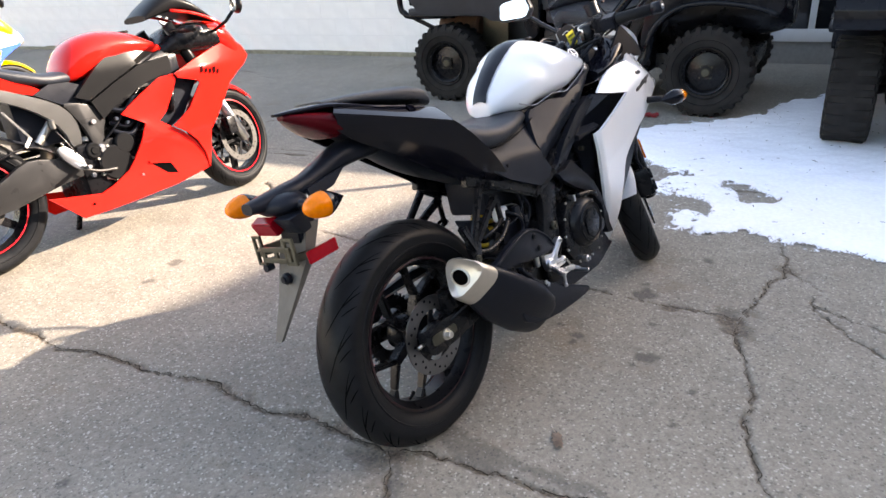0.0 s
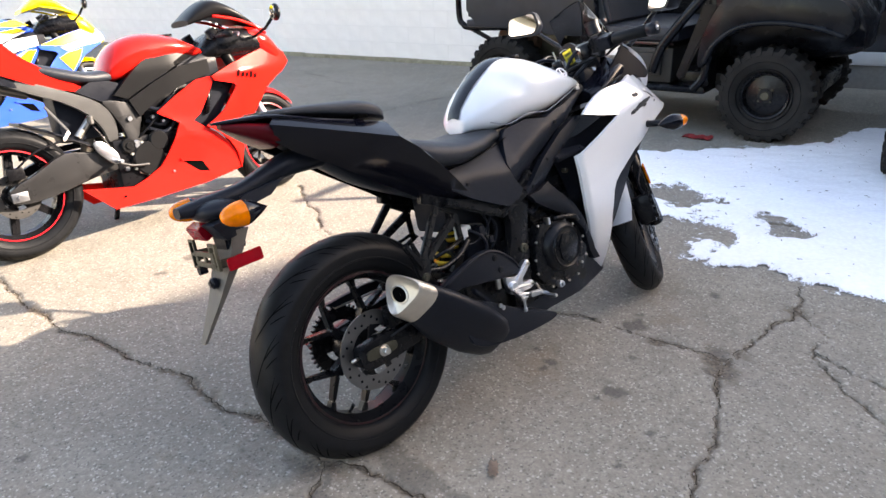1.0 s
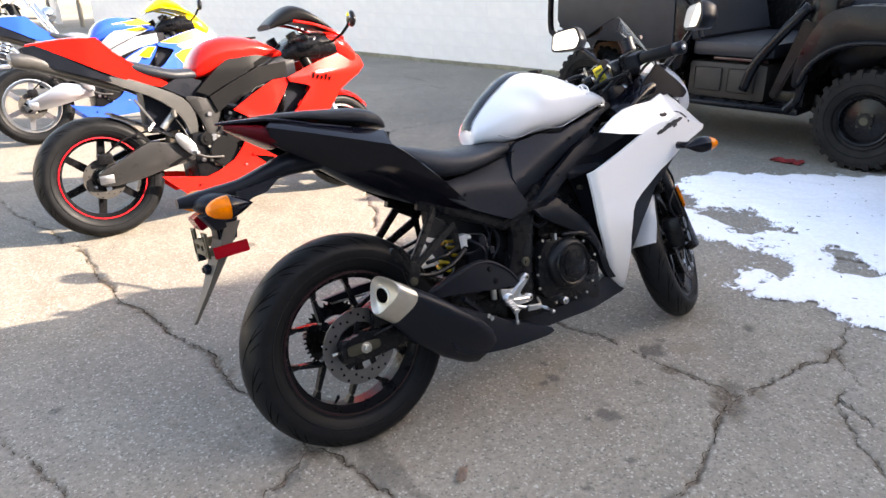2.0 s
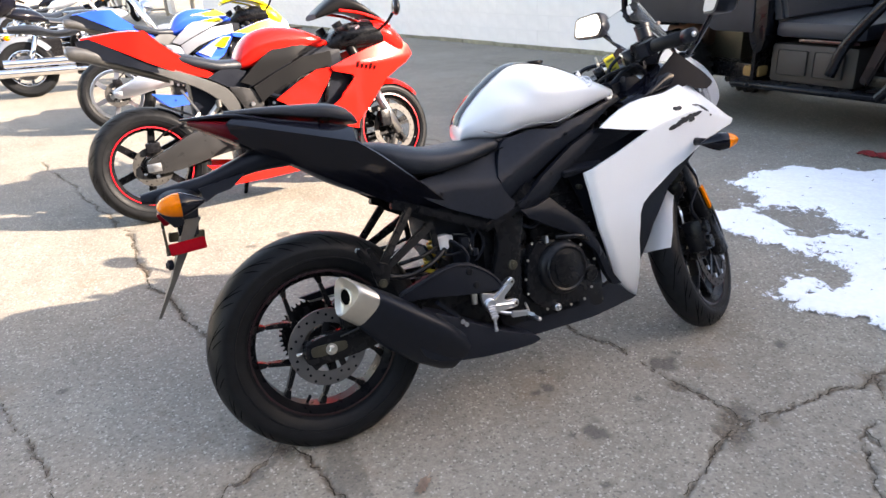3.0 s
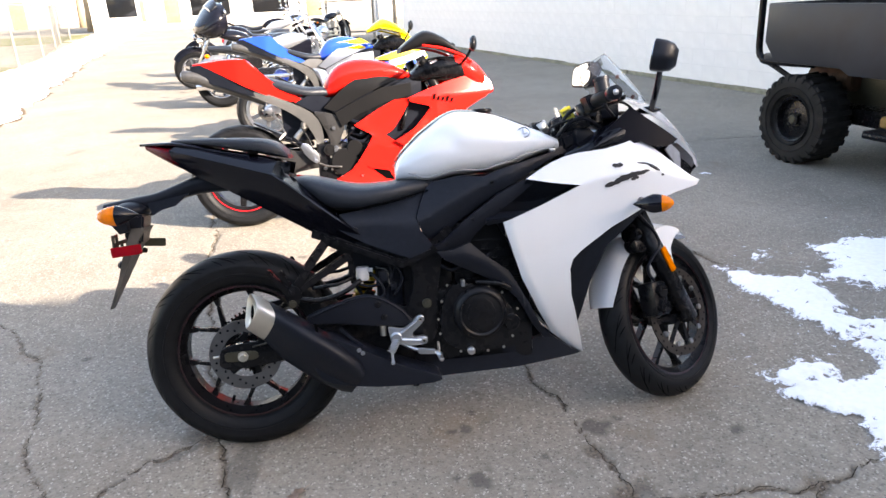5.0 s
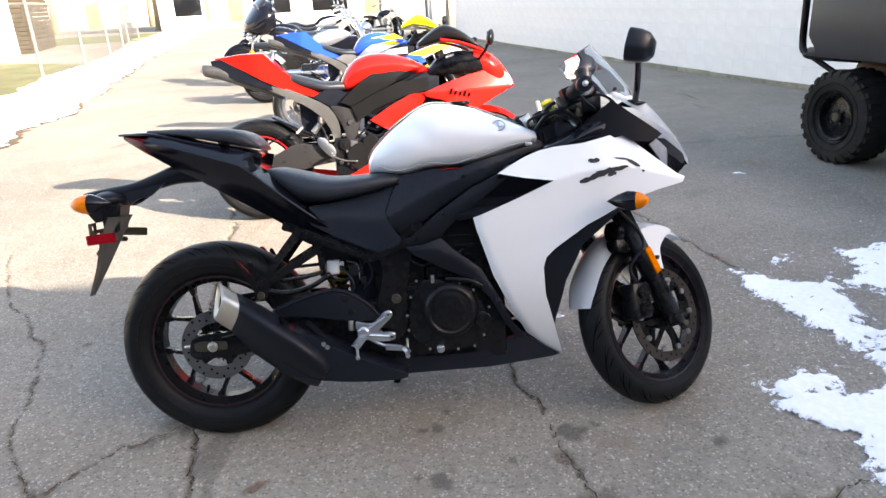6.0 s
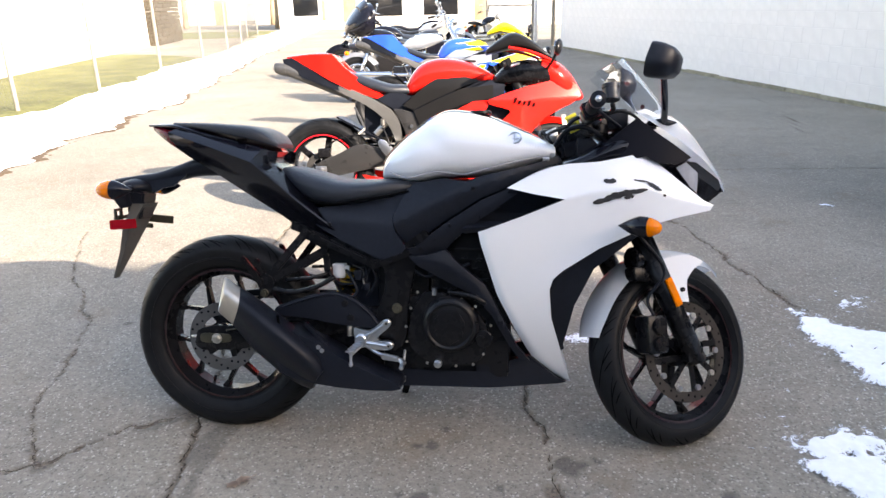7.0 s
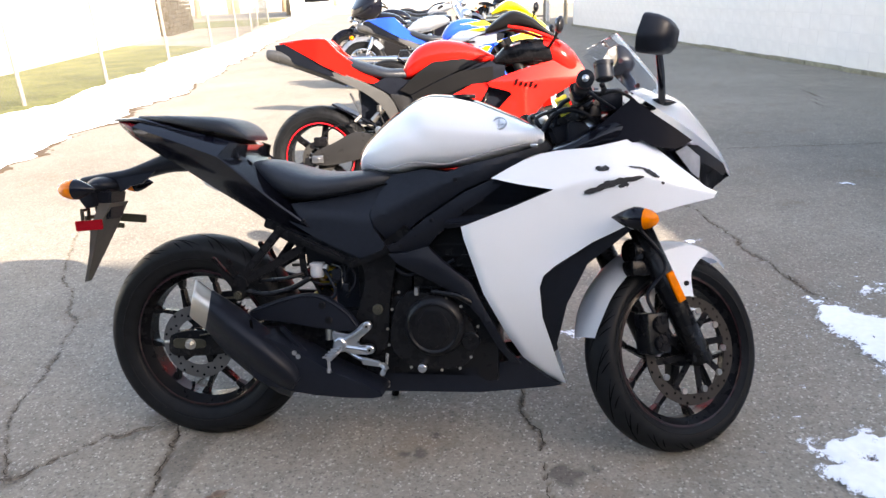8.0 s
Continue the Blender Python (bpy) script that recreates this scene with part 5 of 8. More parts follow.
for s in (-1, 1):
    sc = part("side_cover", panel(SEAT_SIDE, lambda x, z: folded([(0.29, 0.690), (0.42, 0.690), (0.60, 0.672)], 0.140 + 0.10 * min(0.16, max(0, x - 0.40)), 0.75, -0.05)(x, z), 0.018, 0.016, side=s), TEXTURED, bike, "black side cover under the seat", smooth=30)
    tc2 = part("tank_cover", panel(TANK_SIDE, lambda x, z: folded([(0.55, 0.672), (0.60, 0.690), (0.724, 0.752), (0.80, 0.784), (1.04, 0.862)], 0.158 - 0.30 * max(0, x - 0.86), 0.55, 0.42)(x, z), 0.018, 0.016, side=s), TEXTURED, bike, "black textured cover beside the tank", smooth=30)
    sp2 = part("spar_cover", panel(SPAR, lambda x, z: folded([(0.60, 0.590), (0.70, 0.640), (0.93, 0.772)], 0.166, 0.20, 0.45)(x, z), 0.020, 0.016, side=s), PLASTIC, bike, smooth=30)
    part("blade_cover", panel(BLADE, lambda x, z: folded([(0.60, 0.572), (0.70, 0.556), (0.78, 0.512), (0.85, 0.430), (0.96, 0.276)], 0.176 - 0.35 * max(0, x - 0.86), 0.28, 0.40)(x, z), 0.022, 0.016, side=s), PLASTIC, bike, smooth=30)
    for c, own in (((0.372, 0.672), sc), ((0.640, 0.604), sp2), ((0.725, 0.672), sp2), ((0.79, 0.778), tc2)):
        part("cover_screw", cyl((c[0], s * 0.160, c[1]), 0.0055, 0.004, n=12, bev=0.001), BLACK, own)
    part("air_scoop", panel([(0.895, 0.780), (1.047, 0.752), (0.98, 0.724), (0.885, 0.690), (0.80, 0.655), (0.765, 0.640), (0.80, 0.672), (0.862, 0.722)], lambda x, z: 0.172 - 0.75 * max(0, 0.778 - z), 0.010, 0.02, side=s), TEXTURED, bike, smooth=30)
    part("scoop_vane", bar((0.765, s * 0.150, 0.668), (0.905, s * 0.168, 0.676), 0.020, 0.050, 0.006, 0.03, up=(0, 1, 0.5)), PLASTIC, bike)
    part("scoop_bolt", cyl((0.835, s * 0.135, 0.612), 0.008, 0.01, n=12, bev=0.002), OLIVE, bike)
    part("inner_panel", panel([(0.66, 0.64), (0.80, 0.66), (0.84, 0.58), (0.92, 0.36), (1.0, 0.25), (1.06, 0.30), (1.02, 0.52), (1.14, 0.61), (1.28, 0.69), (1.30, 0.80), (1.05, 0.75), (0.90, 0.76)], lambda x, z: 0.05 + 0.07 * min(1, max(0, (z - 0.15) / 0.4)), 0.006, 0.05, side=s), PLASTIC, bike)
part("radiator", merge(box(0.94, 0.985, -0.13, 0.13, 0.36, 0.66, 0.008), box(0.93, 0.945, -0.10, 0.10, 0.40, 0.60, 0.01)), BLACK, bike)

# white fairing with a crease along its side
def fold(v, soft=0.002):
    """Nought below the fold, rising evenly above it."""
    return (math.hypot(v, soft) + v) / 2


def fair_y(x, z):
    low = max(0.0, 0.62 - z)
    z1 = float(np.interp(x, (0.9, 1.044, 1.108, 1.222, 1.28, 1.43), (0.71, 0.752, 0.770, 0.785, 0.778, 0.737)))
    z2 = float(np.interp(x, (1.05, 1.137, 1.183, 1.223, 1.309, 1.365, 1.43), (0.87, 0.846, 0.820, 0.805, 0.774, 0.753, 0.737)))
    edge = x - float(np.interp(z, (0.19, 0.282, 0.37, 0.48, 0.63), (1.055, 0.963, 0.915, 0.862, 0.815)))
    y = 0.2290 - 0.38 * fold(z - z1) - 0.48 * fold(z - z2) - 0.12 * min(0.16, fold(z1 - z)) - 0.165 * (low / 0.43) ** 2
    y -= 0.55 * fold(0.016 - edge)
    return y * (1 if x < 1.18 else max(0.30, 1 - 1.9 * (x - 1.18) ** 1.35))


FAIR = [(0.887, 0.782), (0.930, 0.806), (0.968, 0.825), (1.010, 0.840), (1.052, 0.848), (1.136, 0.854), (1.200, 0.866), (1.264, 0.880), (1.290, 0.857), (1.351, 0.806), (1.421, 0.750), (1.449, 0.737), (1.440, 0.722), (1.36, 0.706), (1.274, 0.684), (1.14, 0.619), (1.045, 0.556), (1.018, 0.530), (1.009, 0.500), (1.016, 0.414), (1.054, 0.285), (1.083, 0.191), (1.060, 0.199), (1.040, 0.212), (0.963, 0.282), (0.915, 0.37), (0.862, 0.480), (0.815, 0.630), (0.809, 0.660), (0.93, 0.706), (1.044, 0.753), (0.96, 0.766)]
for s in (-1, 1):
    fp = part("side_fairing", panel(FAIR, fair_y, 0.010, 0.010, side=s), WHITE, bike, "white side fairing, scraped black near the nose" if s < 0 else "white side fairing", smooth=40)
    part("fairing_lining", panel([(1.02, 0.53), (1.14, 0.615), (1.27, 0.68), (1.255, 0.66), (1.13, 0.56), (1.08, 0.45), (1.05, 0.30), (1.018, 0.414), (1.009, 0.50)], lambda x, z: fair_y(x, z) - 0.018, 0.02, 0.04, side=s), PLASTIC, fp)
    if s < 0:
        rnd = random.Random(5)
        for x0, z0, x1, z1, wd in ((1.118, 0.744, 1.215, 0.772, 0.016), (1.165, 0.768, 1.262, 0.780, 0.013), (1.200, 0.758, 1.225, 0.764, 0.013), (1.262, 0.800, 1.300, 0.778, 0.011), (1.225, 0.806, 1.268, 0.800, 0.005), (1.145, 0.803, 1.178, 0.803, 0.013), (1.305, 0.766, 1.313, 0.762, 0.007)):
            n = 11
            d = Vector((x1 - x0, z1 - z0)).normalized()
            up = []
            for k in range(n):
                t = k / (n - 1)
                up.append((x0 + (x1 - x0) * t, z0 + (z1 - z0) * t, wd * 0.5 * (math.sin(math.pi * (0.06 + 0.88 * t)) ** 0.5) * rnd.uniform(0.55, 1.25), wd * 0.5 * rnd.uniform(0.5, 1.3) * math.sin(math.pi * (0.06 + 0.88 * t)) ** 0.5))
            out = [(x - d.y * a, z + d.x * a) for x, z, a, b in up] + [(x + d.y * b, z - d.x * b) for x, z, a, b in up][::-1]
            part("scrape", panel(out, lambda x, z: fair_y(x, z) + 0.0022, 0.002, 0.03), SCRAPE, fp, "scraped black patch")
part("belly_pan", panel(BELLY := [(1.070, 0.194), (1.036, 0.212), (0.955, 0.280), (0.90, 0.268), (0.74, 0.246), (0.60, 0.238), (0.46, 0.224), (0.33, 0.222), (0.315, 0.188), (0.556, 0.183), (0.80, 0.186), (1.047, 0.190)], lambda x, z: 0.125 - 0.055 * max(0, x - 0.85) / 0.2, 0.02, 0.04), PLASTIC, bike, "matt black belly pan")
part("belly_pan", panel(BELLY, lambda x, z: 0.125 - 0.055 * max(0, x - 0.85) / 0.2, 0.02, 0.04, side=1), PLASTIC, bike, "matt black belly pan")
part("belly_floor", loft(sections([(0.35, 0.184, 0.20, 0.11, 4, 4), (0.7, 0.180, 0.215, 0.115, 4, 4), (0.9, 0.182, 0.23, 0.105, 4, 4), (1.05, 0.187, 0.205, 0.065, 4, 4)], 2)), PLASTIC, bike)
part("belly_tear", box(0.560, 0.590, -0.134, -0.124, 0.196, 0.214, 0.003), mat("scuffed_grey_plastic", (0.30, 0.29, 0.28), 0.7, var=0.3, scale=90), bike)
part("oil_drain", cyl((0.66, 0.0, 0.178), 0.012, 0.01, "Z", 10), BLACK, bike)

# nose: white cowl, black inner cowl, lamps and screen
bm = bmesh.new()
mid = curve([(1.290, 0, 1.008), (1.358, 0, 0.984), (1.406, 0, 0.948), (1.467, 0, 0.869), (1.511, 0, 0.797), (1.518, 0, 0.768)], 4)
rim2 = curve([(1.236, 0.128, 0.992), (1.294, 0.150, 0.950), (1.352, 0.146, 0.912), (1.420, 0.118, 0.864), (1.478, 0.074, 0.812), (1.514, 0.018, 0.772)], 4)
rows = []
for a, b in zip(mid, rim2):
    rows.append([bm.verts.new((a.x + (b.x - a.x) * abs(k / 6) ** 1.25, b.y * k / 6, a.z + (b.z - a.z) * abs(k / 6) ** 1.25)) for k in range(-6, 7)])
for a, b in zip(rows, rows[1:]):
    for k in range(12):
        bm.faces.new((a[k], a[k + 1], b[k + 1], b[k]))
bmesh.ops.solidify(bm, geom=bm.faces[:], thickness=0.004)
bmesh.ops.recalc_face_normals(bm, faces=bm.faces[:])
part("nose_cowl", bm, WHITE, bike, "white nose cowl", smooth=50)
part("inner_cowl", loft(sections([(1.03, 0.800, 0.853, 0.135, 3, 3), (1.10, 0.820, 0.885, 0.160, 3, 2.6), (1.20, 0.835, 0.945, 0.155, 3, 2.6), (1.27, 0.810, 0.952, 0.142, 3, 2.8), (1.33, 0.785, 0.914, 0.124, 3, 2.8), (1.39, 0.765, 0.874, 0.080, 3, 2.6), (1.45, 0.750, 0.825, 0.035, 3, 2.4), (1.49, 0.755, 0.785, 0.02, 3, 2.4)], 3), 28), GLOSS, bike, "gloss black inner cowl")
for s in (-1, 1):
    part("cowl_side", panel([(1.085, 0.862), (1.150, 0.900), (1.205, 0.946), (1.240, 0.974), (1.294, 0.932), (1.345, 0.897), (1.388, 0.866), (1.372, 0.856), (1.345, 0.846), (1.290, 0.852), (1.264, 0.868), (1.200, 0.856), (1.136, 0.846)], lambda x, z: 0.148 - 1.1 * (x - 1.27) ** 2 - 0.9 * max(0, x - 1.30) ** 2 + 0.18 * (0.94 - z), 0.008, 0.014, side=s), COWLBLACK, bike, "gloss black side of the nose", smooth=60)


def lamp_y(x, z):
    return 0.146 - 0.75 * max(0, x - 1.345) - 1.6 * max(0, x - 1.40) ** 2 - 0.25 * max(0, z - 0.80)


for s in (-1, 1):
    part("headlamp_lens", panel([(1.350, 0.838), (1.383, 0.853), (1.421, 0.823), (1.418, 0.768), (1.396, 0.783)], lamp_y, 0.012, 0.016, side=s), CLEARLAMP, bike, "pale clear headlamp lens")
    part("headlamp", panel([(1.385, 0.855), (1.415, 0.853), (1.455, 0.828), (1.495, 0.802), (1.512, 0.769), (1.480, 0.750), (1.455, 0.734), (1.424, 0.748), (1.420, 0.766), (1.423, 0.823)], lamp_y, 0.014, 0.016, side=s), LAMPGLASS, bike, "dark headlamp glass")
def screen_grid(off):
    rows = []
    for i in range(9):
        t = i / 8
        c = Vector((1.340 - 0.125 * t, 0, 1.000 + 0.155 * t ** 0.9))
        w = 0.118 - 0.044 * t ** 1.5
        rows.append([(c.x - 0.085 * (k / 6) ** 2 + off * 0.6, w * k / 6, c.z - 0.050 * (k / 6) ** 2 * (0.6 + 0.4 * t) + off) for k in range(-6, 7)])
    return rows


bm = bmesh.new()
lay = [[[bm.verts.new(p) for p in row] for row in screen_grid(o)] for o in (0, -0.003)]
for L in lay:
    for a, b in zip(L, L[1:]):
        for k in range(12):
            bm.faces.new((a[k], a[k + 1], b[k + 1], b[k]))
edge = lambda L: L[0] + [r[-1] for r in L[1:-1]] + L[-1][::-1] + [r[0] for r in L[1:-1]][::-1]
ea, eb = edge(lay[0]), edge(lay[1])
for k in range(len(ea)):
    bm.faces.new((ea[k], ea[(k + 1) % len(ea)], eb[(k + 1) % len(ea)], eb[k]))
bmesh.ops.recalc_face_normals(bm, faces=bm.faces[:])
scr = part("windscreen", bm, GLASS, bike, "lightly smoked clear windscreen", smooth=60)
scr.visible_shadow = False
for c in ((1.255, -0.118, 1.005), (1.255, 0.118, 1.005), (1.215, -0.100, 1.070)):
    part("screen_bolt", cyl(c, 0.006, 0.004), REDLINE, bike)
for pts, r in ((((1.16, -0.09, 0.92), (1.10, -0.12, 0.95), (1.05, -0.13, 0.94), (1.02, -0.09, 0.90)), 0.007), (((1.17, -0.05, 0.95), (1.11, -0.06, 0.985), (1.06, -0.05, 0.96), (1.05, -0.02, 0.90)), 0.006), (((1.20, -0.10, 0.95), (1.16, -0.16, 0.97), (1.13, -0.22, 0.985), (1.12, -0.25, 0.99)), 0.005), (((1.19, 0.08, 0.95), (1.12, 0.12, 0.97), (1.06, 0.13, 0.95), (1.04, 0.08, 0.89)), 0.007)):
    part("cable", tube(curve(pts), r, 8), PLASTIC, bike)
part("wiring_cover", merge(box(1.08, 1.17, -0.085, 0.085, 0.845, 0.925, 0.02), bar((1.04, 0, 0.88), (1.12, 0, 0.90), 0.05, 0.12, bev=0.01)), PLASTIC, bike)
part("gauge", merge(box(1.165, 1.225, -0.085, 0.085, 0.945, 1.005, 0.012), cyl((1.163, 0.03, 0.98), 0.036, 0.006, "X", 24)), PLASTIC, bike)
for s in (-1, 1):
    part("gauge_stay", tube([(1.20, s * 0.06, 0.93), (1.33, s * 0.05, 0.91)], 0.007, 8), BLACK, bike)

# mirrors
def mirror(c, facing, base, w, h, tilt=0):
    """A mirror on a stalk: c its middle, facing the way its glass looks."""
    f = Vector(facing).normalized()
    side = Vector((0, 0, 1)).cross(f).normalized()
    m = Matrix((side, f, side.cross(f))).transposed().to_4x4()
    m = Matrix.Translation(c) @ m @ Matrix.Rotation(radians(tilt), 4, "Y")
    out = smooth_outline([(-w / 2, h * 0.42), (w * 0.35, h / 2), (w / 2, h * 0.1), (w * 0.36, -h / 2), (-w * 0.42, -h * 0.42)], 4, (), 0.24)
    shell = bmesh.new()
    rings = []
    for k, y in ((1.0, 0.004), (1.03, -0.004), (1.00, -0.026), (0.86, -0.048), (0.52, -0.062)):
        rings.append([shell.verts.new((x * k, y, z * k)) for x, z in out])
    for a, b in zip(rings, rings[1:]):
        for i in range(len(a)):
            shell.faces.new((a[i], a[(i + 1) % len(a)], b[(i + 1) % len(a)], b[i]))
    shell.faces.new(rings[-1])
    shell.faces.new(rings[0])
    bmesh.ops.recalc_face_normals(shell, faces=shell.faces[:])
    mi = part("mirror", shell, PLASTIC, bike, "black wing mirror", m=m, smooth=70)
    part("mirror_glass", slab([(x * 0.88, z * 0.86) for x, z in out], 0.0042, 0.0066, 0.0), MIRROR, mi)
    part("mirror_stalk", merge(tube(curve([base, (base[0] * 0.45 + c[0] * 0.55 + 0.02, base[1] * 0.55 + c[1] * 0.45, base[2] * 0.6 + c[2] * 0.4), (c[0] + 0.028, c[1] * 0.93, c[2] - h * 0.25)]), 0.010, 10, r2=0.008), egg((base[0] - 0.005, base[1], base[2] + 0.004), 0.042, 0.018, 0.012, power=1.3)), GLOSS, bike)


mirror((1.250, -0.300, 1.104), (-0.90, 0.42, 0.24), (1.318, -0.104, 0.958), 0.128, 0.088)
mirror((1.236, 0.294, 1.119), (-0.97, -0.20, 0.11), (1.318, 0.104, 0.958), 0.150, 0.090)

# front end, turned to the left
HEAD = Vector((-0.423, 0, 0.906))
PIV = Vector((1.352, 0, 0.29))
STEER = Matrix.Translation(PIV) @ Matrix.Rotation(radians(33), 4, HEAD) @ Matrix.Translation(-PIV)
AX = Vector((1.388, 0, 0.279))
c1, c2 = AX + HEAD * 0.52, AX + HEAD * 0.715
fk = part("front_fork", bar(c1 + Vector((0, -0.13, 0)), c1 + Vector((0, 0.13, 0)), 0.075, 0.03, up=HEAD), BLACK, bike, m=STEER)
for s in (-1, 1):
    a = AX + Vector((0.0, s * 0.098, 0.0))
    bm = merge(tube([a - HEAD * 0.03, a + HEAD * 0.10, a + HEAD * 0.40], 0.0315, 18), tube([a + HEAD * 0.385, a + HEAD * 0.405], 0.035, 18))
    part("fork_slider", merge(bm, box(a.x - 0.03, a.x + 0.03, a.y - 0.018, a.y + 0.018, a.z - 0.03, a.z + 0.03, 0.01)), BLACK, fk)
    part("fork_tube", tube([a + HEAD * 0.39, a + HEAD * 0.76], 0.0205, 16), ALU, fk, "chromed fork tube")
part("top_clamp", bar(c2 + Vector((0, -0.13, 0)), c2 + Vector((0, 0.13, 0)), 0.075, 0.03, up=HEAD), BLACK, fk)
part("ignition_lock", tube([c2 - Vector((0.03, 0, 0)), c2 - Vector((0.03, 0, 0)) + HEAD * 0.035], 0.017, 14), BLACK, fk)
part("steering_stem_nut", tube([c2 + HEAD * 0.012, c2 + HEAD * 0.030], 0.018, 6), STEEL, fk)
for s in (-1, 1):
    part("fork_cap", tube([c2 + Vector((0, s * 0.098, 0)) + HEAD * 0.010, c2 + Vector((0, s * 0.098, 0)) + HEAD * 0.055], 0.0235, 16), STEEL, fk)
    part("bar_clamp", merge(cyl(tuple(c2 + Vector((0, s * 0.104, 0)) - HEAD * 0.010), 0.034, 0.016, "Z", 20, 0.004), bar(c2 + Vector((0, s * 0.11, -0.01)), c2 + Vector((-0.02, s * 0.13, 0.01)), 0.03, 0.03)), BLACK, fk)
part("key", bar(c2 + Vector((-0.03, 0, 0.03)), c2 + Vector((-0.035, 0, 0.07)), 0.018, 0.004), STEEL, fk)
fw = part("front_wheel", cyl((0, 0, 0), 0.012, 0.115), BLACK, bike, m=STEER @ Matrix.Translation(AX))
tyre(0.284, 0.212, 0.055, "tyre", fw)
rim_y(0.214, 0.056, 0.045, 5, 0.35, BLACK, "rim", fw, REDLINE, start=190)
brake_disc(0.149, 0.118, -0.070, fw, 36, 8, DARKDISC)
bt = None
for i in range(10):
    a = 2 * math.pi * i / 10
    bt = merge(bt, cyl((0.112 * math.cos(a), -0.0755, 0.112 * math.sin(a)), 0.009, 0.0035, n=10))
part("disc_button", bt, ALU, fw)["kind"] = "stuff"
part("axle_end", merge(cyl((AX.x, -0.120, AX.z), 0.013, 0.006, n=6), cyl((AX.x, -0.116, AX.z), 0.019, 0.003)), STEEL, fk)
cal = AX + Vector((-0.135, -0.085, 0.055))
part("front_caliper", merge(merge(box(cal.x - 0.035, cal.x + 0.035, cal.y - 0.035, cal.y + 0.03, cal.z - 0.055, cal.z + 0.055, 0.012), cyl((cal.x, cal.y - 0.036, cal.z + 0.024), 0.022, 0.010)), cyl((cal.x, cal.y - 0.036, cal.z - 0.026), 0.022, 0.010)), BLACK, fk)
part("brake_hose", tube(curve([tuple(cal + Vector((0.0, -0.02, 0.05))), (AX.x - 0.15, -0.10, AX.z + 0.16), (AX.x - 0.11, -0.13, AX.z + 0.24), (AX.x - 0.20, -0.12, AX.z + 0.36), (AX.x - 0.26, -0.10, AX.z + 0.5)]), 0.005, 8), PLASTIC, fk)
part("horn", merge(cyl((AX.x - 0.17, -0.075, AX.z + 0.275), 0.035, 0.014, "X", 20, 0.004), box(AX.x - 0.19, AX.x - 0.12, -0.10, -0.05, AX.z + 0.21, AX.z + 0.25, 0.008)), BLACK, fk)
part("fork_reflector", bar(AX + Vector((-0.002, -0.134, 0)) + HEAD * 0.150, AX + Vector((-0.002, -0.134, 0)) + HEAD * 0.236, 0.024, 0.008, bev=0.002), AMBER, fk, "amber fork reflector")
# front mudguard: an arch over the tyre with cheeks at the fork
bm = bmesh.new()
rows = []
for i in range(25):
    a = radians(52 + 118 * i / 24)
    t = i / 24
    half = 0.062 + 0.006 * math.sin(math.pi * t) - 0.020 * max(0, 1 - t / 0.12) - 0.015 * max(0, (t - 0.9) / 0.1)
    skirt = 0.030 + 0.030 * math.exp(-((t - 0.33) / 0.16) ** 2) - 0.012 * max(0, (t - 0.7) / 0.3)
    row = []
    for k in range(-6, 7):
        u = k / 6
        r = 0.312 - skirt * abs(u) ** 2.6
        row.append((AX.x + r * math.cos(a), half * math.copysign(abs(u) ** 0.85, u), AX.z + r * math.sin(a)))
    rows.append(row)
vs = [[bm.verts.new(p) for p in r] for r in rows]
for a, b in zip(vs, vs[1:]):
    for k in range(12):
        bm.faces.new((a[k], b[k], b[k + 1], a[k + 1]))
bmesh.ops.solidify(bm, geom=bm.faces[:], thickness=0.004)
bmesh.ops.recalc_face_normals(bm, faces=bm.faces[:])
mg = part("front_mudguard", bm, WHITE, bike, "white front mudguard", smooth=50, m=STEER)
for s in (-1, 1):
    part("mudguard_cheek", panel(smooth_outline([(AX.x - 0.100, AX.z + 0.268), (AX.x + 0.030, AX.z + 0.296), (AX.x + 0.105, AX.z + 0.272), (AX.x + 0.060, AX.z + 0.250), (AX.x + 0.026, AX.z + 0.215), (AX.x + 0.026, AX.z + 0.165), (AX.x + 0.036, AX.z + 0.110), (AX.x + 0.012, AX.z + 0.108), (AX.x - 0.040, AX.z + 0.170), (AX.x - 0.085, AX.z + 0.232)], 2, (), 0.3), lambda x, z: 0.068 + 0.02 * (0.58 - z), 0.005, 0.02, side=s), WHITE, mg)
    part("mudguard_bolt", cyl((AX.x + 0.005, s * 0.073, AX.z + 0.185), 0.007, 0.004, n=10), BLACK, mg)
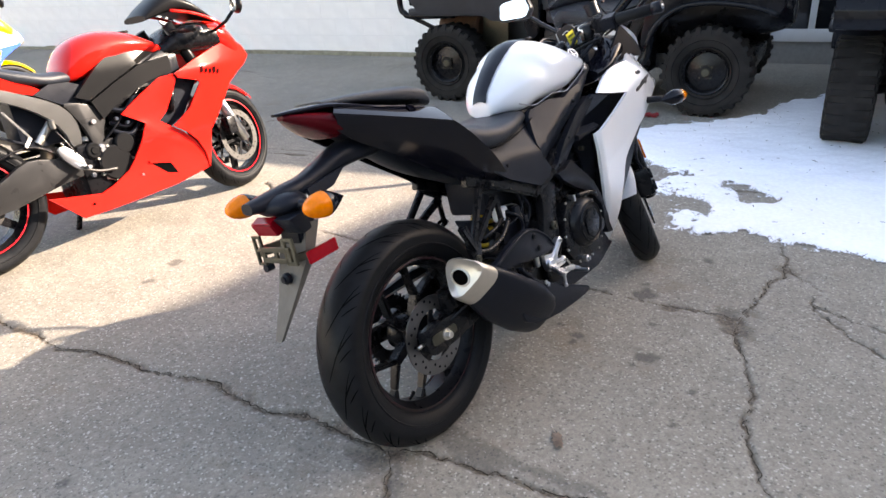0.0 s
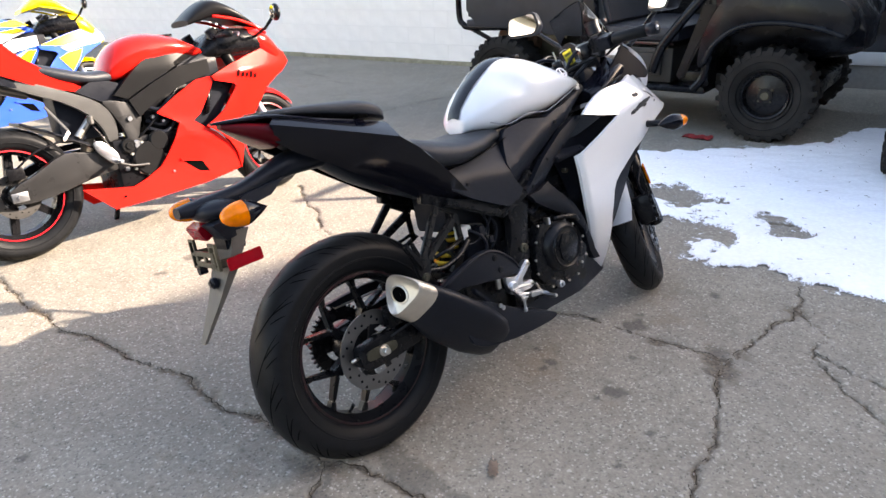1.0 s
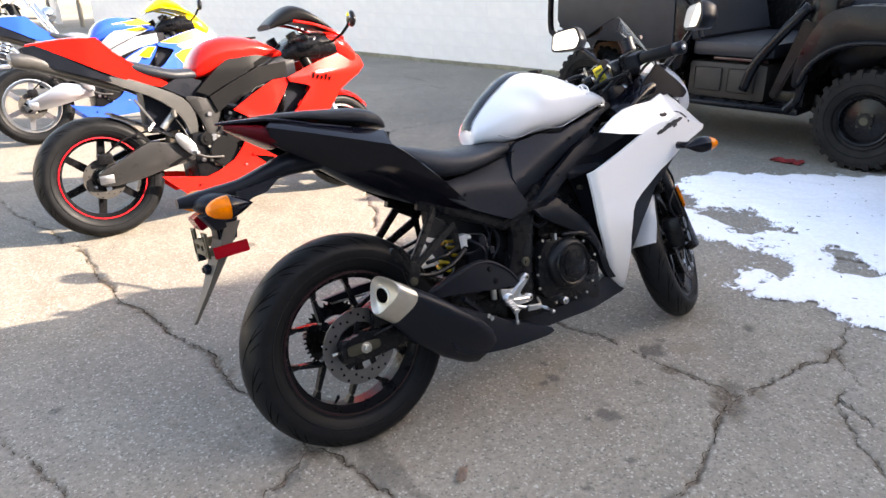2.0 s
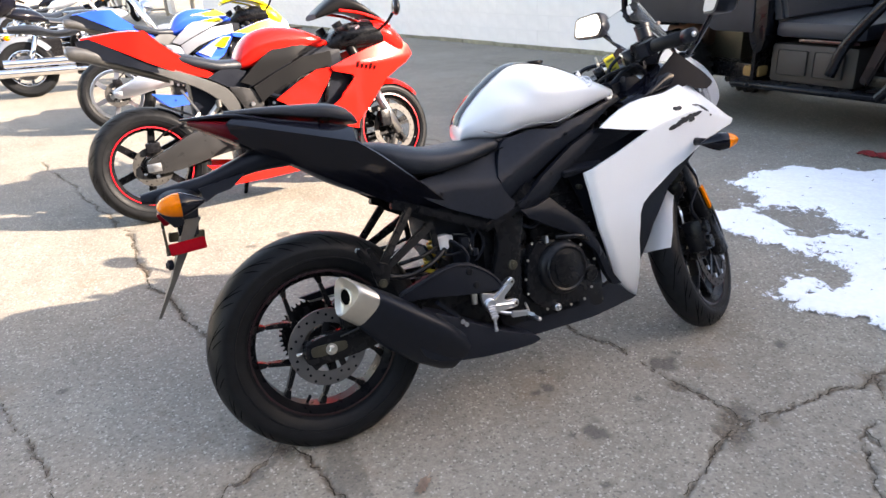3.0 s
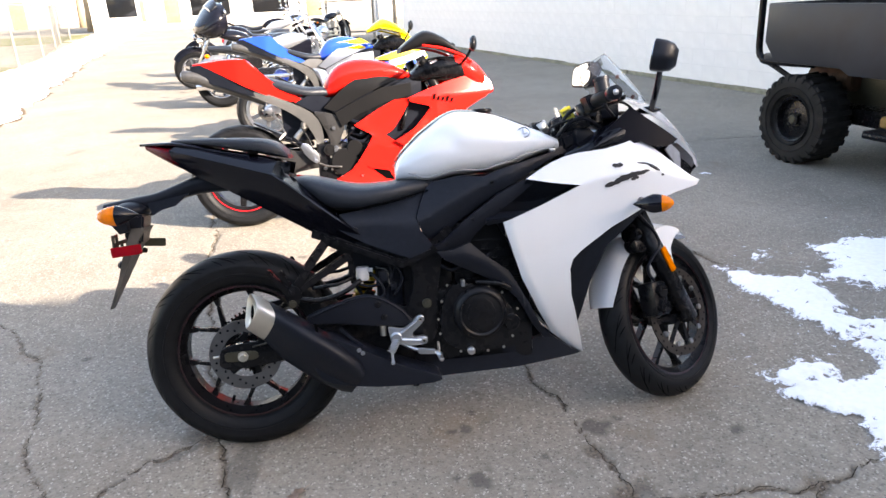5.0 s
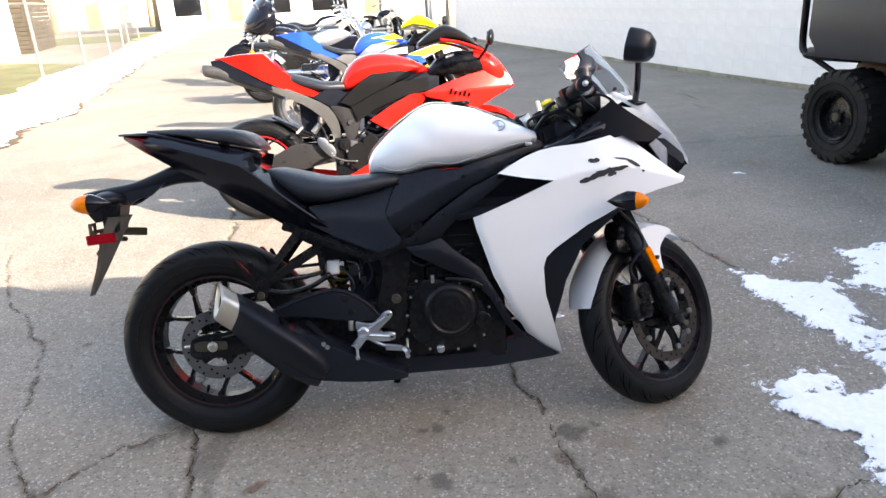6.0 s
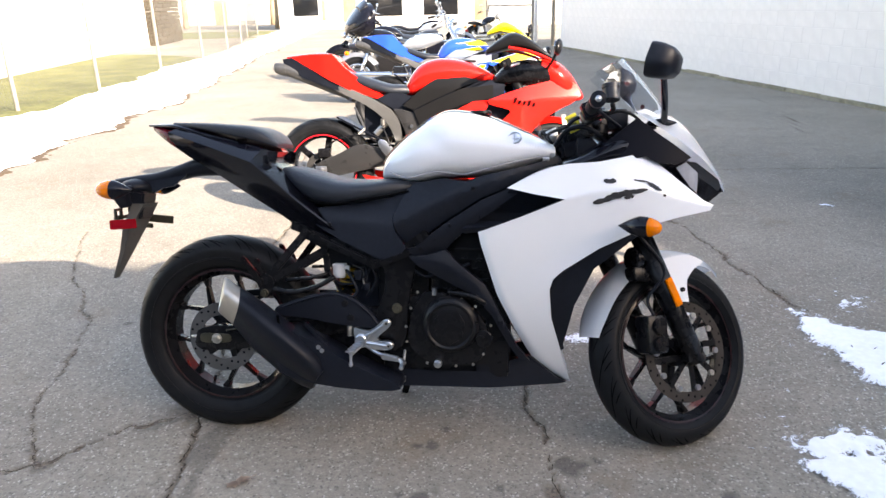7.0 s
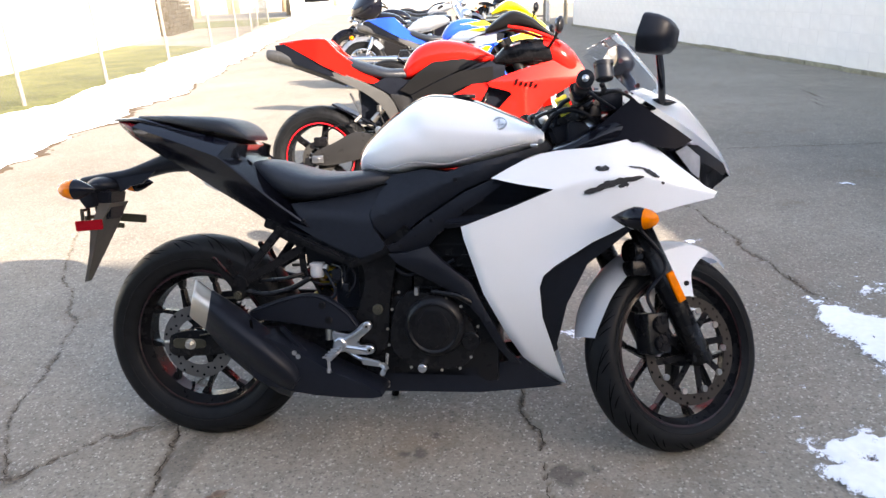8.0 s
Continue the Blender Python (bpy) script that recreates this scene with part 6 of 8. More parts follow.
# handlebars
for s in (-1, 1):
    root = c2 + Vector((-0.022, s * 0.105, 0.040))
    out = Vector((root.x - 0.135, s * 0.334, root.z - 0.046))
    d = out - root
    hb = part("handlebar", tube([root, out], 0.011, 12), BLACK, bike, m=STEER)
    part("bar_riser", tube([c2 + Vector((0.0, s * 0.104, -0.02)), root + HEAD * 0.012], 0.024, 16), BLACK, hb)
    part("grip", tube([root + d * 0.46, root + d * 0.47, root + d * 0.93], 0.0190, 14), TYRE, hb, "black rubber grip")
    part("bar_end", tube([root + d * 0.94, root + d * 1.06], 0.0200, 14), PLASTIC, hb)
    part("bar_end_bolt", tube([root + d * 1.06, root + d * 1.075], 0.008, 10), ALU, hb)
    part("switch_box", bar(root + d * 0.25, root + d * 0.44, 0.042, 0.048), PLASTIC, hb)
    part("hand_lever", tube(curve([root + d * 0.22 + Vector((0.035, 0, 0)), root + d * 0.45 + Vector((0.060, 0, -0.004)), root + d * 0.75 + Vector((0.056, 0, -0.008)), root + d * 0.98 + Vector((0.045, 0, -0.008))]), 0.0065, 8), BLACK, hb)
    part("lever_perch", bar(root + d * 0.12, root + d * 0.27, 0.05, 0.03), BLACK, hb)
part("brake_reservoir", merge(cyl((c2.x + 0.03, -0.150, c2.z + 0.090), 0.024, 0.020, "Z", 18, 0.003), cyl((c2.x + 0.03, -0.150, c2.z + 0.112), 0.026, 0.005, "Z", 18)), PLASTIC, fk)
for pts in (((1.10, -0.14, 0.96), (1.20, -0.16, 0.99), (1.27, -0.10, 0.93), (1.22, -0.06, 0.82)), ((1.10, 0.14, 0.96), (1.21, 0.15, 0.98), (1.24, 0.05, 0.90), (1.15, 0.03, 0.80)), ((1.05, -0.16, 0.95), (1.00, -0.10, 0.93), (1.02, -0.02, 0.90), (1.08, 0.0, 0.82)), ((1.06, 0.18, 0.95), (0.99, 0.12, 0.95), (0.985, 0.04, 0.92), (1.05, 0.0, 0.84))):
    part("cable", tube(curve(pts), 0.0045, 8), TYRE, bike)
tag = part("key_tag", bar((1.064, -0.030, 0.990), (1.086, -0.034, 0.936), 0.036, 0.002, bev=0.001, up=(0.35, 1, 0.2)), YELLOW, bike, "yellow paper key tag with dark print")
for k in range(3):
    p0 = Vector((1.064, -0.030, 0.990)).lerp(Vector((1.086, -0.034, 0.936)), 0.18 + 0.26 * k)
    p1 = Vector((1.064, -0.030, 0.990)).lerp(Vector((1.086, -0.034, 0.936)), 0.30 + 0.26 * k)
    off = Vector((0.35, 1, 0.2)).normalized() * -0.0014
    part("tag_print", bar(p0 + off, p1 + off, 0.024 - 0.004 * k, 0.0005, bev=0, up=(0.35, 1, 0.2)), TAGINK, tag)
part("key_ring", tube(curve([(1.060, -0.005, 0.985), (1.072, -0.018, 0.995), (1.078, -0.026, 0.985), (1.070, -0.022, 0.976)]), 0.0015, 6), STEEL, bike)

# indicators
def indicator(c, length, r, base, front_lens, turn=0):
    """A teardrop lamp on a short stalk; the amber lens lies at its blunt end."""
    cut = 0.22 if front_lens else 0.03
    e = egg((0, 0, 0), length / 2, r, r * 0.95, power=1.55)
    shell = e.copy()
    bmesh.ops.bisect_plane(shell, geom=shell.verts[:] + shell.edges[:] + shell.faces[:], plane_co=(-length * cut, 0, 0), plane_no=(-1, 0, 0), clear_outer=True)
    bmesh.ops.bisect_plane(e, geom=e.verts[:] + e.edges[:] + e.faces[:], plane_co=(-length * cut, 0, 0), plane_no=(1, 0, 0), clear_outer=True)
    m = Matrix.Translation(c) @ Matrix.Rotation((math.pi if front_lens else 0) + radians(turn), 4, "Z")
    ind = part("indicator", shell, GLOSS, bike, m=m, smooth=60)
    part("indicator_lens", e, AMBER, ind, "amber lens", smooth=60)
    part("indicator_stalk", tube([base, (c[0], c[1] + (0.4 * (base[1] - c[1])), c[2])], 0.013, 10, r2=0.010), PLASTIC, bike)


indicator((1.228, -0.311, 0.689), 0.116, 0.029, (1.235, -0.205, 0.690), True, -28)
indicator((1.228, 0.311, 0.689), 0.116, 0.029, (1.235, 0.205, 0.690), True, 28)
indicator((-0.296, -0.150, 0.767), 0.116, 0.031, (-0.295, -0.030, 0.768), False)
indicator((-0.296, 0.150, 0.770), 0.116, 0.031, (-0.300, 0.030, 0.770), False)

# rear bracket for the plate: arm, flap, reflectors
arm = loft(sections([(-0.385, 0.770, 0.796, 0.020, 2.6, 2.6, 0.01), (-0.340, 0.764, 0.804, 0.028, 2.6, 2.6, 0.008), (-0.280, 0.764, 0.812, 0.032, 2.8, 2.8, 0.004), (-0.225, 0.776, 0.820, 0.030, 2.8, 2.8, 0.0), (-0.160, 0.792, 0.842, 0.034, 2.8, 2.8, 0.0), (-0.09, 0.806, 0.866, 0.042, 2.8, 2.8, 0.0), (0.0, 0.808, 0.880, 0.050, 2.8, 2.8, 0.0)], 4), 20)
pa = part("plate_bracket", arm, PLASTIC, bike)
part("arm_shield", panel([(-0.245, 0.790), (-0.120, 0.812), (-0.140, 0.796), (-0.166, 0.776), (-0.205, 0.768), (-0.235, 0.752)], lambda x, z: 0.038, 0.010, 0.03), TEXTURED, pa)
for c in ((-0.298, -0.040, 0.752), (-0.272, -0.040, 0.736)):
    part("bracket_screw", cyl(c, 0.006, 0.006, n=10), STEEL, pa)
part("bracket_block", merge(egg((-0.300, 0.0, 0.772), 0.055, 0.070, 0.028), bar((-0.285, -0.018, 0.760), (-0.292, -0.020, 0.672), 0.062, 0.085, 0.046, 0.072, bev=0.006)), PLASTIC, pa)
part("plate_lamp", bar((-0.345, 0.020, 0.745), (-0.330, 0.020, 0.712), 0.03, 0.078), REDLENS, pa, "small red lamp")
part("lamp_hood", slab([(-0.352, 0.748), (-0.300, 0.756), (-0.296, 0.712), (-0.322, 0.706)], -0.086, -0.024, 0.004), PLASTIC, pa)
flap = bmesh.new()
q = []
for x, z, h, th, yo in ((-0.275, 0.720, 0.044, 0.040, 0.0), (-0.315, 0.640, 0.050, 0.024, 0.0), (-0.352, 0.565, 0.032, 0.014, 0.012), (-0.404, 0.470, 0.011, 0.008, 0.025)):
    q.append([flap.verts.new((x + i * th / 2, -0.018 + yo + j * h, z)) for i, j in ((-1, -1), (1, -1), (1, 1), (-1, 1))])
for a, b in zip(q, q[1:]):
    for k in range(4):
        flap.faces.new((a[k], a[(k + 1) % 4], b[(k + 1) % 4], b[k]))
flap.faces.new(q[0][::-1])
flap.faces.new(q[-1])
bmesh.ops.recalc_face_normals(flap, faces=flap.faces[:])
part("mud_flap", flap, FLAP, pa, "dark grey tapered mud flap", smooth=30)
part("flap_stud", merge(cyl((-0.350, -0.012, 0.606), 0.014, 0.008, "X", 14, 0.003), cyl((-0.356, -0.012, 0.606), 0.008, 0.006, "X", 8)), PLASTIC, pa)
def pierced(ya, yb, za, zb, cells, w=0.009):
    """A small upright plate across the bike with oblong holes: cells along its length."""
    bm = None
    n, tall = cells, (zb - za) > (yb - ya)
    for k in range(n + 1):
        u = k / n
        if tall:
            z = za + (zb - za) * u
            bm = merge(bm, box(-0.352, -0.346, ya, yb, z - w / 2, z + w / 2, 0.001))
        else:
            y = ya + (yb - ya) * u
            bm = merge(bm, box(-0.352, -0.346, y - w / 2, y + w / 2, za, zb, 0.001))
    for e in (0, 1):
        if tall:
            y = ya if e == 0 else yb
            bm = merge(bm, box(-0.3525, -0.3455, y - w / 2, y + w / 2, za - w / 2, zb + w / 2, 0.001))
        else:
            z = za if e == 0 else zb
            bm = merge(bm, box(-0.3525, -0.3455, ya - w / 2, yb + w / 2, z - w / 2, z + w / 2, 0.001))
    return bm


part("plate_holder", merge(merge(pierced(0.052, 0.076, 0.640, 0.706, 2, 0.007), pierced(-0.046, 0.050, 0.650, 0.676, 2, 0.012)), pierced(-0.066, -0.036, 0.644, 0.700, 1, 0.009)), OLIVE, pa, "dark olive metal plate holder")
part("holder_arm", bar((-0.348, -0.06, 0.655), (-0.300, -0.075, 0.655), 0.020, 0.006), OLIVE, pa)
part("holder_arm", bar((-0.348, 0.064, 0.642), (-0.29, 0.05, 0.640), 0.016, 0.006), OLIVE, pa)
part("holder_knob", cyl((-0.344, 0.055, 0.630), 0.010, 0.010, "X", 10), PLASTIC, pa)
part("side_reflector", bar((-0.345, -0.106, 0.656), (-0.258, -0.106, 0.662), 0.030, 0.007, bev=0.002), REDLENS, pa, "red side reflector")
part("side_reflector", bar((-0.340, 0.080, 0.666), (-0.246, 0.102, 0.656), 0.026, 0.007, bev=0.002), OLIVE, pa)

# side stand on the far side
part("side_stand", merge(bar((0.60, 0.10, 0.27), (0.50, 0.245, -0.050), 0.022, 0.022), box(0.465, 0.535, 0.225, 0.275, -0.066, -0.052, 0.004)), BLACK, bike)


# ---- other sport motorcycles in the row ----
def fairing_half(x, z):
    """Half width of a sport motorcycle's fairing."""
    y = 0.212 - 0.16 * max(0, 0.42 - z) ** 1.0 - 0.35 * max(0, z - 0.72)
    return y * (1 if x < 1.2 else max(0.25, 1 - 1.5 * (x - 1.2) ** 1.3)) - 0.06 * max(0, 0.55 - x)


def sport_bike(m, label, side, tank, tail, upper, frame, rim_mat, ring, marks=None, detail=True, steer=12):
    """A faired sport motorcycle; local x ahead, leaning as m says."""
    b = thing("motorcycle", label, "motorcycle", m, "motorcycles parked in a row")
    rw2 = part("rear_wheel", cyl((0, 0, 0), 0.012, 0.13), BLACK, b, m=Matrix.Translation((0, 0, 0.31)))
    tyre(0.315, 0.216, 0.088, "tyre", rw2)
    rim_y(0.216, 0.085, 0.05, 6, 0.04, rim_mat, "rim", rw2, ring, 0.022)
    brake_disc(0.105, 0.065, -0.09, rw2, 20, 5, DULLDISC)
    part("arm_end", merge(box(-0.035, 0.035, -0.145, -0.135, -0.022, 0.022, 0.003), cyl((0, -0.147, 0), 0.013, 0.006, n=6)), ALU, rw2)
    sw = part("swing_arm", slab(smooth_outline([(-0.05, 0.345), (-0.03, 0.270), (0.12, 0.270), (0.36, 0.325), (0.52, 0.34), (0.52, 0.44), (0.36, 0.44), (0.24, 0.475), (0.10, 0.40)], 2), -0.14, -0.100, 0.013), FRAMEP if detail else ALU, b)
    part("far_arm", flip(slab([(-0.05, 0.345), (-0.03, 0.270), (0.52, 0.34), (0.52, 0.44), (0.24, 0.45)], -0.14, -0.105, 0.005)), GREYP if detail else ALU, sw)
    part("rear_hugger", bar((0.10, 0, 0.63), (0.38, 0, 0.48), 0.012, 0.17), PLASTIC, b)
    piv, ax = Vector((1.39, 0, 0.30)), Vector((1.43, 0, 0.295))
    st2 = Matrix.Translation(piv) @ Matrix.Rotation(radians(steer), 4, HEAD) @ Matrix.Translation(-piv)
    fw2 = part("front_wheel", cyl((0, 0, 0), 0.012, 0.12), BLACK, b, m=st2 @ Matrix.Translation(ax))
    tyre(0.297, 0.216, 0.060, "tyre", fw2)
    rim_y(0.216, 0.06, 0.045, 6, 0.04, rim_mat, "rim", fw2, ring, 0.020)
    for y in (-0.075, 0.075):
        brake_disc(0.150, 0.115, y, fw2, 24, 6, DULLDISC)
    for s in (-1, 1):
        a = ax + Vector((0, s * 0.105, 0))
        fk2 = part("fork_leg", tube([a - HEAD * 0.03, a + HEAD * 0.30], 0.027, 12), ALU, b, m=st2)
        part("fork_tube", tube([a + HEAD * 0.29, a + HEAD * 0.72], 0.030, 12), GREYP, fk2)
        part("caliper", box(a.x - 0.12, a.x - 0.05, a.y - 0.03, a.y + 0.025, a.z + 0.02, a.z + 0.12, 0.01), BLACK, fk2)
    bm = bmesh.new()
    rows = []
    for i in range(17):
        a = radians(40 + 115 * i / 16)
        rows.append([bm.verts.new((ax.x + (0.318 - 0.045 * abs(k / 5) ** 2.5) * math.cos(a), 0.068 * k / 5, ax.z + (0.318 - 0.045 * abs(k / 5) ** 2.5) * math.sin(a))) for k in range(-5, 6)])
    for p, q in zip(rows, rows[1:]):
        for k in range(10):
            bm.faces.new((p[k], q[k], q[k + 1], p[k + 1]))
    bmesh.ops.solidify(bm, geom=bm.faces[:], thickness=0.004)
    part("front_mudguard", bm, upper, b, m=st2, smooth=50)

    dep = fairing_half
    REAR = [(0.696, 0.577), (0.828, 0.652), (0.951, 0.711), (1.033, 0.716), (1.043, 0.690), (1.0, 0.622), (0.935, 0.538), (0.883, 0.506), (0.936, 0.466), (1.0, 0.42), (1.06, 0.36), (1.10, 0.29), (1.116, 0.20), (1.04, 0.185), (0.90, 0.165), (0.60, 0.150), (0.395, 0.145), (0.26, 0.280), (0.50, 0.238), (0.569, 0.262), (0.66, 0.31), (0.699, 0.354), (0.767, 0.446), (0.806, 0.510)]
    FRONT = [(1.036, 0.716), (1.176, 0.765), (1.30, 0.80), (1.438, 0.829), (1.52, 0.838), (1.58, 0.79), (1.60, 0.735), (1.541, 0.69), (1.482, 0.665), (1.38, 0.610), (1.285, 0.512), (1.20, 0.43), (1.167, 0.394), (1.145, 0.30), (1.118, 0.20), (1.104, 0.29), (1.064, 0.362), (1.004, 0.422), (0.939, 0.468), (0.989, 0.493), (1.063, 0.536), (1.172, 0.645), (1.160, 0.662), (1.050, 0.692)]
    for s in (-1, 1):
        fp2 = part("side_fairing", panel(FRONT, lambda x, z: dep(x, z) + 0.003 + 0.02 * max(0, min(1, (1.17 - x) / 0.15)) * max(0, min(1, (0.66 - z) / 0.1)), 0.012, 0.02, side=s), side, b, smooth=35)
        part("lower_fairing", panel(REAR, lambda x, z: dep(x, z) - 0.012 * max(0, min(1, (z - 0.44) / 0.1)) + 0.004 * math.exp(-((z - 0.50 + 0.9 * (x - 0.80)) / 0.03) ** 2), 0.012, 0.02, side=s), side, b, smooth=35)
        part("vent_lining", panel([(0.86, 0.50), (1.04, 0.72), (1.20, 0.68), (1.06, 0.50), (0.93, 0.44)], lambda x, z: dep(x, z) - 0.055, 0.008, 0.05, side=s), PLASTIC, fp2)
        part("radiator_pipe", tube([(1.03, s * 0.165, 0.66), (0.99, s * 0.165, 0.53)], 0.014, 10), BLACK, b)
        part("lower_vent", panel([(0.772, 0.318), (0.885, 0.292), (0.925, 0.222), (0.862, 0.240)], lambda x, z: dep(x, z) + 0.002, 0.006, 0.03, side=s), HOLE, fp2)
        part("vent_lip", panel([(0.765, 0.328), (0.892, 0.300), (0.887, 0.288), (0.768, 0.314)], lambda x, z: dep(x, z) + 0.009, 0.010, 0.03, side=s), side, fp2)
        part("panel_screw", cyl((0.72, s * (dep(0.72, 0.30) + 0.002), 0.27), 0.006, 0.003, n=10), ALU, fp2)
        part("panel_screw", cyl((0.45, s * (dep(0.45, 0.2) + 0.002), 0.20), 0.006, 0.003, n=10), HOLE, fp2)
        if marks and s < 0:
            for k in range(5):
                x = 1.186 + 0.028 * k
                hgt = 0.034 if k in (0, 3) else 0.024
                part("logo_stroke", panel([(x, 0.694 - 0.20 * (x - 1.188)), (x + 0.016, 0.696 - 0.20 * (x - 1.188)), (x + 0.018 + hgt * 0.30, 0.696 + hgt - 0.20 * (x - 1.188)), (x + hgt * 0.25, 0.694 + hgt - 0.20 * (x - 1.188))], lambda x, z: dep(x, z) + 0.008, 0.004, 0.05), marks, fp2)
    part("nose_cowl", loft(sections([(1.36, 0.83, 0.965, 0.150, 3, 2.3), (1.45, 0.77, 0.945, 0.158, 3, 2.3), (1.53, 0.71, 0.885, 0.130, 3, 2.3), (1.59, 0.70, 0.80, 0.085, 3, 2.3), (1.625, 0.715, 0.745, 0.03, 3, 2.3)], 3), 28), upper, b)
    for s in (-1, 1):
        part("headlamp", panel(smooth_outline([(1.50, 0.745), (1.57, 0.775), (1.605, 0.745), (1.56, 0.705)], 2), lambda x, z: 0.142 - 0.75 * max(0, x - 1.50), 0.02, 0.03, side=s), LAMPGLASS, b)
    part("cockpit_panel", loft(sections([(1.07, 0.80, 0.85, 0.10, 3, 3), (1.16, 0.80, 0.93, 0.150, 3, 3), (1.28, 0.80, 0.955, 0.158, 3, 3), (1.42, 0.80, 0.935, 0.155, 3, 3)], 3), 24), BLACK, b)
    for s in (-1, 1):
        part("cowl_rim", tube(curve([(1.160, s * 0.134, 1.022), (1.285, s * 0.144, 0.995), (1.40, s * 0.152, 0.948), (1.46, s * 0.150, 0.905)]), 0.009, 10), upper, b)
    part("windscreen", loft(sections([(1.030, 0.985, 1.018, 0.098, 4, 2.2), (1.10, 1.000, 1.072, 0.115, 4, 2.2), (1.19, 1.015, 1.116, 0.130, 4, 2.2), (1.285, 1.000, 1.082, 0.138, 4, 2.2), (1.38, 0.965, 1.008, 0.130, 4, 2.2), (1.45, 0.935, 0.950, 0.10, 4, 2.2)], 4), 28), GREYP if detail else upper, b, "dark tinted windscreen" if detail else "")
    part("battery_tray", box(0.27, 0.60, -0.07, 0.07, 0.50, 0.76, 0.02), PLASTIC, b)
    part("airbox", loft(sections([(0.58, 0.62, 0.74, 0.10, 4, 4), (0.70, 0.62, 0.82, 0.125, 4, 4), (0.95, 0.62, 0.84, 0.125, 4, 4), (1.14, 0.66, 0.86, 0.11, 4, 4)], 2)), PLASTIC, b)
    tk = part("fuel_tank", loft(sections([(0.530, 0.745, 0.800, 0.075, 3, 2.2), (0.575, 0.750, 0.885, 0.115, 3, 2.3), (0.65, 0.760, 0.948, 0.142, 3, 2.4), (0.77, 0.785, 0.972, 0.150, 3, 2.4), (0.92, 0.815, 0.948, 0.142, 3, 2.3), (1.04, 0.825, 0.893, 0.112, 3, 2.2), (1.11, 0.830, 0.852, 0.06, 3, 2.2)], 4), 36), tank, b, smooth=60)
    part("fuel_cap", cyl((0.93, 0, 0.951), 0.04, 0.006, "Z", 20, 0.002), GREYP, tk)
    for s in (-1, 1):
        part("frame_cover", panel([(0.527, 0.693), (0.612, 0.767), (0.67, 0.812), (0.71, 0.837), (0.755, 0.856), (0.801, 0.864), (0.90, 0.857), (0.994, 0.835), (0.884, 0.797), (0.72, 0.728), (0.59, 0.667)], lambda x, z: 0.160 - 0.10 * max(0, x - 0.85) - 0.25 * max(0, z - 0.80), 0.02, 0.03, side=s), GREYP if detail else frame, b, smooth=40)
        part("frame_spar", panel([(0.592, 0.660), (0.72, 0.720), (0.884, 0.788), (1.071, 0.806), (1.07, 0.73), (0.907, 0.700), (0.736, 0.640), (0.627, 0.572)], lambda x, z: 0.165 - 0.10 * max(0, x - 0.85), 0.03, 0.03, side=s), GREYP if detail else frame, b)
        part("pivot_plate", slab(smooth_outline([(0.455, 0.682), (0.592, 0.654), (0.655, 0.585), (0.605, 0.50), (0.622, 0.41), (0.606, 0.312), (0.556, 0.32), (0.550, 0.45), (0.532, 0.546), (0.481, 0.642)], 2), s * 0.150, s * 0.120, 0.006), frame, b)
        part("rear_frame", panel(smooth_outline([(0.03, 0.875), (0.20, 0.800), (0.33, 0.742), (0.46, 0.672), (0.508, 0.585), (0.512, 0.470), (0.470, 0.462), (0.452, 0.540), (0.400, 0.622), (0.30, 0.698), (0.16, 0.765), (0.04, 0.825)], 2), lambda x, z: 0.085 + 0.13 * max(0, x) ** 0.9 - 0.5 * abs(z - (0.86 - 0.42 * x)) ** 1.5, 0.03, 0.018, side=s), SILVERP, b)
        part("tail_panel", panel([(-0.175, 0.995), (-0.05, 1.008), (0.10, 1.004), (0.140, 0.962), (0.165, 0.932), (0.265, 0.850), (0.415, 0.745), (0.370, 0.735), (0.200, 0.790), (0.08, 0.850), (-0.04, 0.920), (-0.12, 0.965)], lambda x, z: min(0.115, 0.045 + 0.30 * (x + 0.19)), 0.02, 0.03, side=s), tail, b)
        part("under_tail", panel([(-0.225, 0.985), (-0.165, 0.990), (-0.10, 0.955), (0.08, 0.845), (0.26, 0.775), (0.20, 0.765), (0.05, 0.815), (-0.13, 0.885), (-0.215, 0.935)], lambda x, z: min(0.105, 0.042 + 0.25 * (x + 0.22)), 0.02, 0.03, side=s), PLASTIC, b)
    part("tail_top", loft(sections([(-0.20, 0.985, 1.0, 0.03, 3, 2.5), (-0.05, 0.94, 1.016, 0.075, 3, 2.5), (0.08, 0.93, 1.012, 0.092, 3, 2.5), (0.14, 0.90, 0.965, 0.09, 3, 2.5)], 3)), tail, b)
    mf = part("muffler", loft(sections([(-0.232, 0.892, 0.962, 0.062, 3, 3), (-0.18, 0.872, 0.950, 0.066, 3, 3), (0.0, 0.80, 0.875, 0.062, 3, 3), (0.18, 0.73, 0.79, 0.045, 3, 3)], 3), 24), DULLSTEEL, b)
    part("muffler_cap", loft(sections([(-0.276, 0.905, 0.962, 0.055, 3, 3), (-0.268, 0.896, 0.968, 0.066, 3, 3), (-0.205, 0.878, 0.958, 0.068, 3, 3)], 2), 24), DULLSTEEL, mf, "dull steel end cap")
    for s in (-1, 1):
        part("outlet_bore", merge(lathe([(0.016, -0.006), (0.021, -0.006), (0.021, 0.004), (0.016, 0.004)], 18, "X"), cyl((0.002, 0, 0), 0.018, 0.002, "X")), STEEL, mf, m=Matrix.Translation((-0.278, s * 0.028, 0.934)))
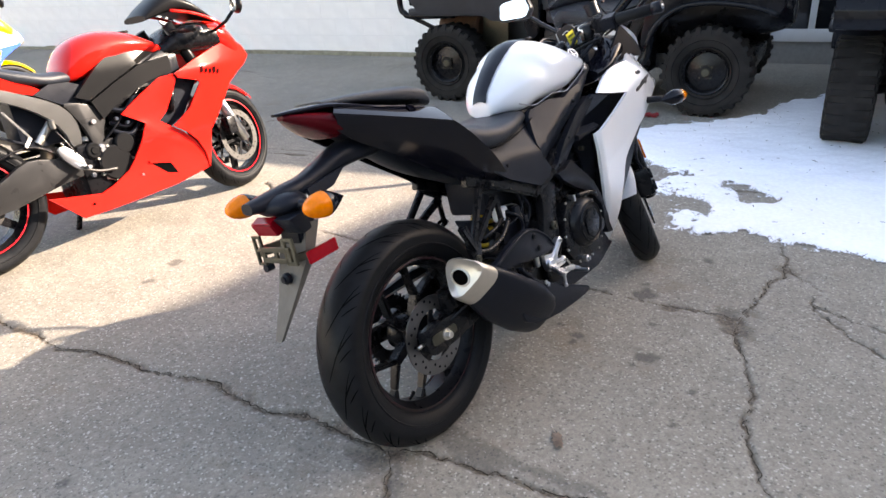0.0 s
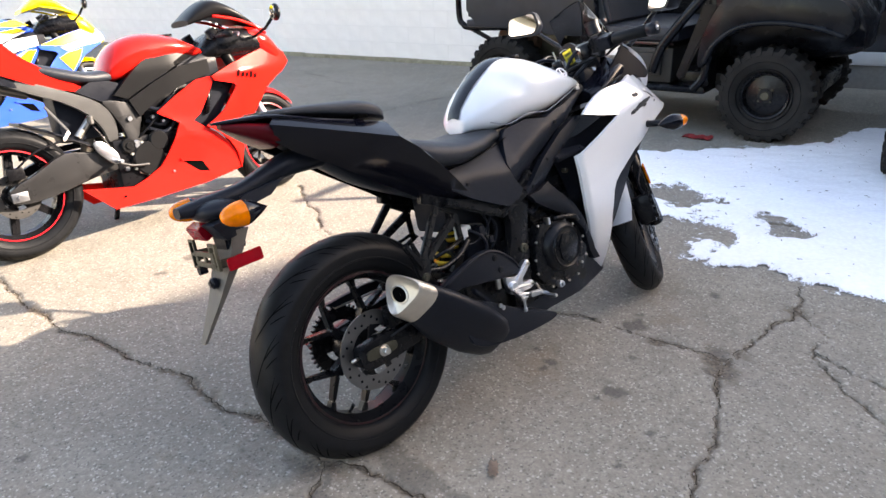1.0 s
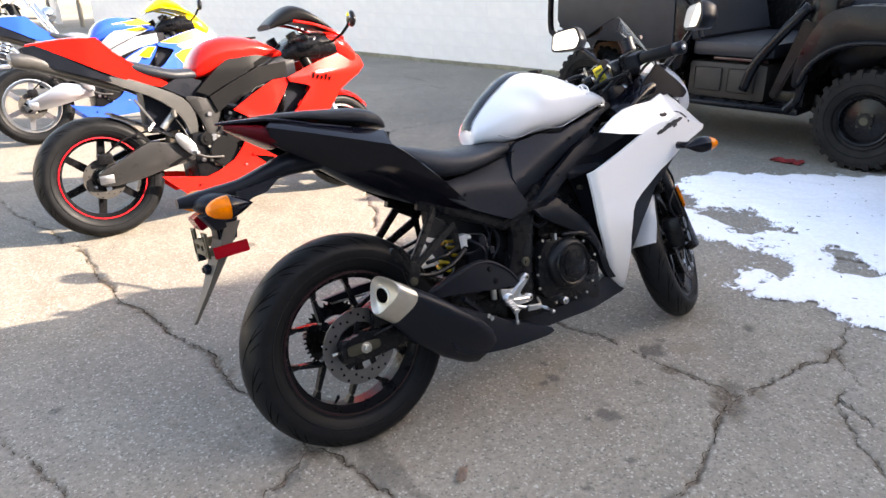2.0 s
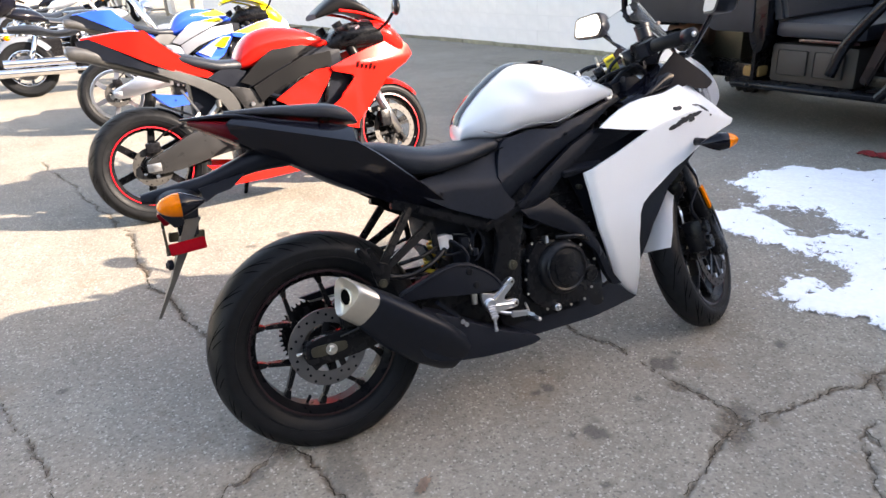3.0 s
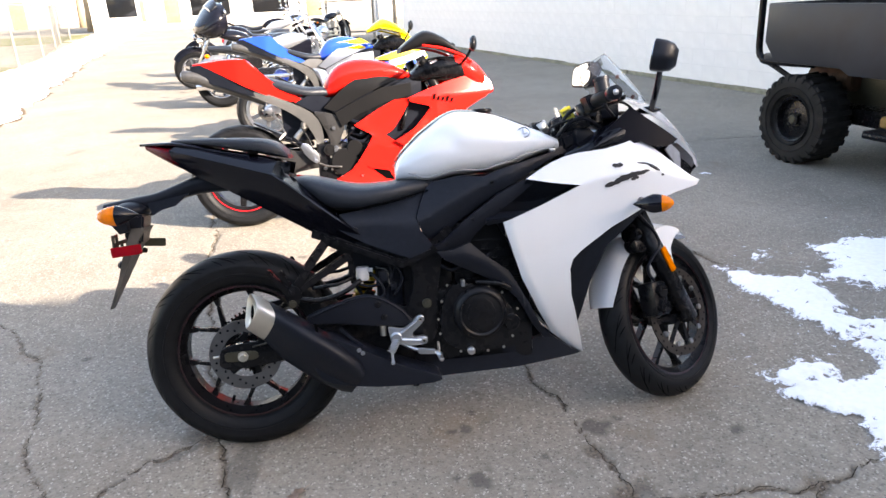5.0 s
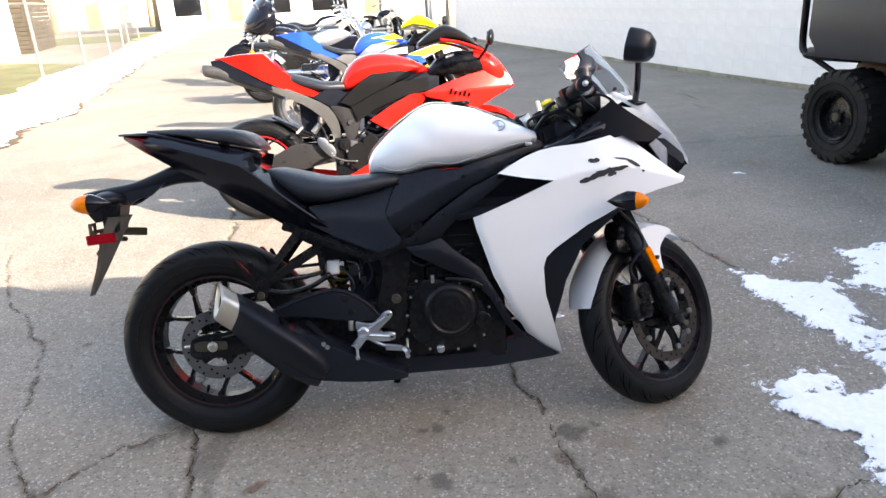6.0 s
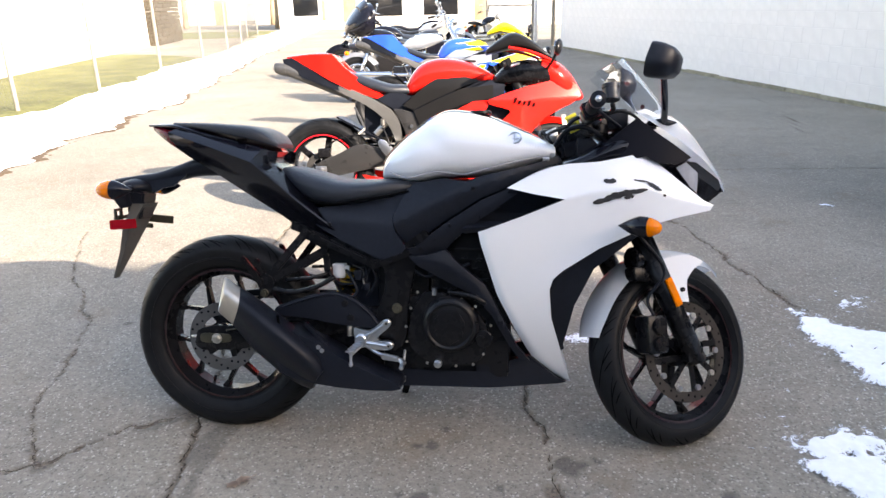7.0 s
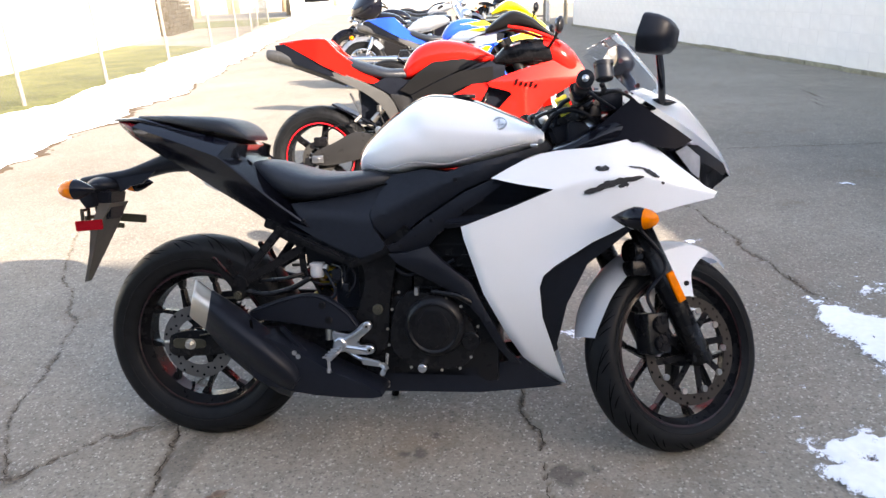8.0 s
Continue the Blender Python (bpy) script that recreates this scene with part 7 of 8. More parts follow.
    part("seat", loft(sections([(0.120, 0.900, 0.945, 0.070, 3, 2.6), (0.20, 0.840, 0.902, 0.105, 3, 2.6), (0.32, 0.785, 0.862, 0.130, 3, 2.6), (0.44, 0.755, 0.826, 0.138, 3, 2.6), (0.54, 0.755, 0.818, 0.112, 3, 2.6), (0.60, 0.765, 0.790, 0.075, 3, 2.6)], 4), 28), SEAT, b)
    for s in (-1, 1):
        part("side_cover", panel([(0.36, 0.735), (0.44, 0.770), (0.53, 0.765), (0.575, 0.745), (0.525, 0.690), (0.585, 0.664), (0.47, 0.672)], lambda x, z: 0.136 - 0.1 * max(0, z - 0.72), 0.016, 0.03, side=s), PLASTIC if detail else SILVERP, b)
    part("rear_caliper", box(-0.02, 0.055, -0.125, -0.085, 0.385, 0.440, 0.010), BLACK, b)
    part("brake_hose", tube(curve([(0.03, -0.12, 0.44), (0.12, -0.15, 0.50), (0.27, -0.14, 0.52), (0.38, -0.15, 0.46)]), 0.005, 8), BLACK, b)
    part("fluid_bottle", cyl((0.395, -0.135, 0.595), 0.015, 0.022, "Z", 18, 0.005), DULLSTEEL, b)
    part("brake_hose", tube(curve([(0.395, -0.145, 0.565), (0.42, -0.16, 0.51), (0.44, -0.17, 0.45)]), 0.005, 8), BLACK, b)
    part("chain_guard", bar((0.10, 0.10, 0.46), (0.45, 0.10, 0.47), 0.03, 0.012), PLASTIC, b)
    for z, r in ((0.62, 0.012), (0.545, 0.009), (0.505, 0.011)):
        part("coolant_hose", tube(curve([(0.66, -0.14, z), (0.74, -0.165, z - 0.03), (0.82, -0.15, z + 0.02), (0.90, -0.13, z - 0.02)]), r, 10), PLASTIC, b)
    for x, z in ((0.70, 0.47), (0.74, 0.53), (0.69, 0.56)):
        part("hose_clip", cyl((x, -0.158, z), 0.009, 0.008, n=10), ALU, b)
    en = part("engine", box(0.46, 0.92, -0.15, 0.15, 0.20, 0.48, 0.03), BLACK, b)
    part("cylinder_block", box(0.66, 0.94, -0.13, 0.13, 0.44, 0.72, 0.03), BLACK, en)
    part("clutch_cover", cyl((0.62, -0.155, 0.36), 0.085, 0.02, bev=0.008, n=32), GREYP, en)
    part("clutch_cap", cyl((0.69, -0.16, 0.44), 0.05, 0.016, bev=0.006, n=28), GREYP, en)
    for k in range(7):
        a = 2 * math.pi * k / 7
        part("engine_bolt", cyl((0.62 + 0.088 * math.cos(a), -0.160, 0.36 + 0.088 * math.sin(a)), 0.0075, 0.010, n=8), STEEL, en)
    part("oil_cooler_pipe", tube(curve([(0.56, -0.15, 0.30), (0.66, -0.17, 0.27), (0.74, -0.165, 0.30), (0.80, -0.15, 0.36)]), 0.010, 8), STEEL, en)
    part("clutch_cable", tube(curve([(0.60, -0.15, 0.47), (0.66, -0.17, 0.52), (0.76, -0.16, 0.60), (0.90, -0.12, 0.70)]), 0.005, 8), BLACK, en)
    part("starter_cover", merge(cyl((0.535, -0.152, 0.44), 0.038, 0.014, bev=0.005, n=24), cyl((0.535, -0.166, 0.44), 0.018, 0.006, bev=0.002, n=18)), GREYP, en)
    part("swing_arm_pivot", merge(cyl((0.575, -0.157, 0.435), 0.026, 0.008, bev=0.003, n=20), cyl((0.575, -0.166, 0.435), 0.013, 0.005, n=6)), ALU, en)
    for x, z in ((0.575, 0.57), (0.56, 0.40), (0.60, 0.36), (0.66, 0.30), (0.50, 0.33)):
        part("engine_bolt", cyl((x, -0.156, z), 0.012, 0.006, n=10), ALU, en)
    part("footrest_bracket", merge(slab(smooth_outline([(0.36, 0.485), (0.40, 0.50), (0.475, 0.42), (0.47, 0.365), (0.435, 0.37), (0.38, 0.43)], 2), -0.172, -0.155, 0.004), bar((0.45, -0.17, 0.38), (0.45, -0.25, 0.385), 0.02, 0.016, up=(0, 0, 1))), ALU, b)
    part("brake_pedal", tube(curve([(0.46, -0.18, 0.37), (0.52, -0.19, 0.345), (0.60, -0.195, 0.335)]), 0.006, 8), DULLSTEEL, b)
    part("passenger_footrest", merge(bar((0.22, -0.10, 0.69), (0.285, -0.135, 0.56), 0.013, 0.012), bar((0.285, -0.135, 0.56), (0.245, -0.155, 0.525), 0.014, 0.014)), DULLSTEEL, b)
    part("shock_absorber", merge(tube([(0.38, 0, 0.42), (0.46, 0, 0.66)], 0.03, 12), tube([(0.34, -0.06, 0.52), (0.42, -0.06, 0.60)], 0.022, 12)), STEEL, b)
    for s in (-1, 1):
        root = Vector((1.12, s * 0.12, 0.91))
        out = Vector((1.05, s * 0.35, 0.885))
        hb2 = part("handlebar", tube([root, out], 0.011, 10), BLACK, b, m=st2)
        part("grip", tube([root + (out - root) * 0.45, out], 0.0165, 12), TYRE, hb2)
        part("hand_lever", tube(curve([root + Vector((0.04, s * 0.05, 0)), root + Vector((0.05, s * 0.15, -0.01)), out + Vector((0.05, 0, -0.01))]), 0.006, 6), ALU, hb2)
        stalk = part("mirror", egg((0, 0, 0), 0.022, 0.058, 0.045), BLACK, b, m=Matrix.Translation((1.435, s * 0.325, 1.005)) @ Matrix.Rotation(radians(-20 * s), 4, "X") @ Matrix.Rotation(radians(15 * s), 4, "Z"))
        part("mirror_glass", cyl((-0.0185, 0, 0), 0.036, 0.002, "X", 20), MIRROR, stalk)
        part("mirror_stalk", tube([(1.39, s * 0.155, 0.895), (1.41, s * 0.24, 0.93), (1.43, s * 0.305, 0.985)], 0.009, 8), BLACK, b)
    part("side_stand", merge(bar((0.55, 0.12, 0.24), (0.50, 0.22, -0.02), 0.022, 0.022), box(0.47, 0.53, 0.20, 0.25, -0.035, -0.022, 0.003)), BLACK, b)
    return b


LOGO = mat("dark_logo_print", (0.022, 0.003, 0.003), 0.85, var=0.1, spec=0.02)
RIMRED = mat("red_rim_tape", (0.75, 0.012, 0.022), 0.3, var=0.08)
sport_bike(pose(-0.305, 2.30, 0.0, -7, 0, 3.5), "red sport motorcycle with red-striped black wheels parked in sun", REDP, REDP, REDP, REDP, FRAMEP, BLACK, RIMRED, LOGO)
sport_bike(pose(-0.42, 5.02, 0.0, -9, 0, 3), "blue, white and yellow sport motorcycle parked beside the red one", BLUEP, BLUEP, BLUEP, YELLOWP, ALU, ALU, None, None, False)


def paint_patch(bike2, name, outline, dep, material, side=-1):
    part(name, panel(outline, dep, 0.004, 0.05, side=side), material, bike2)


blue = [o for o in scene.objects if o.name.startswith("motorcycle") and o.type == "EMPTY"][-1]
paint_patch(blue, "yellow_flash", [(0.72, 0.905), (0.95, 0.935), (1.04, 0.885), (0.90, 0.88)], lambda x, z: 0.152 - 0.12 * max(0, z - 0.86), YELLOWP)
paint_patch(blue, "yellow_flash", [(0.80, 0.85), (0.95, 0.870), (1.00, 0.84), (0.90, 0.835)], lambda x, z: 0.160, YELLOWP)


def on_fairing(x, z):
    return fairing_half(x, z) + 0.008


paint_patch(blue, "yellow_flash", [(1.06, 0.724), (1.30, 0.796), (1.50, 0.832), (1.57, 0.79), (1.40, 0.740), (1.22, 0.700)], on_fairing, YELLOWP)
paint_patch(blue, "white_flash", [(1.20, 0.690), (1.38, 0.728), (1.54, 0.765), (1.53, 0.71), (1.40, 0.690), (1.25, 0.655)], on_fairing, PALEP)
paint_patch(blue, "yellow_flash", [(1.17, 0.610), (1.24, 0.645), (1.38, 0.670), (1.34, 0.600), (1.25, 0.500)], on_fairing, YELLOWP)
paint_patch(blue, "white_flash", [(0.72, 0.585), (0.83, 0.645), (0.95, 0.700), (0.90, 0.625), (0.82, 0.535)], on_fairing, PALEP)
paint_patch(blue, "yellow_flash", [(0.86, 0.625), (0.96, 0.695), (1.02, 0.690), (0.95, 0.600)], lambda x, z: fairing_half(x, z) + 0.010, YELLOWP)


def cruiser(m, label, paint, chrome, faired=False, steer=10):
    """A long low road motorcycle with deep mudguards and bright pipes."""
    b = thing("motorcycle", label, "motorcycle", m, "motorcycles parked in a row")
    for x, nm in ((0.0, "rear_wheel"), (1.62, "front_wheel")):
        w2 = part(nm, cyl((0, 0, 0), 0.012, 0.12), BLACK, b, m=Matrix.Translation((x, 0, 0.325)) @ Matrix.Rotation(radians(steer if x else 0), 4, "Z"))
        tyre(0.325, 0.205, 0.075, "tyre", w2)
        rim_y(0.205, 0.07, 0.06, 7, 0.03, CHROME, "rim", w2, None, 0.02)
        brake_disc(0.14, 0.08, -0.085, w2, 16, 5)
    for x, a0, a1, nm in ((0.0, 35, 165, "rear_mudguard"), (1.62, 30, 150, "front_mudguard")):
        bm = bmesh.new()
        rows = []
        for i in range(15):
            a = radians(a0 + (a1 - a0) * i / 14)
            rows.append([bm.verts.new((x + (0.365 - 0.07 * abs(k / 5) ** 3) * math.cos(a), 0.095 * k / 5, 0.325 + (0.365 - 0.07 * abs(k / 5) ** 3) * math.sin(a))) for k in range(-5, 6)])
        for p, q in zip(rows, rows[1:]):
            for k in range(10):
                bm.faces.new((p[k], q[k], q[k + 1], p[k + 1]))
        bmesh.ops.solidify(bm, geom=bm.faces[:], thickness=0.005)
        part(nm, bm, paint, b, smooth=50)
    part("fuel_tank", loft(sections([(0.62, 0.70, 0.75, 0.08), (0.75, 0.69, 0.86, 0.14), (0.95, 0.72, 0.91, 0.16), (1.12, 0.78, 0.90, 0.12), (1.2, 0.82, 0.86, 0.05)], 3)), paint, b)
    part("seat", loft(sections([(-0.10, 0.72, 0.80, 0.09), (0.15, 0.69, 0.80, 0.13), (0.38, 0.64, 0.72, 0.15), (0.62, 0.66, 0.75, 0.11)], 3)), SEAT, b)
    en = part("engine", box(0.50, 1.05, -0.13, 0.13, 0.20, 0.48, 0.04), BLACK, b)
    for x, a in ((0.68, -20), (0.92, 22)):
        part("cylinder", lathe([(0.06, -0.11)] + [(0.075 if k % 2 else 0.060, -0.10 + 0.02 * k) for k in range(11)] + [(0.06, 0.12), (0.001, 0.12), (0.001, -0.11)], 20, "Z"), chrome, en, m=Matrix.Translation((x, 0, 0.56)) @ Matrix.Rotation(radians(a), 4, "Y"))
    part("engine_cover", cyl((0.80, -0.14, 0.34), 0.11, 0.02, bev=0.01, n=28), chrome, en)
    for z, x1 in ((0.26, -0.30), (0.36, -0.22)):
        part("exhaust_pipe", merge(tube(curve([(0.95, -0.15, 0.55), (1.02, -0.17, 0.42), (0.92, -0.18, z), (0.5, -0.18, z)]), 0.024, 10), tube([(0.5, -0.18, z), (x1, -0.19, z + 0.02)], 0.046, 16, r2=0.05)), chrome, b)
    for s in (-1, 1):
        part("shock_absorber", tube([(0.05, s * 0.13, 0.34), (0.16, s * 0.13, 0.66)], 0.028, 10), chrome, b)
        part("fork_leg", tube([(1.62, s * 0.10, 0.32), (1.28, s * 0.10, 1.02)], 0.026, 12), chrome, b)
        hb2 = part("handlebar", tube(curve([(1.25, s * 0.05, 1.0), (1.22, s * 0.20, 1.12), (1.08, s * 0.38, 1.08)]), 0.013, 8), chrome, b)
        part("grip", tube([(1.10, s * 0.36, 1.085), (1.03, s * 0.44, 1.06)], 0.018, 10), TYRE, hb2)
        part("mirror", merge(egg((1.14, s * 0.36, 1.26), 0.02, 0.06, 0.04), tube([(1.17, s * 0.28, 1.12), (1.15, s * 0.34, 1.23)], 0.006, 6)), chrome, b)
        part("indicator", egg((-0.12, s * 0.16, 0.66), 0.035, 0.03, 0.03), AMBER, b)
    part("tail_lamp", box(-0.34, -0.30, -0.05, 0.05, 0.50, 0.58, 0.01), REDLENS, b)
    part("headlamp", egg((1.42, 0, 0.90), 0.09, 0.09, 0.09), chrome, b)
    if faired:
        part("fairing", loft(sections([(1.10, 0.88, 1.34, 0.34, 2.4, 2.4), (1.26, 0.82, 1.32, 0.40, 2.4, 2.4), (1.42, 0.82, 1.16, 0.30, 2.4, 2.4), (1.54, 0.88, 1.00, 0.12, 2.4, 2.4)], 3)), GLOSS, b)
        for s in (-1, 1):
            part("driving_lamp", merge(egg((1.52, s * 0.17, 0.80), 0.055, 0.055, 0.055), tube([(1.50, s * 0.05, 0.78), (1.50, s * 0.14, 0.79)], 0.012, 8)), chrome, b)
        part("windscreen", loft(sections([(1.20, 1.26, 1.40, 0.20, 3, 2.2), (1.26, 1.24, 1.36, 0.22, 3, 2.2), (1.33, 1.22, 1.29, 0.20, 3, 2.2)], 2)), LAMPGLASS, b)
        for s in (-1, 1):
            part("saddle_box", box(-0.30, 0.22, s * 0.30 - 0.10, s * 0.30 + 0.10, 0.42, 0.74, 0.04), GLOSS, b)
    part("side_stand", bar((0.7, 0.14, 0.24), (0.66, 0.26, -0.02), 0.022, 0.022), BLACK, b)
    return b


cruiser(pose(-1.32, 7.75, 0, -9, 0, 4), "pale silver cruiser motorcycle with long chrome pipes", PALEP, CHROME)
cruiser(pose(-0.68, 10.88, 0, -9, 0, 205), "black touring motorcycle with a large fairing and chrome lamps", GLOSS, CHROME, True, -8)
cruiser(pose(-0.80, 12.5, 0, -8, 0, 184), "black cruiser motorcycle with chrome parts in the row", GLOSS, CHROME, False)
cruiser(pose(-2.0, 14.4, 0, -8, 0, 4), "silver road motorcycle parked farther off", PALEP, CHROME, False)
cruiser(pose(-2.3, 16.6, 0, -8, 0, 4), "dark road motorcycle at the row's end", GLOSS, CHROME, False)
cruiser(pose(-0.4, 19.2, 0, -6, 0, 60), "small dark motorcycle near the yard gate", GLOSS, STEEL, False)

# ---- utility vehicles ----
DUSTYTYRE = mat("dusty_tyre_rubber", (0.020, 0.019, 0.018), 0.72, var=0.6, scale=14, spec=0.15, bump=0.6, bump_scale=60)


def utility_vehicle(m, label):
    """A side by side utility vehicle; its near side lies at y = 0, its cargo end at large x."""
    u = thing("utility_vehicle", label, "utility vehicle", m, "utility vehicles beside the shop")
    for x in (0.0, 2.16):
        for y in (-0.125, -1.33):
            w2 = part("wheel", cyl((0, 0, 0), 0.05, 0.10), BLACK, u, m=Matrix.Translation((x, y, 0.325)))
            prof = [(0.165, -0.10), (0.20, -0.125), (0.27, -0.130), (0.305, -0.120), (0.318, -0.06), (0.320, 0), (0.318, 0.06), (0.305, 0.120), (0.27, 0.130), (0.20, 0.125), (0.165, 0.10)]
            part("tyre", lathe(prof, 48), DUSTYTYRE, w2)
            lug = bmesh.new()
            for i in range(26):
                a = 2 * math.pi * i / 26
                for s in (-1, 1):
                    aa = a + (0.12 if s > 0 else 0)
                    r0, r1 = 0.304, 0.324
                    merge(lug, bar((r0 * math.cos(aa), s * 0.066, r0 * math.sin(aa)), (r1 * math.cos(aa), s * 0.064, r1 * math.sin(aa)), 0.040, 0.105, 0.032, 0.094, bev=0))
                    merge(lug, bar((0.276 * math.cos(aa), s * 0.126, 0.276 * math.sin(aa)), (0.312 * math.cos(aa), s * 0.118, 0.312 * math.sin(aa)), 0.030 if i % 2 else 0.040, 0.016, 0.036, 0.018, bev=0))
            for s in (-1, 1):
                for rr in (0.185, 0.235):
                    merge(lug, lathe([(rr - 0.004, s * 0.120), (rr, s * 0.134), (rr + 0.004, s * 0.120)], 40))
            part("tread_lug", lug, DUSTYTYRE, w2)["kind"] = "stuff"
            s = 1 if y > -0.5 else -1
            part("rim", lathe([(0.165, -0.10), (0.168, s * 0.10), (0.160, s * 0.112), (0.148, s * 0.104), (0.135, s * 0.06), (0.06, s * 0.075), (0.02, s * 0.08), (0.02, -0.08)], 32), BLACK, w2)
            for k in range(4):
                a = math.pi / 4 + k * math.pi / 2
                part("wheel_nut", cyl((0.055 * math.cos(a), s * 0.082, 0.055 * math.sin(a)), 0.009, 0.012, n=6), OLIVE, w2)
            part("hub_cap", cyl((0, s * 0.085, 0), 0.032, 0.022, bev=0.006), OLIVE, w2)
            part("axle_arm", tube([(0, -s * 0.1, 0), (0, -s * 0.50, 0.10)], 0.03, 10), BLACK, w2)
            part("spring", tube([(0.06, -s * 0.18, 0.02), (0.10, -s * 0.30, 0.42)], 0.04, 10), BLACK, w2)
    part("chassis", box(-0.30, 2.45, -1.15, -0.30, 0.30, 0.42, 0.02), BLACK, u)
    part("floor_board", box(0.42, 1.55, -1.42, -0.03, 0.300, 0.345, 0.012), UTVP, u)
    part("sill_rail", merge(tube([(0.50, -0.02, 0.330), (1.52, -0.02, 0.320)], 0.024, 10), tube(curve([(0.50, -0.02, 0.330), (0.43, -0.02, 0.44), (0.40, -0.02, 0.70), (0.33, -0.03, 0.92)]), 0.030, 10)), UTVP, u)
    part("seat_base", box(0.70, 1.30, -1.30, -0.12, 0.345, 0.610, 0.03), DUSTY, u)
    part("seat_base_panel", box(0.78, 0.98, -0.118, -0.105, 0.40, 0.57, 0.015), DUSTY, u)
    part("seat_base_panel", box(1.03, 1.24, -0.118, -0.105, 0.40, 0.57, 0.015), DUSTY, u)
    part("seat_cushion", box(0.66, 1.28, -1.32, -0.10, 0.650, 0.760, 0.04), SEAT, u)
    part("seat_back", bar((1.26, -0.71, 0.74), (1.40, -0.71, 1.22), 0.11, 1.20, bev=0.03), SEAT, u)
    part("seat_edge", box(0.70, 1.10, -0.108, -0.100, 0.628, 0.648, 0.003), REDLINE, u)
    part("bag", box(1.36, 1.50, -0.22, -0.10, 0.36, 0.44, 0.025), CANVAS, u)
    # front bodywork with arches
    arch = [(-0.45, 0.72), (-0.36, 0.745), (-0.26, 0.78), (0.0, 0.805), (0.22, 0.77), (0.36, 0.66), (0.42, 0.50), (0.48, 0.50), (0.46, 0.72), (0.36, 0.95), (0.22, 1.04), (-0.20, 1.02), (-0.40, 0.96), (-0.48, 0.84)]
    for y0, y1 in ((-0.36, 0.03), (-1.48, -1.09)):
        part("front_wing", slab(smooth_outline(arch, 2), y0, y1, 0.02), UTVP, u)
    part("bonnet", loft(sections([(-0.50, 0.60, 0.80, 0.38, 4, 3, -0.725), (-0.36, 0.55, 0.98, 0.46, 4, 3, -0.725), (0.0, 0.50, 1.08, 0.48, 4, 3, -0.725), (0.34, 0.50, 1.12, 0.48, 4, 3, -0.725)], 3)), UTVP, u)
    part("dashboard", box(0.30, 0.42, -1.40, -0.06, 0.80, 1.12, 0.03), UTVP, u)
    part("leg_shield", bar((0.44, -0.07, 0.92), (0.62, -0.07, 0.40), 0.10, 0.05, 0.06, 0.04, bev=0.012), UTVP, u)
    # black panels added to stand in for the cab's shaded inside
    part("firewall", box(0.42, 0.47, -1.40, -0.10, 0.345, 1.10, 0.01), BLACK, u)
    part("far_side_panel", box(0.47, 1.40, -1.45, -1.42, 0.345, 1.25, 0.01), BLACK, u)
    part("seat_back_panel", box(1.38, 1.41, -1.42, -0.06, 0.345, 1.12, 0.01), BLACK, u)
    part("door_bar", tube(curve([(0.46, -0.05, 1.02), (0.62, -0.03, 0.82), (0.76, -0.03, 0.62), (0.82, -0.03, 0.44)]), 0.035, 12), UTVP, u)
    part("wing_lip", tube(curve([(-0.44, 0.028, 0.735), (-0.26, 0.03, 0.79), (0.0, 0.03, 0.815), (0.22, 0.03, 0.78), (0.37, 0.03, 0.66), (0.43, 0.028, 0.52)]), 0.018, 10), UTVP, u)
    part("steering_wheel", lathe([(0.17, -0.012), (0.182, 0), (0.17, 0.012), (0.158, 0)], 28, "X"), PLASTIC, u, m=Matrix.Translation((0.56, -0.40, 1.05)) @ Matrix.Rotation(radians(-35), 4, "Y"))
    # cargo bed and rear frame
    bed = part("cargo_bed", box(1.42, 2.52, -1.44, -0.02, 0.72, 0.78, 0.015), BEDP, u, "scuffed black cargo bed")
    part("bed_side", slab([(1.40, 0.68), (1.72, 0.68), (1.80, 0.72), (2.40, 0.72), (2.52, 0.86), (2.52, 1.14), (1.42, 1.14)], -0.06, -0.016, 0.012), BEDP, bed)
    part("bed_side", slab([(1.42, 0.72), (2.52, 0.72), (2.52, 1.14), (1.42, 1.14)], -1.444, -1.40, 0.012), BEDP, bed)
    part("bed_front", box(1.416, 1.46, -1.396, -0.064, 0.72, 1.14, 0.01), BEDP, bed)
    part("tailgate", box(2.49, 2.53, -1.40, -0.06, 0.80, 1.14, 0.012), UTVP, bed)
    part("side_panel", slab(smooth_outline([(1.32, 1.05), (1.46, 1.05), (1.44, 0.62), (1.36, 0.52), (1.30, 0.60)], 2), -0.16, -0.03, 0.015), UTVP, u)
    part("rear_bumper", tube(curve([(2.10, -0.10, 0.72), (2.50, -0.06, 0.715), (2.58, -0.06, 0.74), (2.62, -0.06, 0.80), (2.63, -0.06, 1.05), (2.63, -0.06, 1.30)]), 0.026, 12), UTVP, u)
    part("rear_bumper", tube(curve([(2.10, -1.34, 0.72), (2.50, -1.38, 0.715), (2.58, -1.38, 0.74), (2.62, -1.38, 0.80), (2.63, -1.38, 1.05), (2.63, -1.38, 1.30)]), 0.026, 12), UTVP, u)
    part("bumper_rail", tube([(2.63, -1.38, 1.30), (2.63, -0.06, 1.30)], 0.024, 10), UTVP, u)
    part("bumper_brace", bar((2.56, -0.06, 0.73), (2.20, -0.12, 0.56), 0.03, 0.03), UTVP, u)
    part("gearbox", box(1.75, 2.30, -1.0, -0.45, 0.40, 0.70, 0.04), OLIVE, u)
    part("exhaust", cyl((2.20, -0.42, 0.60), 0.09, 0.20, "X", 20, 0.02), mat("rusty_exhaust", (0.12, 0.06, 0.035), 0.7, var=0.4), u)
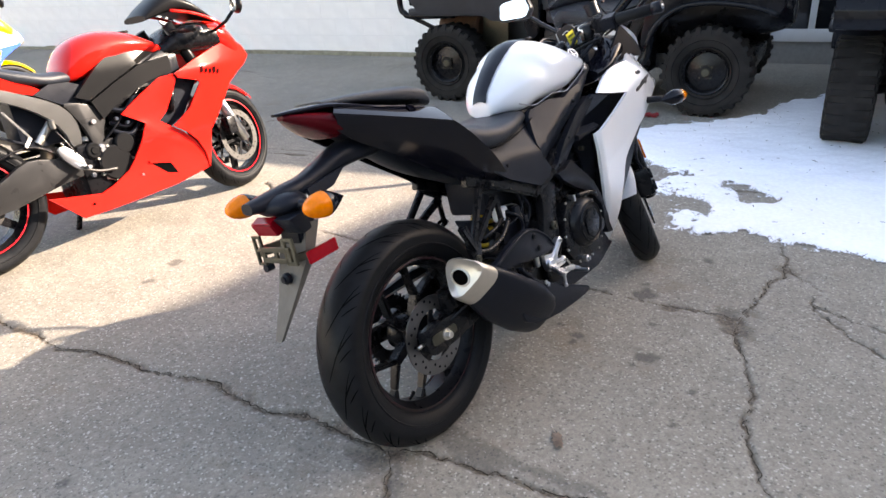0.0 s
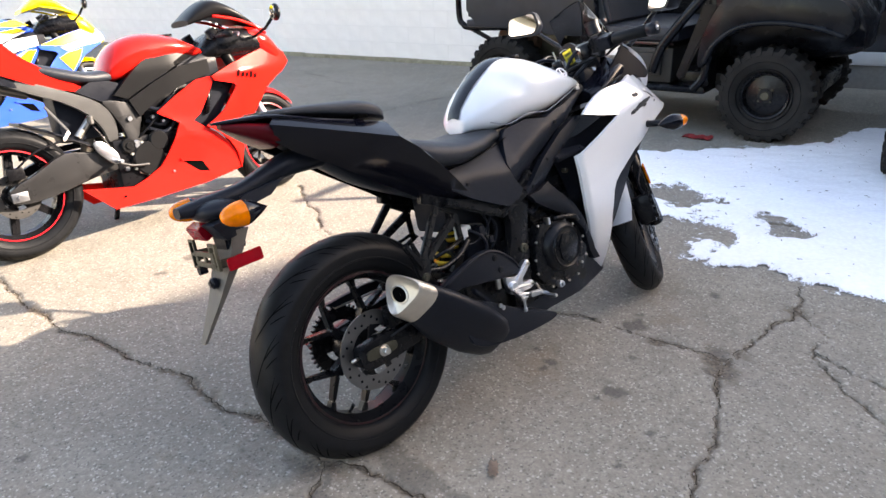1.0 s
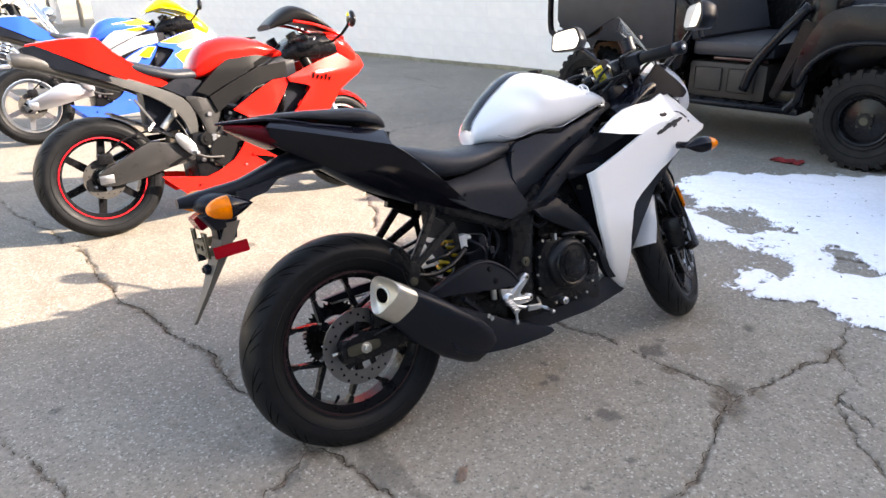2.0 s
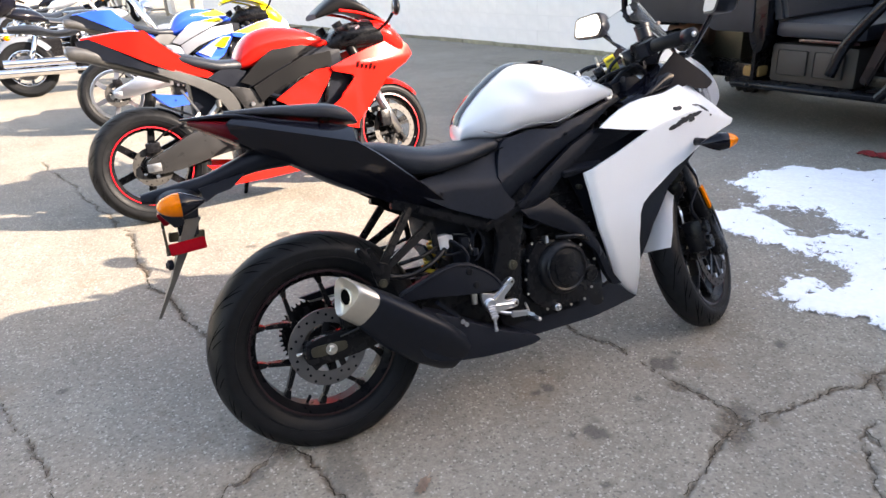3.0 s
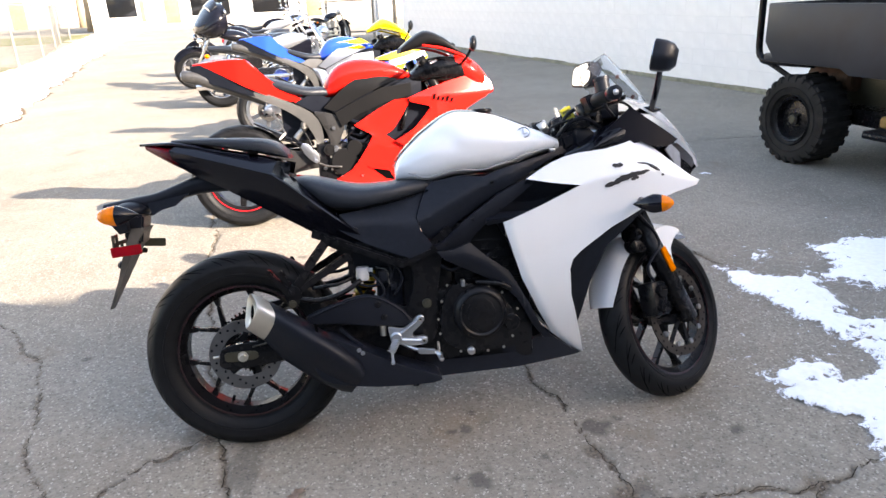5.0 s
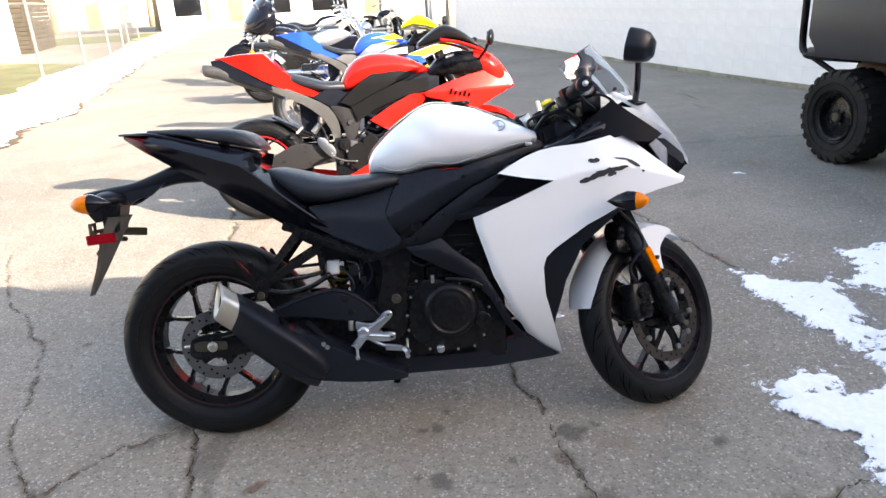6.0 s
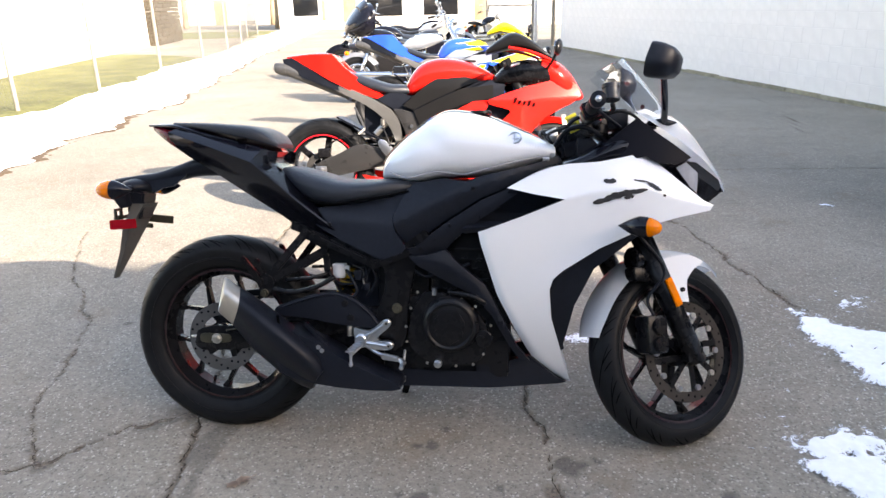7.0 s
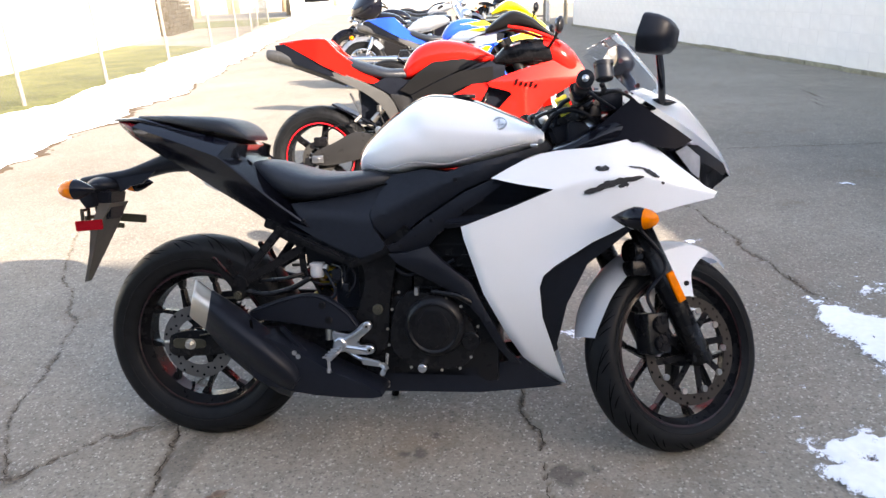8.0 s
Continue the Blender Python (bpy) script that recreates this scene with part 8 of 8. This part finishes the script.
    for y in (-0.09, -1.36):
        part("cage_post", tube(curve([(0.36, y, 1.05), (0.58, y, 1.78), (0.70, y, 1.86), (1.30, y, 1.86), (1.42, y, 1.76), (1.40, y, 0.80)]), 0.025, 10), UTVP, u)
    return u


utv = utility_vehicle(pose(3.95, 0.60, 0, 0, 0, 99.4), "black utility vehicle with knobbly tyres and a cargo bed")
copy_thing(utv, pose(3.72, -0.265, 0, 0, 0, 8))
# red rag under the nearer wheel
bm = bmesh.new()
bmesh.ops.create_grid(bm, x_segments=24, y_segments=14, size=0.5)
for v in bm.verts:
    p = v.co.copy()
    v.co = Vector((p.x * 0.20, p.y * 0.10, 0.012 + 0.012 * noise.noise(p * 5) + 0.008 * noise.noise(p * 13)))
bmesh.ops.solidify(bm, geom=bm.faces[:], thickness=0.003)
tagged(part("rag", bm, mat("red_cloth", (0.22, 0.018, 0.02), 0.9, var=0.4, scale=50), m=pose(3.82, 0.98, 0, 0, 0, 100)), "crumpled dark red rag lying on concrete", "rag")

# ---- fence, building and distance ----
fence = thing("fence", "galvanised chain-link fence along the snowy verge", "fence")
POSTS = [(-5.75, 5.0), (-5.95, 7.0), (-6.15, 9.30), (-6.24, 11.65), (-7.50, 16.35), (-8.70, 20.9), (-10.0, 25.4), (-11.45, 29.8), (-12.6, 34.2)]
for x, y in POSTS:
    part("fence_post", merge(cyl((x, y, 0.75), 0.028, 0.80, "Z", 12), egg((x, y, 1.57), 0.03, 0.03, 0.03, 10, 6)), GALV, fence)
for (ax, ay), (bx, by) in zip(POSTS, POSTS[1:]):
    part("top_rail", tube([(ax, ay, 1.52), (bx, by, 1.52)], 0.018, 8), GALV, fence)
bm = bmesh.new()
for (ax, ay), (bx, by) in zip(POSTS, POSTS[1:]):
    ln = math.hypot(bx - ax, by - ay)
    ux, uy = (bx - ax) / ln, (by - ay) / ln
    k = -1.5
    while k < ln:
        for sg in (1, -1):
            s0, s1, z0, z1 = k, k + 1.45, 0.06, 1.51
            if sg < 0:
                s0, s1 = k + 1.45, k
            p0, p1 = [s0, z0], [s1, z1]
            for e in (p0, p1):
                other = p1 if e is p0 else p0
                for lim in (0.0, ln):
                    if (e[0] - lim) * (1 if lim else -1) > 0:
                        t = (lim - other[0]) / (e[0] - other[0]) if e[0] != other[0] else 0
                        e[:] = [lim, other[1] + t * (e[1] - other[1])]
            if abs(p0[0] - p1[0]) > 0.02 and 0 <= p0[1] <= 1.6 and 0 <= p1[1] <= 1.6:
                a, b = Vector((ax + ux * p0[0], ay + uy * p0[0], p0[1])), Vector((ax + ux * p1[0], ay + uy * p1[0], p1[1]))
                tube([a, b], 0.0013, 3, bm)
        k += 0.075
part("chain_link", bm, mat("dull_wire", (0.16, 0.16, 0.15), 0.7, var=0.2), fence)["kind"] = "stuff"


def board_house(name, label, m, w, d, h, wall_mat, openings, roof_mat):
    """A plain building with a board-clad front on local y = 0, facing minus y."""
    b = thing(name, label, "building", m)
    part("wall", box(0, w, 0, d, 0, h), wall_mat, b)
    for k in range(int(h / 0.22)):
        part("board", box(-0.01, w + 0.01, -0.02, 0.0, 0.36 + k * 0.22, 0.36 + k * 0.22 + 0.212), wall_mat, b)
    part("base", box(-0.02, w + 0.02, -0.03, d, 0, 0.35, 0.01), mat("stained_base_" + name, (0.50, 0.46, 0.40), 0.85, var=0.3, scale=6), b)
    part("roof", merge(box(-0.3, w + 0.3, -0.4, d / 2 + 0.2, h, h + 0.15), box(-0.3, w + 0.3, d / 2, d + 0.4, h, h + 0.15)), roof_mat, b)
    for x, z0, ww, hh, nm in openings:
        o = part(nm, box(x, x + ww, -0.05, -0.022, z0, z0 + hh, 0.005), WOOD if nm == "door" else SHOPGLASS, b)
        part("frame", merge(merge(box(x - 0.08, x, -0.07, -0.022, z0 - 0.04, z0 + hh + 0.08), box(x + ww, x + ww + 0.08, -0.07, -0.022, z0 - 0.04, z0 + hh + 0.08)), box(x, x + ww, -0.07, -0.022, z0 + hh, z0 + hh + 0.08)), ALUFRAME, o)
    return b


ROOF = mat("grey_shingle", (0.16, 0.15, 0.15), 0.9, var=0.3, scale=10)
board_house("house", "pale clapboard building behind the fence", pose(-8.93, 8.08, 0, 0, 0, 104.7), 16.5, 8, 4.2, SIDING, ((3.0, 1.2, 1.0, 1.3, "window"),), ROOF)
chim = thing("brick_stack", "stacked brown weathered bricks beside the pale building", "brick pile", pose(-13.3, 25.2, 0, 0, 0, 106))
for r in range(13):
    x = 0.0
    while x < 5.09:
        ln = 0.17 if r % 2 and (x == 0.0 or x > 4.9) else min(0.34, 5.1 - x)
        part("brick_course", box(x, x + ln - 0.015, -0.02 if (r * 3 + int(x * 9)) % 4 else -0.045, 1.2, r * 0.16, r * 0.16 + 0.145, 0.008), BRICK, chim)
        x += ln
part("snow_cap", box(-0.02, 5.1, -0.04, 1.22, 13 * 0.16, 13 * 0.16 + 0.06, 0.02), SNOW, chim)
board_house("house", "cream shop building across the far street", pose(-14.0, 42.0, 0, 0, 0, 0), 19, 8, 4.5, SIDING, ((0.95, 0.8, 1.6, 1.5, "window"), (2.75, 0.5, 0.25, 2.0, "door"), (4.1, 0.35, 0.85, 2.1, "door"), (5.6, 0.7, 2.2, 1.6, "window"), (9.1, 0.7, 2.1, 1.6, "window"), (12.2, 0.35, 0.9, 2.1, "door")), ROOF)
board_house("house", "low tan house in the far distance", pose(-34.0, 60.0, 0, 0, 0, 0), 16, 8, 3.6, SIDING, ((2.0, 0.9, 1.6, 1.4, "window"), (8.0, 0.0, 1.2, 2.1, "door")), ROOF)
gate = thing("gate", "grey metal yard gate at the end of the wall", "gate")
for x, y in ((1.95, 20.6), (1.35, 22.2), (-0.2, 23.5)):
    part("gate_post", cyl((x, y, 1.2), 0.06, 1.25, "Z", 14), GALV, gate)
part("gate_panel", box(1.38, 1.48, 20.7, 22.1, 0.1, 2.3, 0.01), ALUFRAME, gate)
for z in (0.2, 1.2, 2.2):
    part("gate_rail", tube([(1.35, 22.2, z), (-0.2, 23.5, z)], 0.03, 8), GALV, gate)


def bare_tree(m, label, h, seed):
    """A leafless winter tree: trunk, limbs and fine twigs."""
    rnd = random.Random(seed)
    t = thing("tree", label, "tree", m)
    trunk = tube(curve([(0, 0, 0), (0.05, 0.02, h * 0.2), (0.0, 0.1, h * 0.4), (0.1, 0.05, h * 0.6)], 3), h * 0.028, 10, None, h * 0.014)
    part("trunk", trunk, WOOD, t)
    limbs, twigs = bmesh.new(), bmesh.new()
    for i in range(14):
        a, z = rnd.uniform(0, 6.28), h * rnd.uniform(0.28, 0.6)
        d = Vector((math.cos(a), math.sin(a), rnd.uniform(0.5, 1.2))).normalized()
        p = Vector((0.04, 0.05, z))
        q = p + d * h * rnd.uniform(0.2, 0.42)
        tube(curve([p, p.lerp(q, 0.5) + Vector((0, 0, 0.1)), q], 3), h * 0.010, 6, limbs, h * 0.004)
        for k in range(16):
            e = p.lerp(q, rnd.uniform(0.3, 1.0))
            g = (d + Vector((rnd.uniform(-1, 1), rnd.uniform(-1, 1), rnd.uniform(-0.2, 1)))).normalized()
            tube([e, e + g * h * rnd.uniform(0.05, 0.16)], h * 0.003, 4, twigs, h * 0.001)
    part("limbs", limbs, WOOD, t)
    part("twigs", twigs, WOOD, t)["kind"] = "stuff"
    return t


bare_tree(pose(-15.5, 46, 0), "bare winter tree with a brown trunk", 8, 1)
bare_tree(pose(-24, 50, 0), "bare winter tree with many thin twigs", 9, 2)
bare_tree(pose(-20, 58, 0), "bare winter tree beyond the street", 10, 3)


# ---- litter: a dead leaf, twigs on the snow, loose grit ----
LEAF = mat("dry_leaf", (0.40, 0.30, 0.235), 0.8, var=0.4, scale=60)
TWIG = mat("dark_twig", (0.05, 0.035, 0.025), 0.9, var=0.3)
GRIT = mat("loose_grit", (0.30, 0.27, 0.235), 0.9, var=0.45, scale=40)


def dead_leaf(m):
    """A curled dry leaf with a toothed outline and a stalk."""
    bm = bmesh.new()
    mid = bm.verts.new((0, 0, 0.008))
    rim = []
    for i in range(20):
        a = 2 * math.pi * i / 20
        r = 0.030 * (1 + 0.35 * math.cos(2 * a)) * (1.0 if i % 2 else 0.72)
        rim.append(bm.verts.new((r * math.cos(a), 0.75 * r * math.sin(a), 0.004 + 0.007 * math.sin(a * 1.5) ** 2)))
    for i in range(20):
        bm.faces.new((mid, rim[i], rim[(i + 1) % 20]))
    bmesh.ops.solidify(bm, geom=bm.faces[:], thickness=0.0008)
    tube([(0.03, 0, 0.008), (0.055, 0.004, 0.004)], 0.0012, 5, bm)
    return tagged(part("leaf", bm, LEAF, m=m), "curled dry brown leaf lying on concrete", "leaf")


dead_leaf(pose(0.137, -0.344, 0.0, 0, 0, 40))
rnd = random.Random(8)
bm = bmesh.new()
for k in range(150):
    x, y = rnd.uniform(1.9, 4.3), rnd.uniform(-1.1, 0.9)
    if snow_in(np.array([[x]]), np.array([[y]]))[0, 0] < 0.05:
        continue
    a, ln = rnd.uniform(0, 6.28), rnd.uniform(0.003, 0.022)
    z = 0.030
    tube([(x, y, z), (x + ln * math.cos(a), y + ln * math.sin(a), z + rnd.uniform(-0.002, 0.004))], rnd.uniform(0.0008, 0.002), 4, bm)
tagged(part("twig", bm, TWIG), "dark twigs and bits scattered on snow", "debris", kind="stuff")
bm = bmesh.new()
rnd = random.Random(12)
spots = []
for line in CRACKS[:10]:
    for (ax, ay), (bx, by) in zip(line, line[1:]):
        for k in range(int(60 * math.hypot(bx - ax, by - ay))):
            t = rnd.random()
            spots.append((ax + t * (bx - ax) + rnd.gauss(0, 0.03), ay + t * (by - ay) + rnd.gauss(0, 0.03)))
for k in range(500):
    spots.append((rnd.uniform(-1.6, 2.4), rnd.uniform(-1.2, 2.4)))
for x, y in spots:
    r = 0.0015 + 0.0035 * rnd.random() ** 3
    a = rnd.uniform(0, 6.28)
    top = bm.verts.new((x, y, r * 1.0))
    ring = [bm.verts.new((x + r * rnd.uniform(0.7, 1.3) * math.cos(a + q * 1.257), y + r * rnd.uniform(0.7, 1.3) * math.sin(a + q * 1.257), -0.001)) for q in range(5)]
    for q in range(5):
        bm.faces.new((ring[q], ring[(q + 1) % 5], top))
tagged(part("grit", bm, GRIT, smooth=0), "loose grit scattered over the concrete", "grit", kind="stuff")


# ---- the blocks of the wall, last ----
def block_mesh(w, h, d=0.010, bev=0.007):
    bm = bmesh.new()
    a = [bm.verts.new((x, -0.02, z)) for x, z in ((0, 0), (w, 0), (w, h), (0, h))]
    b = [bm.verts.new((x, d - 0.006 - bev * 0.4, z)) for x, z in ((0, 0), (w, 0), (w, h), (0, h))]
    c = [bm.verts.new((x, d - 0.006, z)) for x, z in ((bev, bev), (w - bev, bev), (w - bev, h - bev), (bev, h - bev))]
    for p, q in ((a, b), (b, c)):
        for k in range(4):
            bm.faces.new((p[k], p[(k + 1) % 4], q[(k + 1) % 4], q[k]))
    bm.faces.new(c)
    bmesh.ops.recalc_face_normals(bm, faces=bm.faces[:])
    return mesh_of("block", bm, BLOCK, 0)


CW, CH, J = 0.42, 0.208, 0.004
full = [block_mesh(CW - J, CH - J, 0.0082, 0.004), block_mesh(CW - J, CH - J, 0.0078, 0.004), block_mesh(CW - J, CH - J, 0.0088, 0.004)]
rest, count = bmesh.new(), 0
for r in range(14):
    z = 0.045 + r * CH
    s = S0 + (0.0 if r % 2 else -CW / 2)
    while s < S1 - 0.01:
        a, b = max(s, S0), min(s + CW, S1)
        whole = a == s and b == s + CW
        if whole and r < 8 and 4.0 < s < 19.8 and count < 300:
            ob = new("block", full[(r * 7 + int(s * 5)) % 3])
            ob.parent = wall
            ob.matrix_basis = Matrix.Translation((a, 0.0, z))
            count += 1
        elif b - a > 0.05:
            merge(rest, box(a, b - J, -0.02, 0.0022, z, z + CH - J))
        s += CW
st = part("blocks", rest, BLOCK, wall)
st["kind"] = "stuff"
